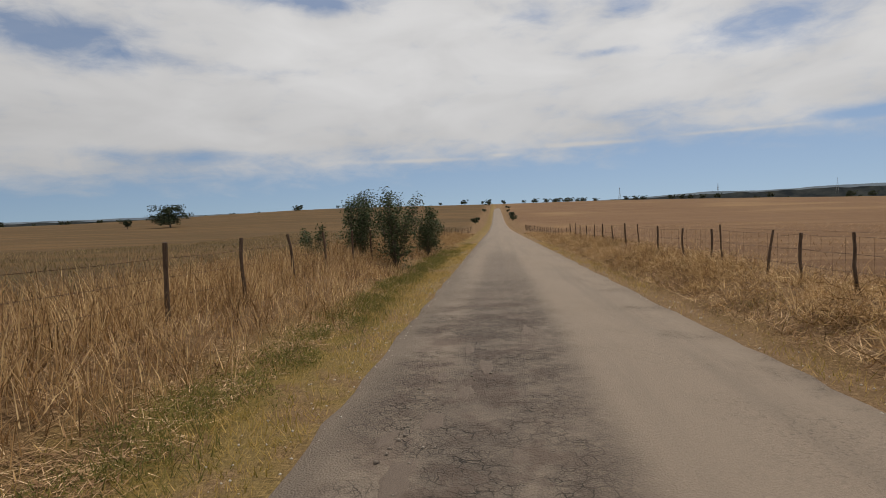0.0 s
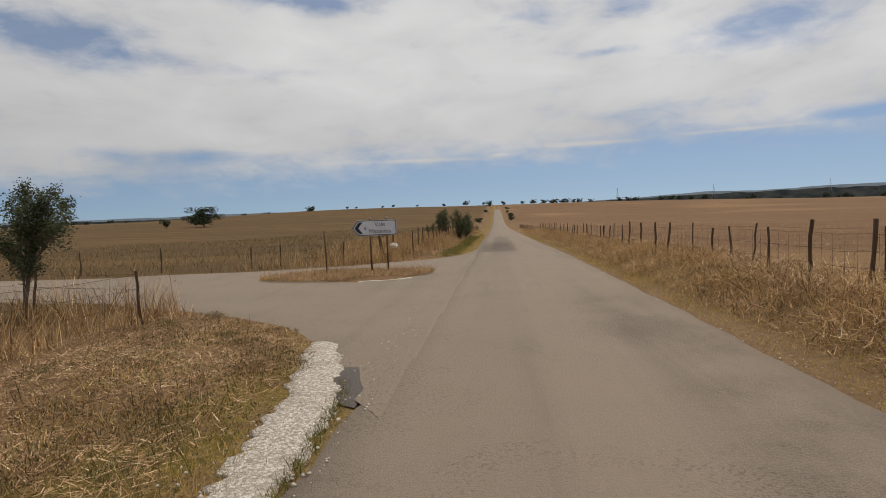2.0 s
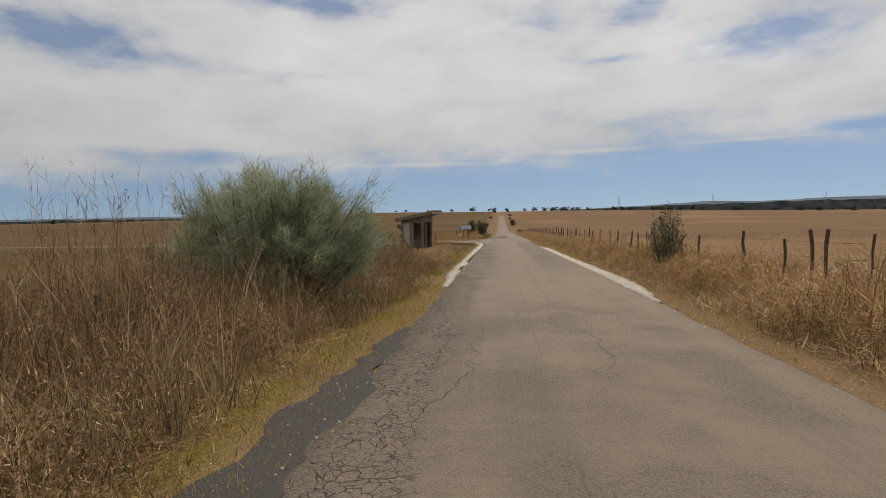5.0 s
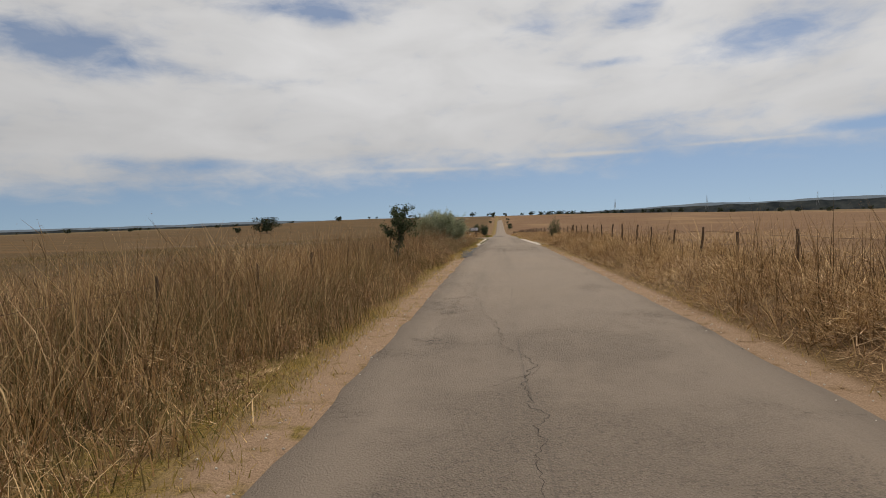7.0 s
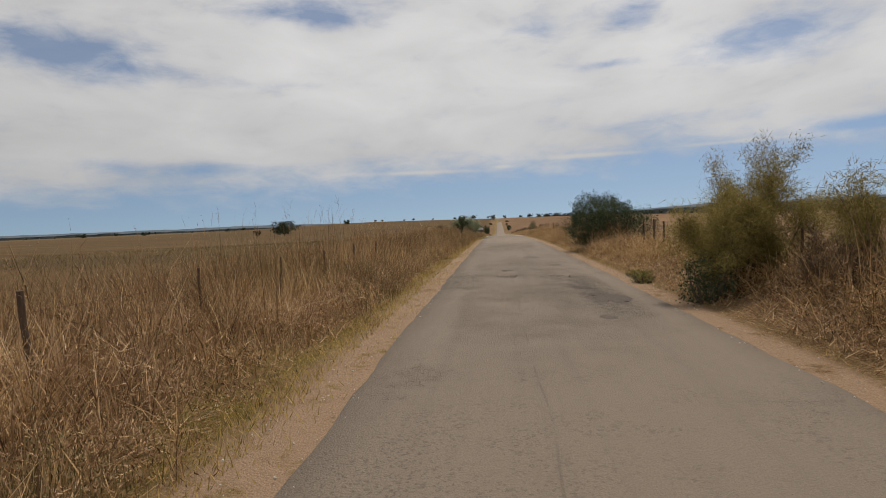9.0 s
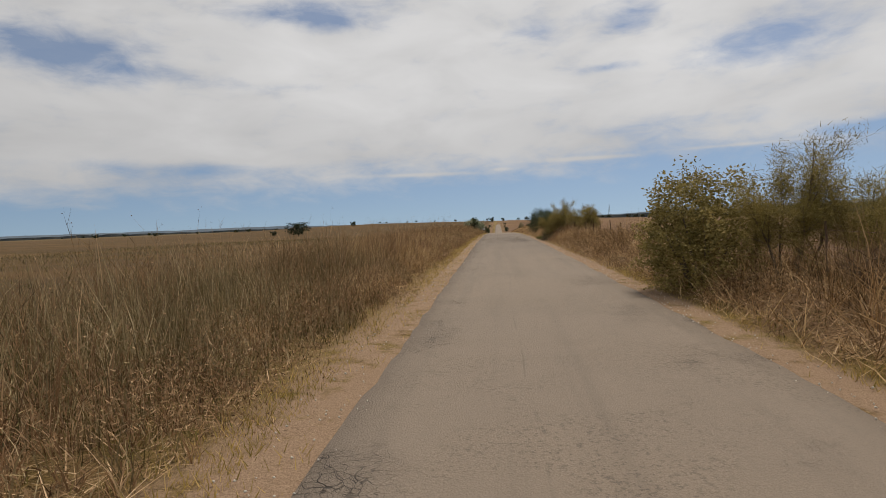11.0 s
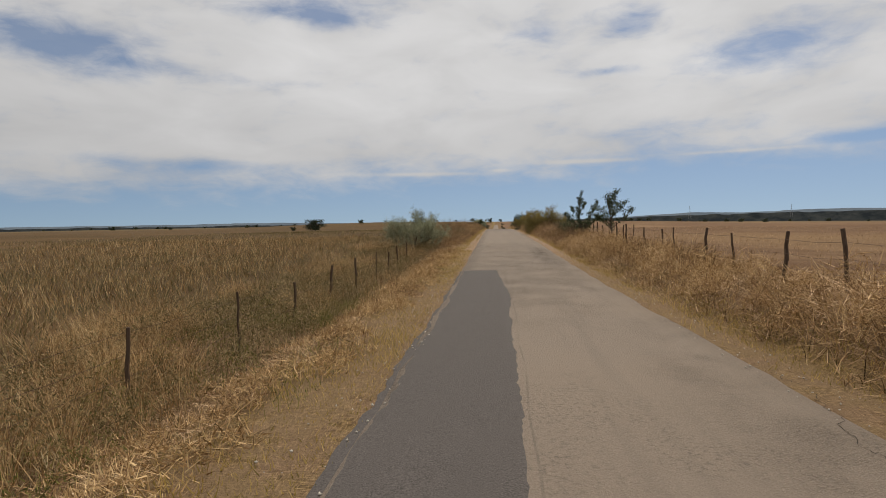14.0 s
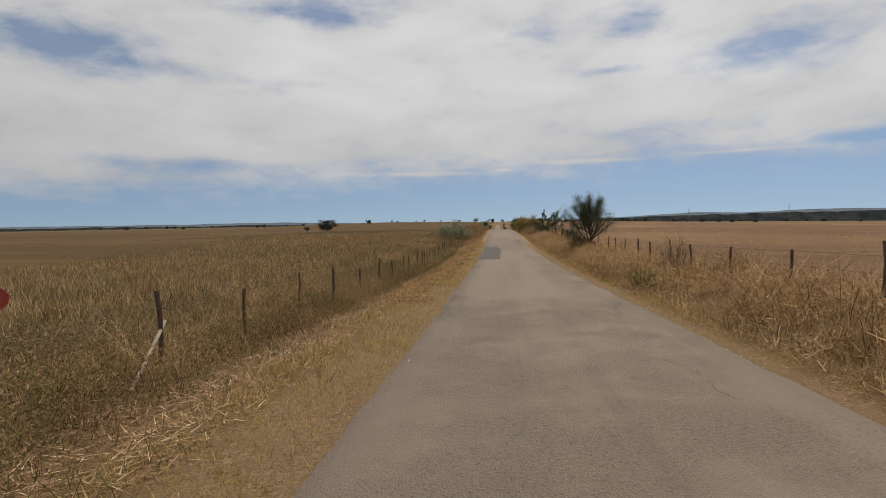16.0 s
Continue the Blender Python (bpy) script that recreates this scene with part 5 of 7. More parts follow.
def rubble():
    """Pale broken stones in and round the potholes."""
    rng = np.random.default_rng(61)
    c, r = [], []
    for x, y, w, l, n in ((0.2, -112.9, 0.2, 0.25, 70), (1.3, -113.0, 0.2, 0.2, 25), (1.6, -109.7, 0.16, 0.2, 25), (0.15, -111.1, 0.2, 0.2, 25), (-0.6, 3.8, 0.3, 0.9, 16), (-0.3, 5.2, 0.3, 0.6, 10), (1.9, -174.6, 0.25, 0.12, 25)):
        for _ in range(n):
            px, py = x + rng.normal(0, w * 0.6), y + rng.normal(0, l * 0.6)
            q = rng.uniform(0.008, 0.024)
            c.append((px, py, road_top(px, py) + q * 0.3)), r.append(q)
    c, r = np.array(c), np.array(r)
    octa = np.array([[1, 0, 0], [-1, 0, 0], [0, 1, 0], [0, -1, 0], [0, 0, 0.7], [0, 0, -0.7]])
    v = (c[:, None, :] + octa[None] * r[:, None, None] * rng.uniform(0.6, 1.4, (len(c), 6, 1))).reshape(-1, 3)
    ot = np.array([[0, 2, 4], [2, 1, 4], [1, 3, 4], [3, 0, 4], [2, 0, 5], [1, 2, 5], [3, 1, 5], [0, 3, 5]])
    t = (np.arange(len(c))[:, None, None] * 6 + ot[None]).reshape(-1, 3)
    tagged(new("rubble", array_mesh("rubble", v, t, RUBBLE)), "pale broken stones in the potholes", "rubble", kind="stuff")


rubble()


CRACK = plain_material("dirt_filled_crack", (0.03, 0.025, 0.02), 0.95, 0.0, 0.5, 60)


def crack(x, y0, y1, seed, width=0.018, wander=0.03, branches=5):
    """A meandering open crack along the asphalt, with short side cracks."""
    rng = np.random.default_rng(seed)
    b = Build()

    def run(px, py, dx, dy, n, w):
        pts = []
        for i in range(n):
            pts.append((px, py))
            px, py = px + dx + rng.normal(0, wander), py + dy + rng.normal(0, 0.02)
        vs, fs = [], []
        for i, (cx, cy) in enumerate(pts):
            a = 0.42 * w * rng.uniform(0.1, 1.0) * (1 - abs(2 * i / n - 1) ** 4) * 0.5 + 0.001
            q = pts[min(i + 1, n - 1)]
            o = pts[max(i - 1, 0)]
            t = Vector((q[0] - o[0], q[1] - o[1], 0)).normalized()
            for s_ in (-1, 1):
                ex, ey = cx - t.y * a * s_, cy + t.x * a * s_
                vs.append((ex, ey, road_top(ex, ey) + 0.003))
        for i in range(n - 1):
            fs.append((2 * i, 2 * i + 1, 2 * i + 3, 2 * i + 2))
        b.add(vs, fs)
        return pts

    n = int(abs(y1 - y0) / 0.05)
    main = run(x, y0, 0, (y1 - y0) / n, n, width)
    for k in range(branches):
        px, py = main[int(rng.integers(3, n - 3))]
        m = int(rng.integers(6, 16))
        run(px, py, rng.choice([-1, 1]) * 0.035, rng.uniform(-0.04, 0.04), m, width * 0.7)
    tagged(new("road_crack", b.mesh("road_crack", CRACK)), "meandering open crack in the asphalt", "road crack", kind="structure")


for k, (x, y0, y1, w) in enumerate([(-1.0, -47.5, -38.5, 0.022), (-0.7, -44.5, -40.0, 0.014), (-1.05, -36.5, -29.5, 0.018), (-0.8, -32.5, -27.5, 0.014), (-0.85, -55.5, -49.5, 0.016), (-1.1, -67.0, -57.0, 0.024),
                                      (-0.85, -66.5, -60.5, 0.018), (0.9, -65.0, -61.5, 0.016), (1.9, -50.0, -45.0, 0.014), (2.05, -118.0, -109.5, 0.026), (1.75, -116.5, -110.5, 0.02), (-0.9, -119.0, -110.5, 0.016), (-0.1, -112.0, -104.5, 0.016),
                                      (-0.6, -108.0, -98.0, 0.014), (1.9, -177.0, -171.5, 0.018), (2.2, -222.0, -208.0, 0.014), (2.3, -205.0, -193.0, 0.012),
                                      (0.2, -96.0, -86.0, 0.014), (-0.9, -92.0, -84.0, 0.016)]):
    crack(x, y0, y1, 300 + k, w)


# ---- standing trees and bushes along the road ----
wand_tree("bush", "dark green leafy bush at the verge", "bush", -3.25, 17.8, [(0.0, 0, 4, 2.37), (0.0, 58, 8, 2.32), (0.0, 116, 11, 2.24), (0.0, 174, 13, 2.14), (0.0, 232, 16, 2.12), (0.0, 291, 18, 1.99), (0.0, 349, 20, 1.97), (0.0, 47, 21, 1.75), (0.0, 105, 23, 1.6), (0.0, 164, 25, 1.72)], 5200, 0.075, LEAF, 101, 0.03, 0.6, 0.09, 0.09, from_=0.12)
wand_tree("bush", "dark green leafy bush with ragged top", "bush", -4.75, 19.2, [(0.0, 0, 5, 2.32), (0.0, 52, 10, 2.28), (0.0, 105, 14, 2.19), (0.0, 158, 18, 2.14), (0.0, 211, 21, 2.03), (0.0, 264, 23, 2.0), (0.0, 317, 26, 1.89), (0.0, 10, 28, 1.69), (0.0, 63, 30, 1.68), (0.0, 116, 32, 1.65), (0.0, 169, 35, 1.62)], 6200, 0.075, LEAF, 102, 0.03, 0.6, 0.09, 0.09, from_=0.12)
wand_tree("bush", "dark green bush further along the verge", "bush", -3.1, 25.0, [(0.0, 0, 5, 1.98), (0.0, 58, 10, 1.93), (0.0, 116, 14, 1.89), (0.0, 174, 18, 1.79), (0.0, 232, 21, 1.77), (0.0, 291, 23, 1.68), (0.0, 349, 26, 1.61), (0.0, 47, 28, 1.58), (0.0, 105, 30, 1.39), (0.0, 164, 32, 1.33)], 5200, 0.08, LEAF, 103, 0.03, 0.6, 0.09, 0.09, from_=0.12)
wand_tree("sapling", "slender grey-green sapling beside the side road", "tree", -8.8, -18.6, [(0, 0, 3, 2.35), (0, 60, 12, 1.9), (0.9, -90, 40, 1.2), (1.0, 80, 45, 1.1), (1.1, 20, 35, 1.2), (1.2, 170, 40, 1.0), (1.3, -45, 28, 1.1), (1.3, 110, 25, 1.0), (1.0, -130, 50, 1.0)], 15000, 0.046, LEAF_GREY, 104, 0.045, 0.42, 0.07, 0.07, from_=0.3)
broom("broom_bush", "large grey-green broom bush over brown weeds", -3.95, -60.9, 3.05, 2.2, 84000, 106, BROOM, squash=0.72, stems=80, bare=0.25, open_=1.15, fine=0.30, subs=8, div=0.6, puff=0.05)
dense_bush("shrub", "narrow grey-green shrub by the fence", 4.25, -54.4, 1.55, 0.45, 0.42, 7000, 0.042, LEAF_GREY, 107, 0.6)
wand_tree("sapling", "small dark green sapling in high grass", "tree", -3.15, -81.5, [(0, 60, 4, 2.1), (0.9, -90, 35, 0.7), (0.9, 80, 38, 0.8), (1.1, 10, 30, 0.7), (1.2, 170, 30, 0.7), (1.4, -60, 22, 0.6)], 3000, 0.07, LEAF, 108, 0.03, 0.35, 0.06, 0.08, from_=0.3)
dense_bush("bush", "dense dark green round bush at the road edge", 4.35, -101.8, 2.15, 1.4, 1.4, 44000, 0.052, LEAF, 109, 0.3)
dense_bush("bush", "grey-green bush beside a dense dark bush", 5.95, -101.9, 1.5, 0.8, 0.9, 9000, 0.05, LEAF, 110, 0.45)
broom("shrub", "yellow-green feathery shrub on the verge", 3.75, -117.2, 2.15, 1.05, 36000, 111, GOLD_TWIG, stems=9, bare=0.5, fine=0.16, open_=2.2, subs=11, div=0.95, puff=0.085)
broom("shrub", "tall yellow-green feathery shrub with bare stems", 4.55, -116.6, 2.8, 1.0, 36000, 112, GOLD_TWIG, stems=8, bare=0.55, fine=0.16, open_=2.2, subs=11, div=0.95, puff=0.085)
broom("shrub", "yellow-green feathery shrub by the fence", 5.6, -119.0, 2.6, 1.15, 38000, 113, GOLD_TWIG, stems=9, bare=0.55, fine=0.16, open_=2.2, subs=11, div=0.95, puff=0.085)
for bx, by, bh, br, bs in ((4.3, -116.6, 0.95, 0.75, 141), (5.3, -117.8, 1.15, 0.9, 142), (4.4, -119.2, 0.75, 0.7, 143), (4.9, -114.2, 0.8, 0.8, 144), (4.75, -166.9, 0.75, 0.6, 145), (4.9, -163.6, 0.9, 0.8, 146), (4.9, -152.5, 0.8, 0.8, 147), (5.1, -155.5, 1.0, 0.8, 148), (4.8, -149.0, 0.9, 0.8, 149)):
    broom("dry_brush", "dark brown tangled dead brush on the bank", bx, by, bh, br, 2600, bs, BRUSH, stems=34, bare=0.1, fine=0.3, open_=1.2)
dense_bush("shrub", "dark low brushy shrub at the road edge", 3.3, -117.6, 0.8, 0.45, 0.45, 2200, 0.045, LEAF, 114, 0.5)
dense_bush("bush", "rounded yellow-green feathery bush at the verge", 3.65, -145.4, 2.1, 1.0, 1.1, 21000, 0.062, LEAF_GOLD, 115, 0.45)
broom("shrub", "tall yellow-green feathery shrub in brown weeds", 4.75, -146.4, 2.85, 1.0, 26000, 116, GOLD_TWIG, stems=8, bare=0.5, fine=0.16, open_=2.2, subs=11, div=0.95, puff=0.085)
broom("shrub", "thin yellow-green feathery shrub in brown weeds", 5.9, -147.2, 2.25, 0.9, 17000, 117, GOLD_TWIG, stems=8, bare=0.5, fine=0.16, open_=2.2, subs=11, div=0.95, puff=0.085)
dense_bush("bramble", "dark tangled bramble bush on the fence line", 5.0, -161.6, 1.05, 0.85, 1.0, 5200, 0.05, LEAF, 118, 0.6)
dense_bush("bramble", "brown-green bramble bush on the fence line", 5.1, -158.4, 0.95, 0.9, 1.2, 4600, 0.045, LEAF_GREY, 119, 0.6)
wand_tree("tree", "small open-crowned young tree with upswept branches", "tree", 4.95, -166.6, [(0, -88, 12, 2.75), (0.7, -88, 52, 1.25), (0.5, 88, 40, 1.75), (1.3, -70, 40, 0.7), (0.7, 95, 58, 1.1), (0.35, 160, 50, 0.9), (0.3, 20, 50, 0.9), (0.25, -120, 70, 0.6), (0.2, 60, 75, 0.6), (1.5, 80, 30, 0.8)], 8200, 0.06, LEAF, 131, 0.045, 0.38, 0.045, 0.06, from_=0.1)
wand_tree("tree", "small tree with rounded crown on thin stems", "tree", 5.6, -171.0, [(0, 30, 5, 2.05), (0.6, 90, 55, 1.35), (0.6, -90, 58, 0.95), (0.9, -90, 55, 0.8), (1.1, -45, 40, 1.0), (1.2, 90, 45, 1.1), (1.3, 10, 40, 1.0), (1.1, 180, 45, 1.0), (1.5, 60, 25, 1.0), (1.4, -130, 30, 1.0)], 5200, 0.06, LEAF, 121, 0.04, 0.4, 0.06, 0.08)
wand_tree("tree", "broad dark green tree with brushwood at its foot", "tree", 4.95, -195.7, [(0, -80, 6, 2.93), (0.3, -85, 62, 1.3), (0.55, -88, 48, 2.13), (0.5, -70, 30, 2.45), (0.7, 85, 38, 1.60), (0.9, 80, 20, 1.86), (0.8, -30, 32, 1.92), (0.7, 170, 35, 1.80), (0.45, -95, 66, 1.80), (0.9, -110, 28, 1.92), (1.2, 20, 25, 1.49), (1.1, -60, 48, 1.60), (0.6, 110, 52, 1.33), (0.35, -75, 80, 1.43), (1.4, 130, 30, 1.27), (0.4, -100, 85, 0.96), (1.0, -85, 60, 1.60)] + [(0.8 + 0.12 * k, -170 + 47 * k, 14 + 4 * (k % 6), 1.62 - 0.06 * k) for k in range(7)], 22000, 0.046, LEAF, 132, 0.075, 0.68, 0.095, 0.06, from_=0.28)
dense_bush("brushwood", "grey-brown tangled brushwood under a tree", 4.35, -195.9, 0.7, 0.75, 0.6, 2200, 0.045, WEED, 133, 0.7)
broom("dry_brush", "dead brown twigs at the foot of a tree", 4.6, -195.4, 1.05, 0.85, 2600, 134, WEED, stems=30, bare=0.2, fine=0.25)
tree("sapling", "small dark green sapling in high dry weeds", "tree", -9.6, -34.0, 2.1, 0.6, 0.3, 1500, 0.07, LEAF, 124, 8, 0.035, 1)
tree("sapling", "thin green sapling above tall weeds", "tree", -8.2, -47.0, 2.05, 0.5, 0.4, 900, 0.06, LEAF, 125, 7, 0.03, 1)
broom("broom_bush", "grey-green broom bush on the falling bank", -4.25, -168.3, 2.75, 2.25, 32000, 123, BROOM_DARK, stems=26, bare=0.5, open_=1.5, fine=0.24, subs=12, div=0.75, puff=0.06)
broom("dry_shrub", "reddish-brown dry shrub of upright stems on the bank", 4.7, -210.6, 1.35, 0.5, 700, 161, RUST, stems=24, bare=0.3, fine=0.2, open_=0.5)
dense_bush("verge_weed", "dull green weed clump on the bank", 3.75, -211.2, 0.4, 0.4, 0.9, 3600, 0.035, GREEN, 162, 0.6)
wand_tree("bush", "low sparse green bush beside taller bushes", "bush", -5.4, 16.4, [(0.0, 0, 12, 1.15), (0.0, 80, 25, 1.1), (0.0, 160, 32, 1.0), (0.0, 240, 30, 1.05), (0.0, 310, 35, 1.0)], 1500, 0.065, LEAF, 163, 0.02, 0.4, 0.07, 0.09, from_=0.1)
for bx, by, bh, br, bs in ((-6.6, -31.0, 1.0, 0.9, 171), (-7.4, -28.2, 1.1, 1.0, 172), (-6.9, -25.0, 1.0, 0.9, 173), (-8.2, -23.0, 1.2, 1.0, 174), (-7.2, -33.5, 1.1, 1.0, 175)):
    broom("dry_brush", "grey-brown dry brush behind the corner fence", bx, by, bh, br, 2400, bs, REED, stems=46, bare=0.15, fine=0.3, open_=0.8)

# ---- far trees ----


def oak(seed, h, w, leaves=3200, size=0.075):
    rng = np.random.default_rng(seed)
    top = thing("holm_oak", "dark rounded holm oak standing far off in pasture", "tree", group="scattered field oaks")
    b = Build()
    b.tube([(0, 0, -0.5), (0.1, 0.05, h * 0.3), (0.0, 0.1, h * 0.6)], [0.3 * h / 8, 0.24 * h / 8, 0.12 * h / 8], 7)
    for k in range(6):
        a = k * 1.05
        b.tube([(0.05, 0.05, h * 0.3), (math.cos(a) * w * 0.25, math.sin(a) * w * 0.25, h * 0.55), (math.cos(a) * w * 0.4, math.sin(a) * w * 0.4, h * 0.7)], [0.12 * h / 8, 0.08 * h / 8, 0.03], 5)
    part("trunk", b, BARK, top)
    n = 26
    c = np.stack([rng.uniform(-0.36, 0.36, n) * w, rng.uniform(-0.36, 0.36, n) * w, rng.uniform(0.22, 0.82, n) * h], 1)
    v, t = leaf_cloud(rng, c, (0.09 * w, 0.09 * w, 0.08 * h), leaves, size * h)
    ob = new("crown", array_mesh("crown", v, t, FAR_LEAF))
    ob.parent = top
    return top


first = oak(201, 10.5, 15.5)
first.matrix_world = Matrix.Translation(at(-139.5, 231.8))
first["label"] = "large spreading dark holm oak alone in the pasture"
small = oak(202, 5.0, 5.2, 420, 0.15)
small.matrix_world = Matrix.Translation(at(-155, 226))
third = oak(203, 4.2, 6.0, 420, 0.17)
third.matrix_world = Matrix.Translation(at(-142, 395))


def plant(src, x, y, s, turn):
    o = copy_thing(src, Matrix.Translation(at(x, y)) @ pose(0, 0, 0, 0, 0, turn))
    o.scale = (s, s, s)
    return o


rng = np.random.default_rng(77)
for a, d, s in [(-19.0, 420, 1.0), (-15.4, 440, 0.7), (-14.5, 450, 0.6), (-11.8, 455, 0.6), (-10.7, 445, 0.7), (-8.2, 460, 0.6), (-5.4, 470, 0.8), (-3.1, 468, 1.1),
                (-1.3, 470, 0.8), (-0.75, 468, 1.0), (0.75, 478, 0.9), (2.7, 500, 0.9), (3.8, 505, 1.1), (4.9, 520, 1.1), (5.6, 520, 1.0), (6.0, 515, 1.1), (6.6, 520, 1.0), (7.1, 530, 1.2), (7.8, 530, 1.0), (8.4, 540, 1.1), (9.5, 545, 1.0),
                (12.3, 500, 1.0), (13.1, 500, 1.05), (13.8, 505, 1.0), (16.2, 480, 1.0), (17.0, 480, 1.05), (17.8, 480, 1.0), (18.8, 480, 1.0), (20.0, 470, 1.1), (24.0, 430, 1.0), (29.6, 400, 1.05), (31.0, 400, 1.0), (33.5, 390, 1.05)]:
    plant(small if s < 1 else third, math.tan(radians(a)) * (d + 12), d, s * (0.8 if s < 1 else 1.0), rng.uniform(0, 360))
for k in range(20):
    a, d = rng.uniform(-50, -14), rng.uniform(520, 1300)
    plant(third, math.tan(radians(a)) * (d + 100), d, rng.uniform(0.8, 1.7), rng.uniform(0, 360))
for k in range(20):
    a, d = rng.uniform(9, 46), rng.uniform(700, 1500)
    plant(third, math.tan(radians(a)) * (d + 100), d, rng.uniform(0.9, 1.8), rng.uniform(0, 360))

# roadside bushes on the far slope
for k in range(16):
    y = rng.uniform(160, 440)
    side = -1 if k % 2 else 1
    plant(small, side * rng.uniform(4.5, 7.5), y, rng.uniform(0.25, 0.5), rng.uniform(0, 360))


# ---- grasses ----
def side_gap(x, y):
    """True where no grass grows: asphalt, side road and shelter."""
    f = np.array(FAR_EDGE)[::-1]
    n = np.array(NEAR_EDGE)[::-1]
    yf, yn = np.interp(x, f[:, 0], f[:, 1]), np.interp(x, n[:, 0], n[:, 1])
    on_side = (x < -1.2) & (y < yf + 0.1) & (y > yn - 0.1)
    on_main = (x > left_edge(y) - 0.03) & (x < right_edge(y) + 0.03)
    hut = (x > -6.0) & (x < -4.05 + 0.3 * hash2(x * 41, y * 53, 2)) & (y > -38.75) & (y < -35.4)
    gl = (y > -56.0) & (y < -21.2) & (x > gravel_out(y) + 0.04 + 0.3 * hash2(x * 97, y * 89, 6)) & (x < 0)
    gr = (y > -59) & (y < -29.8) & (x < right_edge(y) + 0.36 - 0.3 * hash2(x * 83, y * 71, 8)) & (x > 0)
    return on_side | on_main | hut | gl | gr


def scatter(rng, n, x0, x1, y0, y1, keep):
    x, y = rng.uniform(x0, x1, n), rng.uniform(y0, y1, n)
    k = (rng.uniform(0, 1, n) < keep(x, y)) & ~side_gap(x, y)
    return x[k], y[k]


def grass(name, label, x, y, h, w, lean, mat, rng, lift=0.0, tuft=0.0):
    n = len(x)
    if tuft:
        gx, gy = np.floor(x / tuft), np.floor(y / tuft)
        cx = (gx + 0.15 + 0.7 * hash2(gx, gy, 3)) * tuft
        cy = (gy + 0.15 + 0.7 * hash2(gx, gy, 4)) * tuft
        h = h * (0.65 + 0.6 * hash2(gx, gy, 5))
        fan = np.stack([x - cx, y - cy, np.zeros(n)], 1) / tuft
        x, y = cx + (x - cx) * 0.4, cy + (y - cy) * 0.4
    base = np.stack([x, y, land(x, y) - 0.01 + lift], 1)
    a = rng.uniform(0, 2 * np.pi, n)
    wild = np.where(rng.uniform(0, 1, n) < 0.22, 2.1, 1.0)
    d = np.stack([np.cos(a), np.sin(a), np.zeros(n)], 1) * (lean * wild * rng.uniform(0.3, 1.3, n))[:, None]
    if tuft:
        d = d + fan * h[:, None] * 0.5
    h = np.where(wild > 1, h * 0.7, h)
    up = np.array([0, 0, 1.0])
    mid = base + d * 0.35 + up * (h * 0.55)[:, None]
    tip = base + d + up * h[:, None]
    v, t = strips(base, mid, tip, w, rng)
    return tagged(new(name, array_mesh(name, v, t, mat)), label, "grass", kind="stuff")


def turf(name, label, x, y, h, w, lean, mat, rng, lift=0.0):
    """Short grass: one narrow triangle a blade."""
    n = len(x)
    base = np.stack([x, y, land(x, y) - 0.008 + lift], 1)
    a, b = rng.uniform(0, 2 * np.pi, n), rng.uniform(0, 2 * np.pi, n)
    side = np.stack([np.cos(b), np.sin(b), np.zeros(n)], 1) * (w * 0.5)[:, None]
    tip = base + np.stack([np.cos(a) * lean, np.sin(a) * lean, h], 1)
    v = np.stack([base - side, base + side, tip], 1).reshape(-1, 3)
    return tagged(new(name, array_mesh(name, v, np.arange(3 * n).reshape(-1, 3), mat)), label, "grass", kind="stuff")


def tall_start(y):
    """Distance from the asphalt at which tall growth begins, on the pasture side."""
    return np.interp(y, [-230, -176, -166, -105, -70, -50, -46, -26, -20, -17, -2, 1, 60], [2.2, 2.0, 0.95, 0.8, 0.85, 0.95, 3.0, 4.3, 4.5, 2.2, 2.2, 1.5, 1.3])


def tall_height(x, y):
    h = np.interp(y, [-230, -176, -166, -150, -110, -70, -56, -47, -26, -22, 0, 60], [0.38, 0.36, 0.5, 0.95, 1.1, 1.05, 1.15, 1.15, 1.05, 0.95, 0.62, 0.55])
    off = left_edge(y) - x
    h = h * (0.42 + 0.58 * smooth01(off - tall_start(y), 0.0, 1.7))
    h = h * (0.5 + 0.65 * vnoise(x * 0.8, y * 0.35, 31) + 0.3 * vnoise(x * 2.3, y * 2.0, 32))
    h = h * (1 + 0.4 * smooth01(off - tall_start(y), 0.8, 1.8) * smooth01(-y, 43, 47) * smooth01(y, -60, -56))
    return h * np.where(off > 5.5, 0.8, 1.0)


rng = np.random.default_rng(11)


def dens_tall(x, y):
    off = left_edge(y) - x
    d = smooth01(off - tall_start(y) - 0.9 * (vnoise(x * 0.8, y * 0.7, 34) - 0.45), -0.15, 0.4) * (0.12 + 1.1 * vnoise(x * 2.1, y * 1.6, 33))
    low = 1 - 0.7 * smooth01(-y, 150, 160) * smooth01(off, 2.6, 3.4)
    return d * low * np.where(off > 5, 0.45, 1.0) * np.where((y > 60), 0.6, 1.0)


def patch(x, y):
    """0 where straw leads, 1 where brown weeds lead."""
    lead = np.interp(y, [-230, -150, -122, -108, -100, -75, -62, -46, -40, -20, 0, 60], [0.0, 0.08, 0.0, 0.0, -0.12, -0.10, 0.06, 0.06, -0.05, -0.15, -0.25, -0.25])
    off = left_edge(y) - x - tall_start(y)
    lead = lead - 0.3 * smooth01(off, 1.0, 2.0) * smooth01(-y, 42, 45) * smooth01(y, -62, -58)
    return smooth01(vnoise(x * 0.5, y * 0.28, 35) * 0.7 + vnoise(x * 1.6, y * 1.2, 37) * 0.3 + lead, 0.36, 0.58)


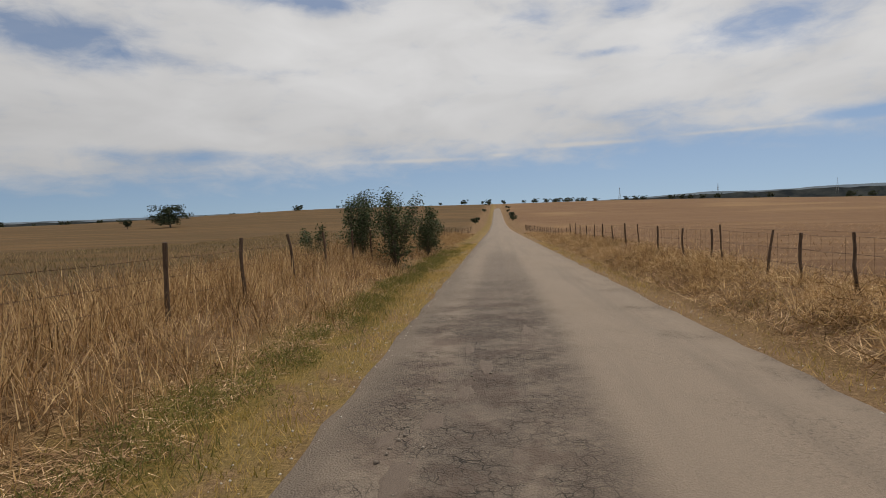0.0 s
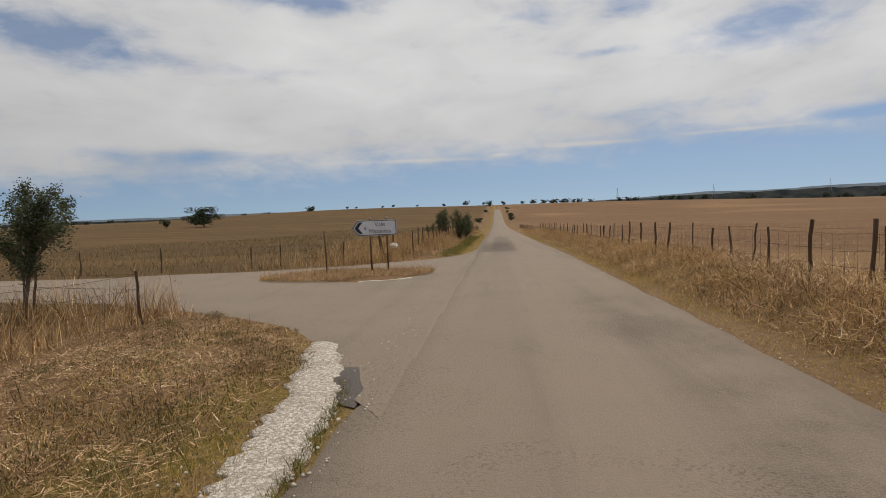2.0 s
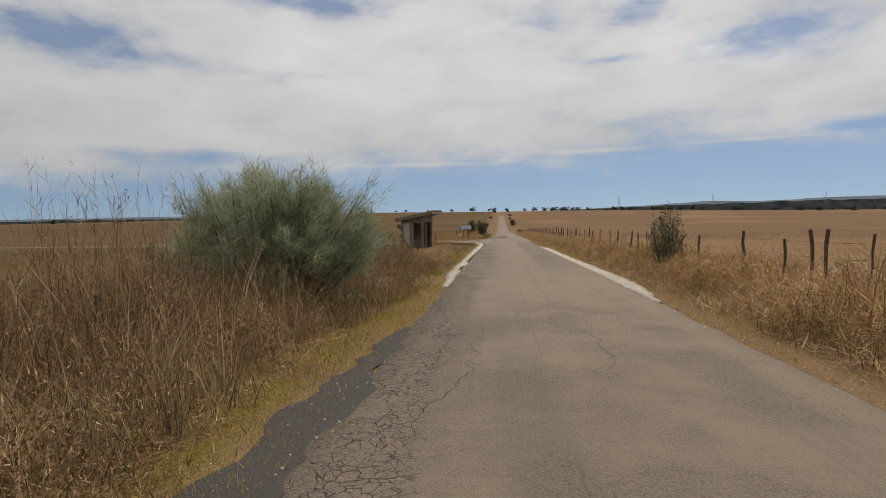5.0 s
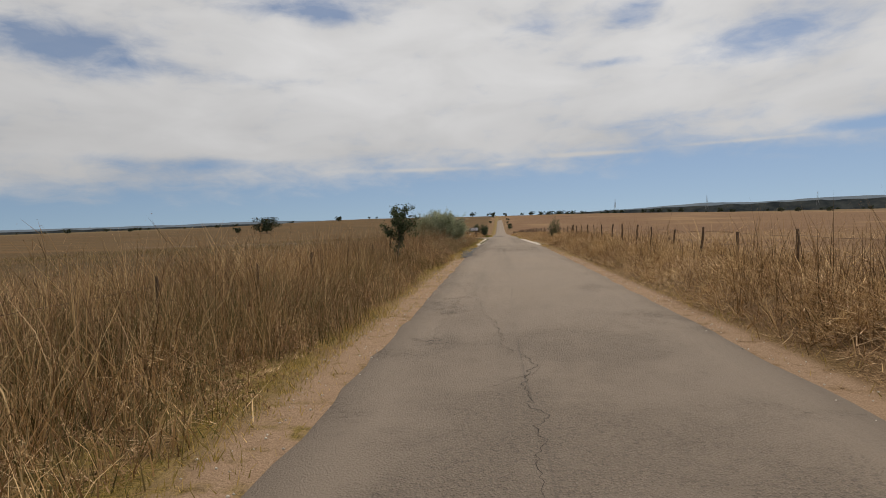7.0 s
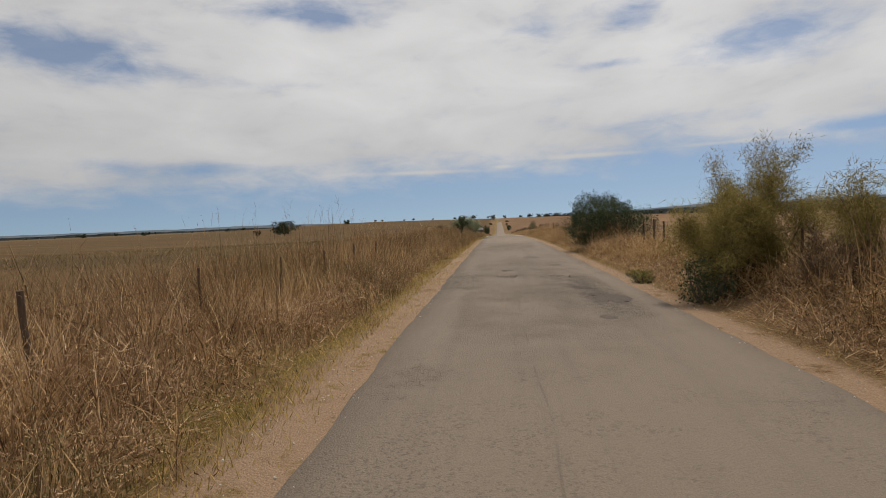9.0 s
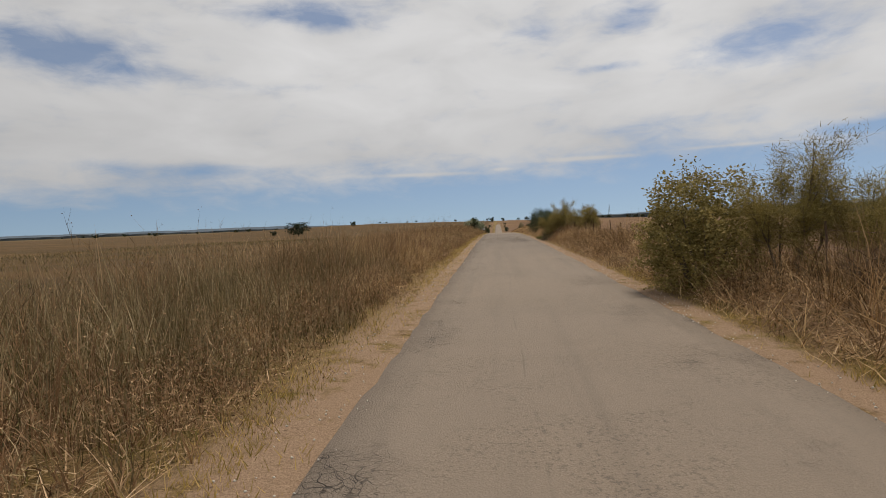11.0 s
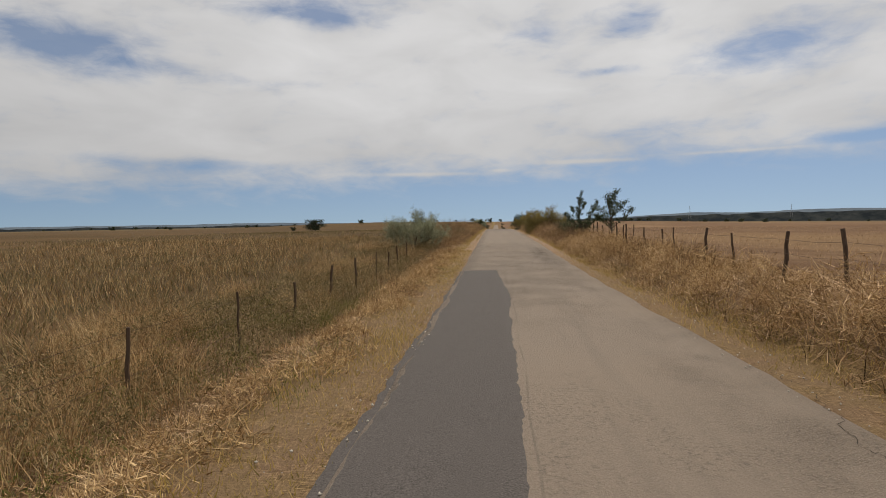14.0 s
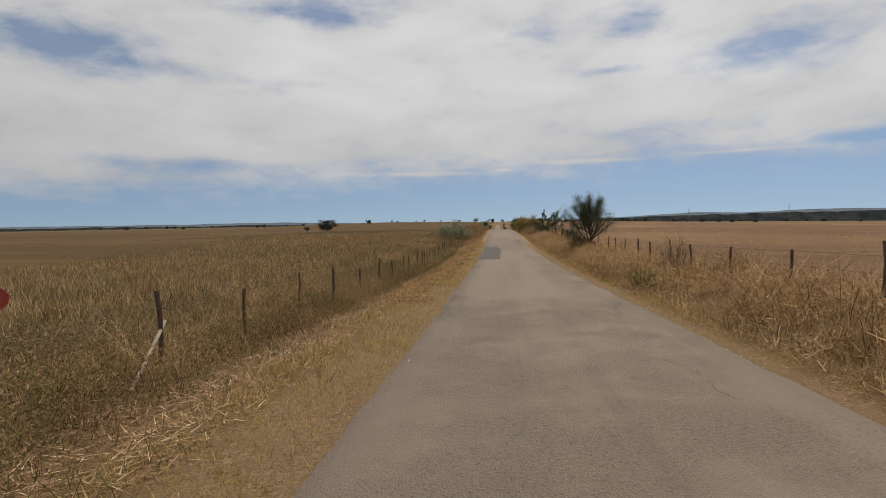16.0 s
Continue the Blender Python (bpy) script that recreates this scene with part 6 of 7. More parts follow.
for label, n, y0, y1, mat in (("tall dry straw grass along the pasture fence", 120000, -48, 75, STRAW), ("tall grey-olive dry grass behind the shelter", 38000, -72, -48, REED), ("tall golden dry grass in the fence line", 60000, -140, -72, STRAW), ("tall grey-olive dry grass of the falling bank", 70000, -224, -140, REED)):
    x, y = scatter(rng, n, -9.5, -2.0, y0, y1, lambda x, y: dens_tall(x, y) * (1 - 0.72 * patch(x, y)))
    h = tall_height(x, y) * rng.uniform(0.55, 1.2, len(x))
    grass("straw", label, x, y, h, rng.uniform(0.007, 0.016, len(x)), 0.42 * h, mat, rng, tuft=0.34)
for label, n, y0, y1, mat in (("thin pale straw stems leaning every way", 170000, -48, 60, STRAW), ("thin upright grey-olive stems behind the shelter", 40000, -72, -48, REED), ("thin golden stems leaning every way", 105000, -140, -72, STRAW), ("thin upright grey-olive stems on the falling bank", 125000, -224, -140, REED)):
    x, y = scatter(rng, n, -7.0, -2.0, y0, y1, lambda x, y: dens_tall(x, y) * (1 - 0.72 * patch(x, y)))
    h = tall_height(x, y) * rng.uniform(0.3, 1.05, len(x))
    turf("thin_straw", label, x, y, h, rng.uniform(0.006, 0.014, len(x)), rng.uniform(0.05, 0.6 if mat is REED else 1.0, len(x)) * h, mat, rng)

x, y = scatter(rng, 230000, -8.5, -2.0, -172, 40, lambda x, y: dens_tall(x, y) * (0.12 + 1.1 * patch(x, y)))
h = tall_height(x, y) * rng.uniform(0.5, 1.15, len(x))
grass("weeds", "dark brown dry weed stems among straw", x, y, h, rng.uniform(0.006, 0.015, len(x)), 0.5 * h, RUST, rng, tuft=0.45)
x, y = scatter(rng, 230000, -7.0, -2.0, -165, -48, lambda x, y: dens_tall(x, y) * smooth01(vnoise(x * 0.4, y * 0.2, 36), 0.42, 0.65))
h = tall_height(x, y) * rng.uniform(0.4, 1.0, len(x))
turf("olive_stems", "olive-green stems standing in brown weeds", x, y, h, rng.uniform(0.006, 0.013, len(x)), rng.uniform(0.05, 0.45, len(x)) * h, OLIVE, rng)

# small leaves and seed heads in the tall growth
x, y = scatter(rng, 400000, -7.5, -2.0, -224, 40, lambda x, y: dens_tall(x, y) * (0.3 + 0.7 * vnoise(x * 0.7, y * 0.3, 43)))
h = tall_height(x, y)
z = land(x, y) + h * rng.uniform(0.05, 1.0, len(x)) ** 0.8
v, t = leaf_cloud(rng, np.stack([x, y, z], 1)[:1], (0, 0, 0), len(x), 0.05, 1.2, 0.11)
half = int(len(x) * 0.8)
v = v - np.array([[x[0], y[0], z[0]]])
v[half * 4:] *= 0.55
v = v + np.repeat(np.stack([x, y, z], 1), 4, axis=0)
tagged(new("weed_leaves", array_mesh("weed_leaves", v[:half * 4], t[(t < half * 4).all(1)], RUST)), "small dry brown leaves of weeds", "weeds", kind="stuff")
v2, t2 = v[half * 4:], t[(t >= half * 4).all(1)] - half * 4
tagged(new("straw_leaves", array_mesh("straw_leaves", v2, t2, STRAW)), "small straw-coloured seed heads and leaves", "weeds", kind="stuff")

# tall thin weeds that stand above the rest
x, y = scatter(rng, 1300, -6.5, -2.9, -172, -42, lambda x, y: dens_tall(x, y) * 0.9)
near_broom = 90
x = np.concatenate([x, rng.uniform(-5.6, -3.9, near_broom)])
y = np.concatenate([y, rng.uniform(-66.2, -61.6, near_broom)])
x = np.concatenate([x, rng.uniform(-4.9, -3.6, 22)])
y = np.concatenate([y, rng.uniform(-115.8, -112.6, 22)])
stalk_v, stalk_t, off_i = [], [], 0
for px, py in zip(x, y):
    hh = rng.uniform(1.2, 2.25) if -65.3 < py < -62.5 else rng.uniform(1.3, 2.1) if -115.9 < py < -112.5 else rng.uniform(0.9, 1.6)
    p0 = np.array([px, py, float(land(px, py))])
    d = np.array([rng.normal(0, 0.09), rng.normal(0, 0.09), 1.0])
    n = 11
    f = rng.uniform(0.4, 1.0, n)
    b = np.concatenate([[p0], p0 + d * hh * f[:, None]])
    out = np.concatenate([[d * hh], np.stack([rng.normal(0, 0.075, n), rng.normal(0, 0.075, n), rng.uniform(0.08, 0.24, n)], 1)])
    v, t = strips(b, b + out * 0.5, b + out, np.concatenate([[0.010], np.full(n, 0.005)]), rng)
    stalk_v.append(v), stalk_t.append(t + off_i)
    off_i += len(v)
    c = b[1:] + out[1:]
    v, t = leaf_cloud(rng, c, (0.02, 0.02, 0.03), 16, 0.016)
    stalk_v.append(v), stalk_t.append(t + off_i)
    off_i += len(v)
tagged(new("tall_weeds", array_mesh("tall_weeds", np.concatenate(stalk_v), np.concatenate(stalk_t), WEED)), "tall branching dry weed stalks above the grass", "weeds", kind="stuff")

# cut straw lying on the verges
def dens_cut(x, y):
    off = left_edge(y) - x
    left = smooth01(off, 0.75, 1.2) * smooth01(tall_start(y) + 0.5 - off, 0, 0.4)
    return left * (0.5 + 0.5 * vnoise(x * 1.3, y * 1.3, 51)) * np.interp(y, [-224, -165, -150], [0.55, 0.55, 1.0])


x, y = scatter(rng, 760000, -5.6, -2.0, -224, 40, dens_cut)
h = rng.uniform(0.0, 0.09, len(x)) ** 1.2
turf("cut_straw", "short cut straw lying on the verge", x, y, h, rng.uniform(0.006, 0.015, len(x)), rng.uniform(0.05, 0.3, len(x)), LITTER, rng, lift=0.02)
x, y = scatter(rng, 90000, -5.6, -2.0, -224, 40, lambda x, y: dens_cut(x, y) * smooth01(vnoise(x * 1.1, y * 0.9, 57), 0.45, 0.8))
h = rng.uniform(0.08, 0.26, len(x))
turf("weed_tufts", "dark olive weed tufts in cut straw", x, y, h, rng.uniform(0.006, 0.012, len(x)), rng.uniform(0.2, 0.7, len(x)) * h, OLIVE, rng)

# broken stems bent over in the tall growth
x, y = scatter(rng, 130000, -6.5, -2.0, -172, 30, dens_tall)
h = tall_height(x, y) * rng.uniform(0.15, 0.6, len(x))
turf("bent_straw", "bent and broken pale straw stems", x, y, h, rng.uniform(0.006, 0.013, len(x)), rng.uniform(0.2, 0.7, len(x)), LITTER, rng)

# short yellow-green grass right beside the asphalt
def dens_verge(x, y):
    off = np.where(x < 0.6, left_edge(y) - x, x - right_edge(y))
    wide = np.interp(y, [-224, -160, -100, -70, -50, -34, -28, -18, -12, 0, 40], [1.4, 0.75, 0.7, 0.8, 1.5, 1.5, 3.0, 3.0, 1.4, 1.4, 1.4])
    d = smooth01(off, 0.0, 0.2) * smooth01(wide + 0.4 - off, 0, 0.5) * (0.25 + 0.75 * smooth01(vnoise(x * 1.5, y * 0.6, 61), 0.2, 0.6))
    bare = np.where((y < -75) & (y > -172) & (off < 0.42), 0.10, 1.0) * np.where((y < -135) & (x > 0.6) & (off < 0.4), 0.12, 1.0) * np.where(y < -165, 0.8, 1.0)
    rare = np.where((x > 0.6) & (y > -140), np.interp(y, [-60, -40, -10, 0], [0.3, 0.9, 0.9, 0.4]), 1.0)
    return d * bare * rare * np.where((y < -60) & (y > -172) & (x < 0.6), 1.8, 1.0)


x, y = scatter(rng, 660000, -4.6, -0.8, -224, 40, dens_verge)
h = rng.uniform(0.02, 0.10, len(x)) * (0.5 + 1.0 * vnoise(x, y, 63))
turf("verge_grass", "short yellow-green grass at the asphalt's edge", x, y, h, rng.uniform(0.006, 0.012, len(x)), rng.uniform(0.2, 1.0, len(x)) * h, VERGE, rng)
x, y = scatter(rng, 380000, 2.4, 4.4, -224, 40, dens_verge)
h = rng.uniform(0.02, 0.10, len(x)) * (0.5 + 1.0 * vnoise(x, y, 64))
turf("verge_grass", "short yellow-green grass beside the far edge of asphalt", x, y, h, rng.uniform(0.006, 0.012, len(x)), rng.uniform(0.2, 1.0, len(x)) * h, VERGE, rng)

x, y = scatter(rng, 200000, -3.6, -1.6, -224, 40, lambda x, y: smooth01(left_edge(y) - x, 0.35, 0.6) * smooth01(1.75 - (left_edge(y) - x), 0, 0.5) * smooth01(vnoise(x * 1.2, y * 0.7, 66), 0.42, 0.7) * np.interp(y, [-224, -176, -170, -70, -60, -22, 0, 40], [0.35, 0.35, 0.06, 0.1, 1.0, 1.0, 1.3, 1.0]))
h = rng.uniform(0.05, 0.2, len(x)) * (0.4 + 0.9 * vnoise(x * 1.7, y * 1.5, 67))
turf("green_tufts", "green grass tufts between gravel and cut straw", x, y, h, rng.uniform(0.005, 0.011, len(x)), rng.uniform(0.2, 0.9, len(x)) * h, GREEN, rng)

y = rng.uniform(-53, -23, 9000)
x = gravel_in(y) + rng.normal(0, 0.035, len(y))
keep = vnoise(y * 0.9, y * 0.3, 68) > 0.52
x, y = x[keep], y[keep]
h = rng.uniform(0.02, 0.09, len(x))
turf("edge_tufts", "small grass tufts between asphalt and gravel", x, y, h, rng.uniform(0.005, 0.01, len(x)), rng.uniform(0.2, 0.9, len(x)) * h, GREEN, rng, lift=0.02)

# dry grass bank under the field fence
def bank_height(x, y):
    off = x - right_edge(y)
    h = np.interp(y, [-224, -205, -190, -165, -150, -120, -100, -60, -40, -22, 0, 60], [0.9, 0.75, 0.5, 0.6, 0.9, 0.8, 1.1, 0.85, 0.65, 0.55, 0.5, 0.45])
    return h * (0.35 + 0.65 * smooth01(off, 0.5, 1.7)) * (0.35 + 0.8 * vnoise(x * 0.9, y * 0.6, 71) + 0.45 * vnoise(x * 2.2, y * 1.8, 72)) * np.where(off > 2.8, 0.6, 1.0)


def dens_bank(x, y):
    off = x - right_edge(y)
    bush = 1 - 0.85 * smooth01(y, -104.2, -103.4) * smooth01(-y, 99.0, 100.0) * smooth01(off, 0.3, 0.6)
    return bush * smooth01(off, 0.45, 0.8) * (0.12 + 1.05 * vnoise(x * 1.9, y * 1.5, 73)) * smooth01(4.6 - off, 0.0, 2.0)


def heap(x, y):
    off = x - right_edge(y)
    return (0.42 * smooth01(vnoise(x * 0.75, y * 0.5, 74), 0.35, 0.75) + 0.1 * vnoise(x * 2.6, y * 2.2, 75)) * smooth01(off, 0.55, 1.5) * smooth01(3.6 - off, 0, 1.2) * np.interp(y, [-224, -120, -60, -30, 0, 40], [1.1, 1.1, 1.0, 0.75, 0.6, 0.5])


x, y = scatter(rng, 195000, 2.8, 7.4, -224, 70, dens_bank)
h = bank_height(x, y) * rng.uniform(0.3, 0.95, len(x))
grass("bank_straw", "dry straw grass on the bank below the fence", x, y, h, rng.uniform(0.005, 0.013, len(x)), 1.1 * h + 0.08, STRAW, rng, tuft=0.36)
x, y = scatter(rng, 420000, 2.9, 6.4, -224, 40, lambda x, y: dens_bank(x, y) * 0.9)
h = rng.uniform(0.0, 0.16, len(x))
turf("bank_litter", "heaps of flattened tangled straw on the bank", x, y, h, rng.uniform(0.006, 0.016, len(x)), rng.uniform(0.08, 0.36, len(x)), LITTER, rng, lift=0.02 + heap(x, y) * rng.uniform(0.3, 1.0, len(x)))
x, y = scatter(rng, 120000, 3.0, 6.2, -224, 30, lambda x, y: dens_bank(x, y) * smooth01(vnoise(x * 0.7, y * 0.25, 77), 0.42, 0.75) * np.interp(y, [-224, -205, -150, -100, -40, 0], [0.7, 0.7, 1.1, 0.7, 0.35, 0.25]))
h = bank_height(x, y) * rng.uniform(0.5, 1.25, len(x))
grass("bank_weeds", "dark brown weeds on the bank", x, y, h, rng.uniform(0.006, 0.013, len(x)), 0.35 * h, WEED, rng)

# olive grass of the low field
def dens_field(x, y):
    return smooth01(-y, 146, 160) * smooth01(left_edge(y) - x, 2.0, 3.2) * (0.3 + 0.7 * vnoise(x * 0.5, y * 0.3, 81)) * np.interp(x, [-34, -14, -4], [0.25, 0.6, 1.0])


x, y = scatter(rng, 230000, -34, -2.6, -224, -120, dens_field)
h = rng.uniform(0.18, 0.5, len(x)) * (0.5 + 0.8 * vnoise(x * 0.4, y * 0.4, 83)) * np.interp(-x, [6, 30], [1.0, 0.55])
grass("field_grass", "olive and straw-coloured grass of the low field", x, y, h, rng.uniform(0.008, 0.02, len(x)) * np.interp(-x, [3, 34], [0.7, 2.2]), 0.9 * h, OLIVE, rng, tuft=0.22)

x, y = scatter(rng, 150000, -30, -6, -224, -120, lambda x, y: dens_field(x, y) * smooth01(vnoise(x * 0.05, y * 0.14, 85), 0.3, 0.5) * smooth01(-x, 8, 12))
h = rng.uniform(0.2, 0.5, len(x))
turf("field_straw", "golden straw streaks across the low field", x, y, h, rng.uniform(0.012, 0.03, len(x)), 0.4 * h, STRAW, rng)
x, y = scatter(rng, 155000, -6.5, -3.2, -224, -168, lambda x, y: smooth01(left_edge(y) - x, 1.9, 2.7) * smooth01(vnoise(x * 0.9, y * 0.7, 87), 0.15, 0.5))
h = rng.uniform(0.0, 0.62, len(x)) * (0.45 + 0.8 * vnoise(x * 1.1, y * 0.9, 88))
p = np.stack([x, y, land(x, y) + h], 1)
d = rng.normal(0, 1, p.shape)
v, t = slivers(p, p + 0.035 * d, rng.uniform(0.009, 0.016, len(x)), rng)
tagged(new("fence_weeds", array_mesh("fence_weeds", v, t, OLIVE)), "dark olive leafy weeds along the low fence", "weeds", kind="stuff")

x, y = scatter(rng, 120000, -8.0, -3.2, -224, -166, lambda x, y: smooth01(left_edge(y) - x, 2.2, 2.7) * smooth01(vnoise(x * 0.7, y * 0.5, 89), 0.5, 0.75))
h = rng.uniform(0.2, 0.62, len(x))
grass("pale_clumps", "pale dry grass clumps along the low fence", x, y, h, rng.uniform(0.004, 0.009, len(x)), 0.7 * h, STRAW, rng, tuft=0.3)
dense_bush("verge_weed", "small fresh green weed at the asphalt edge", 3.05, -114.5, 0.28, 0.2, 0.25, 1100, 0.035, GREEN, 151, 0.5)
dense_bush("verge_weed", "low green weed beside the asphalt", 3.2, -113.2, 0.18, 0.2, 0.3, 700, 0.035, GREEN, 152, 0.5)

def clump_points(rng, x, y, r, h, per):
    """Points through low domes standing on the ground."""
    k = np.repeat(np.arange(len(x)), per)
    a, o = rng.uniform(0, 2 * np.pi, len(k)), np.sqrt(rng.uniform(0, 1, len(k)))
    px, py = x[k] + np.cos(a) * o * r[k], y[k] + np.sin(a) * o * r[k]
    up = np.sqrt(np.maximum(1 - o ** 2, 0.04)) * h[k] * rng.uniform(0.05, 1.0, len(k)) ** 0.55
    return np.stack([px, py, land(px, py) + up], 1)


def leafy_clumps(name, label, x, y, r, h, per, size, mat):
    """Low rounded weeds: small leaves on short upright stems."""
    p = clump_points(rng, x, y, r, h, per)
    d = rng.normal(0, 1, p.shape)
    d[:, 2] *= 1.6
    d /= np.linalg.norm(d, axis=1)[:, None]
    v, t = slivers(p, p + d * (size * rng.uniform(0.8, 1.8, len(p)))[:, None], size * rng.uniform(0.2, 0.4, len(p)), rng)
    tagged(new(name, array_mesh(name, v, t, mat)), label, "weeds", kind="stuff")


def tangles(name, label, x, y, r, h, per, length, mat, fine=False):
    """Mounds of dry stems, bent and tangled with one another."""
    p = clump_points(rng, x, y, r, h, per)
    d = rng.normal(0, 1, (len(p), 3))
    d[:, 2] = np.abs(d[:, 2]) * (0.45 if fine else 1.3)
    d /= np.linalg.norm(d, axis=1)[:, None]
    ln = rng.uniform(0.35, 1.0, len(p))[:, None] * length
    tip = p + d * ln - np.array([0, 0, 0.25 if fine else 0.08]) * ln
    tip[:, 2] = np.maximum(tip[:, 2], land(tip[:, 0], tip[:, 1]) + 0.01)
    v, t = slivers(p, tip, rng.uniform(0.006, 0.011 if fine else 0.015, len(p)), rng)
    tagged(new(name, array_mesh(name, v, t, mat)), label, "dry grass", kind="stuff")


def spots(n, lo, hi, y0, y1, side):
    """Places along the verge, between two distances from the asphalt."""
    y = rng.uniform(y0, y1, n)
    d = rng.uniform(lo, hi, n)
    x = left_edge(y) - d if side < 0 else right_edge(y) + d
    k = ~side_gap(x, y)
    return x[k], y[k]


# leafy brown weeds, olive weeds and straw tangles in the growth on the pasture side
for name, label, n, lo, hi, y0, y1, r, h, per, size, mat in (
        ("brown_weeds", "low leafy brown weeds at the foot of tall growth", 190, 0.75, 2.4, -70, -49, (0.2, 0.5), (0.3, 0.8), 300, 0.034, RUST),
        ("brown_weeds", "scattered leafy brown weeds under golden grass", 300, 0.75, 2.4, -140, -70, (0.2, 0.45), (0.2, 0.65), 300, 0.034, RUST),
        ("brown_weeds", "leafy brown weeds under grey-olive stems", 200, 0.75, 2.4, -168, -140, (0.2, 0.5), (0.3, 0.7), 300, 0.034, RUST),
        ("brown_weeds", "leafy brown weeds deep in tall growth", 110, 2.0, 4.2, -70, -49, (0.3, 0.7), (0.6, 1.1), 260, 0.036, RUST),
        ("brown_weeds", "tall dark brown weeds before a broom bush", 46, 1.3, 3.4, -66, -56, (0.35, 0.7), (0.8, 1.35), 420, 0.034, RUST),
        ("olive_weeds", "dull olive leafy weeds at the foot of tall growth", 260, 0.75, 3.6, -168, -50, (0.2, 0.55), (0.3, 0.95), 260, 0.036, OLIVE),
        ("olive_weeds", "dull olive leafy weeds by the low fence", 520, 1.9, 5.5, -224, -166, (0.2, 0.55), (0.25, 0.75), 240, 0.034, OLIVE),
        ("green_weeds", "dark green leafy weeds among the low fence posts", 150, 1.7, 4.2, -224, -186, (0.15, 0.45), (0.25, 0.5), 260, 0.036, GREEN),
        ("brown_weeds", "grey-brown leafy weeds by the low fence", 240, 1.7, 4.5, -224, -198, (0.2, 0.5), (0.2, 0.7), 240, 0.034, WEED),
        ("green_weeds", "small green weeds between verge and straw", 340, 0.75, 1.5, -8, 30, (0.12, 0.36), (0.06, 0.22), 150, 0.034, GREEN),
        ("green_weeds", "small dull green weeds by the cut straw", 60, 0.9, 1.9, -52, -24, (0.1, 0.3), (0.1, 0.25), 160, 0.035, OLIVE),
        ("green_weeds", "dull olive weeds on the mown corner", 130, 0.8, 4.2, -32, -19, (0.15, 0.45), (0.04, 0.16), 220, 0.032, OLIVE),
        ("brown_weeds", "brown weeds on the mown corner", 90, 1.4, 4.4, -32, -19, (0.15, 0.45), (0.05, 0.2), 200, 0.032, RUST)):
    x, y = spots(n, lo, hi, y0, y1, -1)
    leafy_clumps(name, label, x, y, rng.uniform(*r, len(x)), rng.uniform(*h, len(x)), per, size, mat)
for label, n, lo, hi, y0, y1, r, h in (
        ("mounds of bent pale straw among brown weeds", 70, 1.5, 3.6, -74, -61, (0.3, 0.6), (0.2, 0.7)),
        ("mounds of broken pale straw at the verge", 170, 1.2, 3.6, -128, -106, (0.3, 0.6), (0.2, 0.6)),
        ("bent reddish straw in tall growth", 110, 1.0, 3.0, -172, -75, (0.25, 0.5), (0.2, 0.5)),
        ("heaps of mown straw before the shelter", 230, 1.2, 3.6, -52, -31, (0.3, 0.7), (0.04, 0.14)),
        ("low golden dry grass along the low fence", 300, 0.7, 2.2, -214, -172, (0.2, 0.5), (0.04, 0.18))):
    x, y = spots(n, lo, hi, y0, y1, -1)
    tangles("straw_tangle", label, x, y, rng.uniform(*r, len(x)), rng.uniform(*h, len(x)), 300 if "mown" in label else 190, 0.28 if "mown" in label else 0.17 if "low golden" in label else 0.3, LITTER if "mown" in label or "pale" in label else STRAW, "mown" in label)
# the bank below the field fence
for label, n, lo, hi, y0, y1, r, h in (
        ("golden heaps of tangled straw on the bank", 420, 0.9, 2.6, -126, -30, (0.25, 0.65), (0.2, 0.65)),
        ("golden heaps of tangled straw under dark fence posts", 360, 0.9, 2.8, -224, -170, (0.25, 0.7), (0.2, 0.75)),
        ("low heaps of dry straw beside the ploughed field", 300, 0.9, 2.4, -30, 45, (0.2, 0.6), (0.1, 0.4))):
    x, y = spots(n, lo, hi, y0, y1, 1)
    tangles("straw_tangle", label, x, y, rng.uniform(*r, len(x)), rng.uniform(*h, len(x)), 230, 0.3, STRAW)
x, y = spots(420, 0.8, 2.6, -168, -118, 1)
leafy_clumps("bank_weeds", "tangled brown leafy weeds on the bank", x, y, rng.uniform(0.2, 0.6, len(x)), rng.uniform(0.3, 0.9, len(x)), 220, 0.04, WEED)
x, y = spots(150, 0.8, 2.6, -66, -28, 1)
leafy_clumps("bank_weeds", "rust-brown weeds on the bank by the gravel", x, y, rng.uniform(0.15, 0.45, len(x)), rng.uniform(0.2, 0.6, len(x)), 220, 0.034, RUST)
x, y = spots(300, 0.7, 2.4, -224, 40, 1)
leafy_clumps("bank_weeds", "dark olive weeds scattered along the bank", x, y, rng.uniform(0.12, 0.4, len(x)), rng.uniform(0.1, 0.45, len(x)), 160, 0.035, OLIVE)

# sparse dry tufts on the pasture and stubble on the ploughed land
x, y = scatter(rng, 75000, -45, -8, -160, 130, lambda x, y: 0.25 + 0.75 * vnoise(x * 0.3, y * 0.3, 91))
h = rng.uniform(0.1, 0.4, len(x))
turf("pasture_tufts", "dry brown tufts across the pasture", x, y, h, rng.uniform(0.015, 0.035, len(x)), 0.5 * h, OLIVE, rng)
x, y = scatter(rng, 70000, 6.8, 42, -224, 110, lambda x, y: 0.3 + 0.7 * vnoise(x * 0.25, y * 0.5, 93))
h = rng.uniform(0.04, 0.16, len(x))
turf("stubble", "thin pale stubble on the ploughed field", x, y, h, rng.uniform(0.012, 0.03, len(x)), 0.6 * h, LITTER, rng)

# loose stones on the gravel and along the asphalt
n = 11200
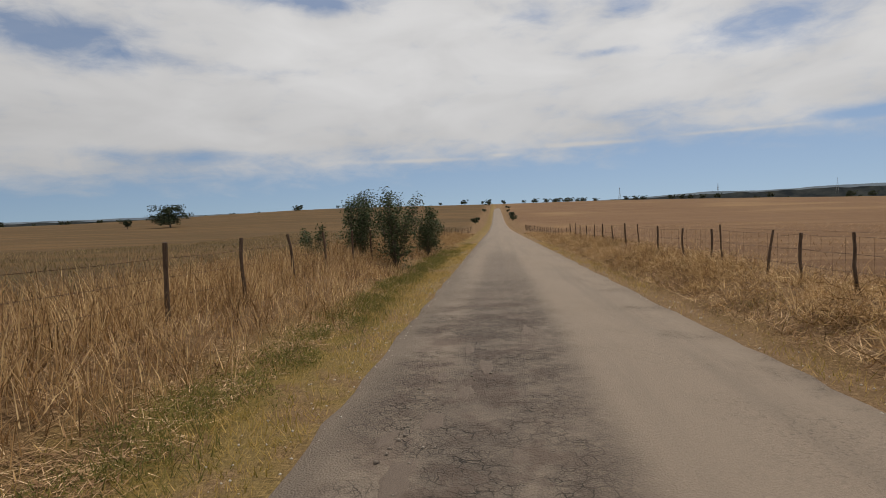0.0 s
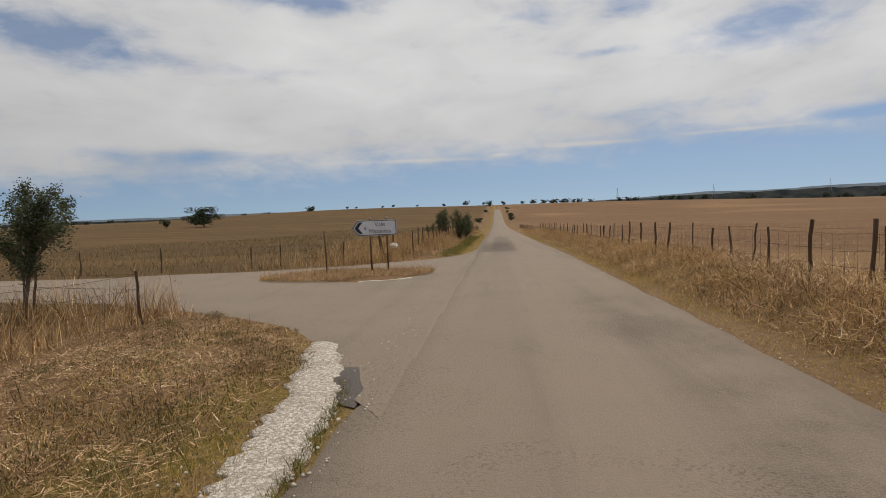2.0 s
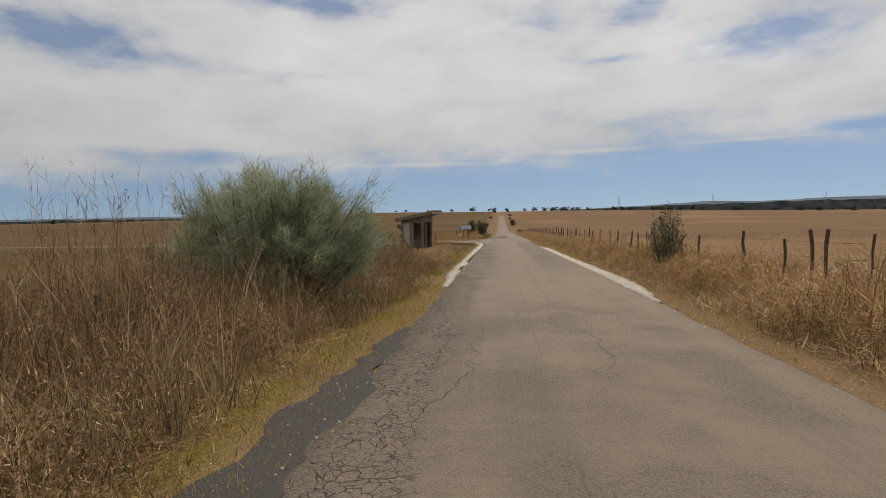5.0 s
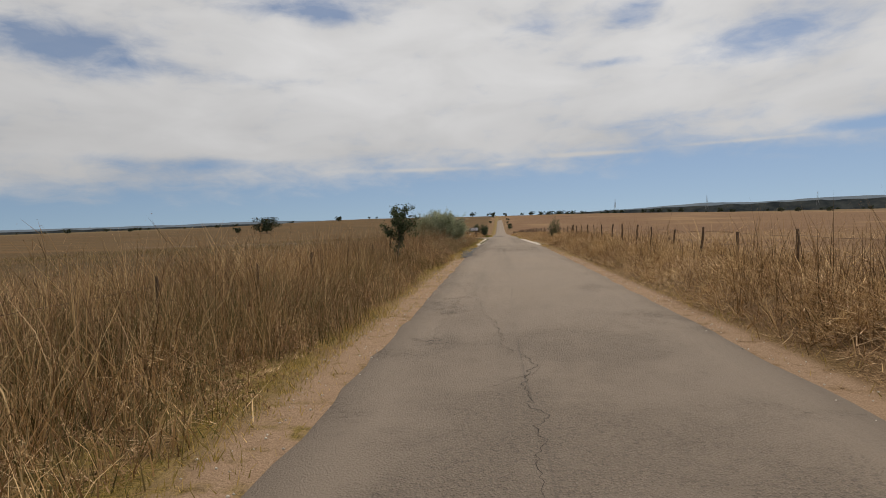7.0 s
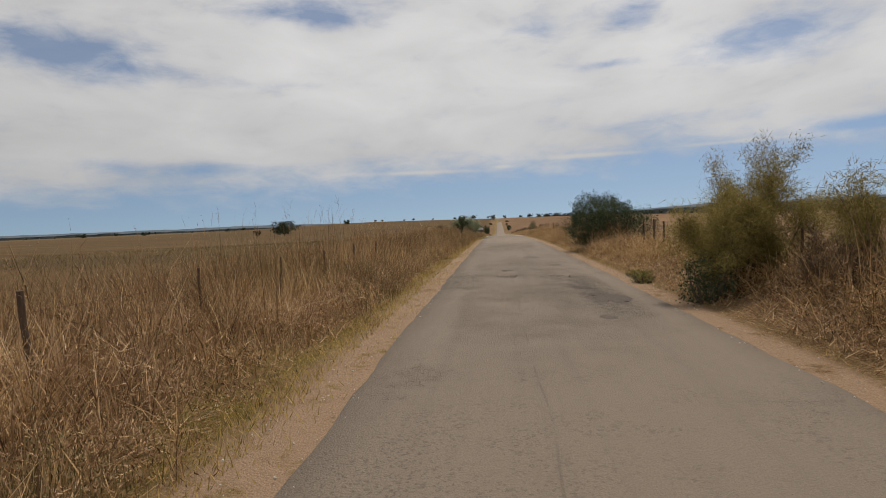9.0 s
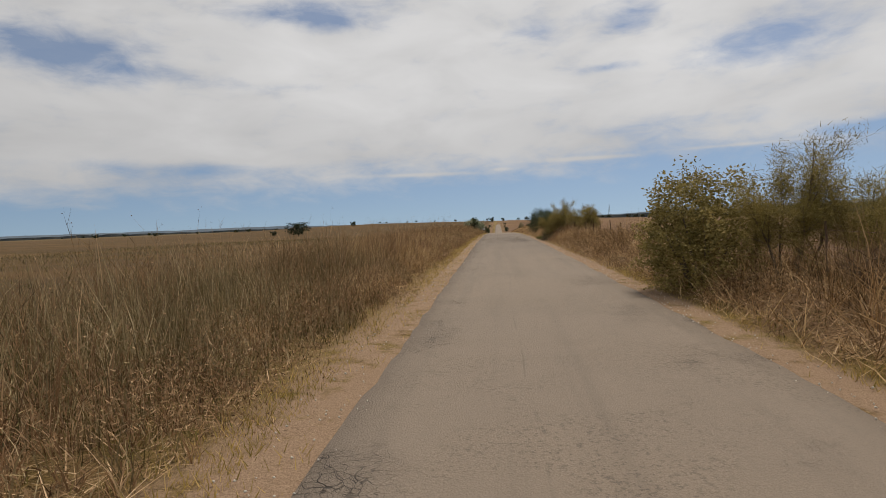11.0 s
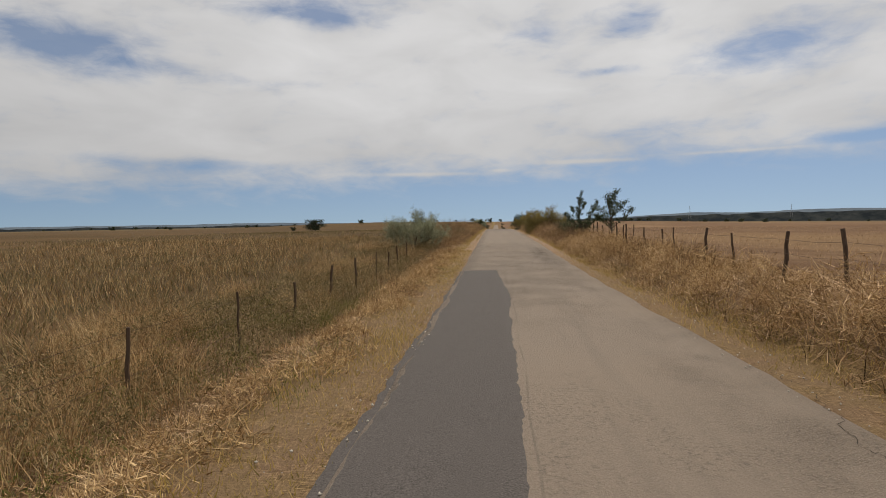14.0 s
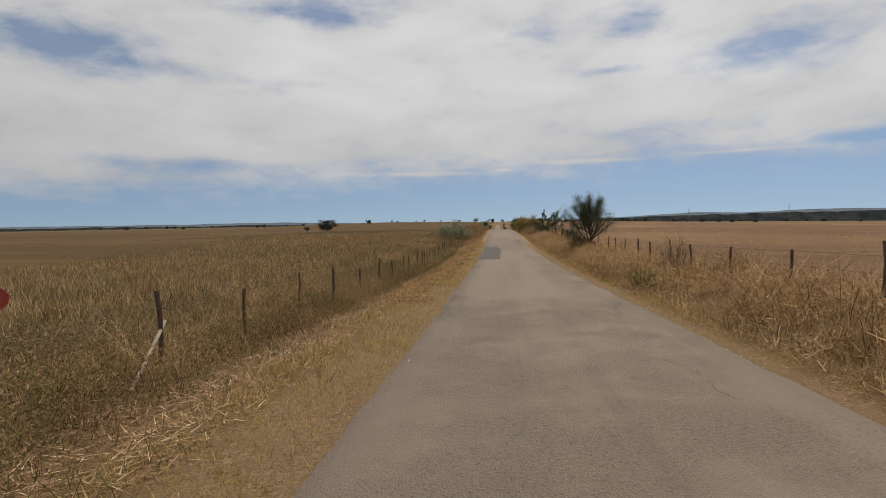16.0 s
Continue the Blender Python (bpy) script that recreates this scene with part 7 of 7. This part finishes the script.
y = np.concatenate([rng.uniform(-53.4, -23.4, 3000), rng.uniform(-57, -29.8, 1700), rng.uniform(-220, 30, 6500)])
x = np.concatenate([left_edge(y[:3000]) - np.clip(rng.normal(0.28, 0.19, 3000), -0.08, 0.8), right_edge(y[3000:4700]) + np.clip(rng.normal(0.24, 0.16, 1700), -0.08, 0.65), np.where(rng.uniform(0, 1, 6500) < 0.6, left_edge(y[4700:]) - rng.uniform(-0.1, 0.55, 6500), right_edge(y[4700:]) + rng.uniform(-0.1, 0.4, 6500))])
r = rng.uniform(0.005, 0.019, n) * np.where(np.arange(n) < 4700, 1.0, 0.8)
c = np.stack([x, y, road_z(y) + 0.0 + r * 0.3], 1)
octa = np.array([[1, 0, 0], [-1, 0, 0], [0, 1, 0], [0, -1, 0], [0, 0, 0.8], [0, 0, -0.8]])
v = (c[:, None, :] + octa[None] * r[:, None, None] * rng.uniform(0.6, 1.3, (n, 6, 1))).reshape(-1, 3)
ot = np.array([[0, 2, 4], [2, 1, 4], [1, 3, 4], [3, 0, 4], [2, 0, 5], [1, 2, 5], [3, 1, 5], [0, 3, 5]])
t = (np.arange(n)[:, None, None] * 6 + ot[None]).reshape(-1, 3)
tagged(new("stones", array_mesh("stones", v, t, KERB)), "loose pale stones along the asphalt", "stones", kind="stuff")


# dry cut grass on the island
n = 26000
x, y = rng.uniform(-7.0, -2.1, n), rng.uniform(-13.9, -9.9, n)
inside = (((x + 4.5) / 2.5) ** 2 + ((y + 11.95 - (x + 4.5) * 0.12) / 1.75) ** 2 < 1) & (y > -13.9)
x, y = x[inside], y[inside]
h = rng.uniform(0.02, 0.10, len(x)) + 0.2 * rng.uniform(0, 1, len(x)) ** 6
turf("island_grass", "dry cut grass on the junction's island", x, y, h, rng.uniform(0.007, 0.014, len(x)), rng.uniform(0.05, 0.22, len(x)), LITTER, rng, lift=0.07)
k = vnoise(x * 0.9, y * 1.3, 95) > 0.45
turf("island_grass", "yellow-green grass patches on the junction's island", x[k], y[k] + 0.03, rng.uniform(0.02, 0.1, k.sum()), rng.uniform(0.006, 0.012, k.sum()), rng.uniform(0.02, 0.1, k.sum()), VERGE, rng, lift=0.07)


# ---- power line on the horizon ----
def pylon():
    steel = plain_material("grey_galvanised_steel", (0.30, 0.31, 0.32), 0.6, 0.3)
    top = thing("power_pylon", "grey steel lattice pylon on the horizon", "pylon", group="power line")
    b = Build()
    for sx in (-1, 1):
        for sy in (-1, 1):
            b.tube([(sx * 3.2, sy * 3.2, -2), (sx * 1.0, sy * 1.0, 20), (sx * 0.3, sy * 0.3, 33)], [0.22, 0.18, 0.12], 4)
    for z in (4, 9, 14, 18, 23, 28):
        w = 3.2 - 2.2 * min(z, 20) / 20 - 0.05 * max(z - 20, 0)
        for k in range(4):
            a, c = math.pi / 4 + k * math.pi / 2, math.pi / 4 + (k + 1) * math.pi / 2
            b.tube([(1.41 * w * math.cos(a), 1.41 * w * math.sin(a), z), (1.2 * w * math.cos(c), 1.2 * w * math.sin(c), z + 4)], [0.1, 0.1], 3)
    part("mast", b, steel, top)
    for z, w in ((21, 6.5), (25.5, 5.0), (29.5, 3.8)):
        part("crossarm", Build().tube([(-w, 0, z), (0, 0, z + 0.8), (w, 0, z)], [0.12, 0.3, 0.12], 4), steel, top)
    return top


mast = pylon()
mast.matrix_world = Matrix.Translation((560, 1500, 6)) @ pose(0, 0, 0, 0, 0, 60)
for x, y in ((330, 1560), (800, 1420), (1050, 1340)):
    copy_thing(mast, Matrix.Translation((x, y, 6)) @ pose(0, 0, 0, 0, 0, 60))


# ---- from plan steps to metres ----
for me in bpy.data.meshes:
    me.transform(Matrix.Scale(UNIT, 4))
for ob in scene.objects:
    if ob.type in ("MESH", "EMPTY"):
        ob.location = ob.location * UNIT
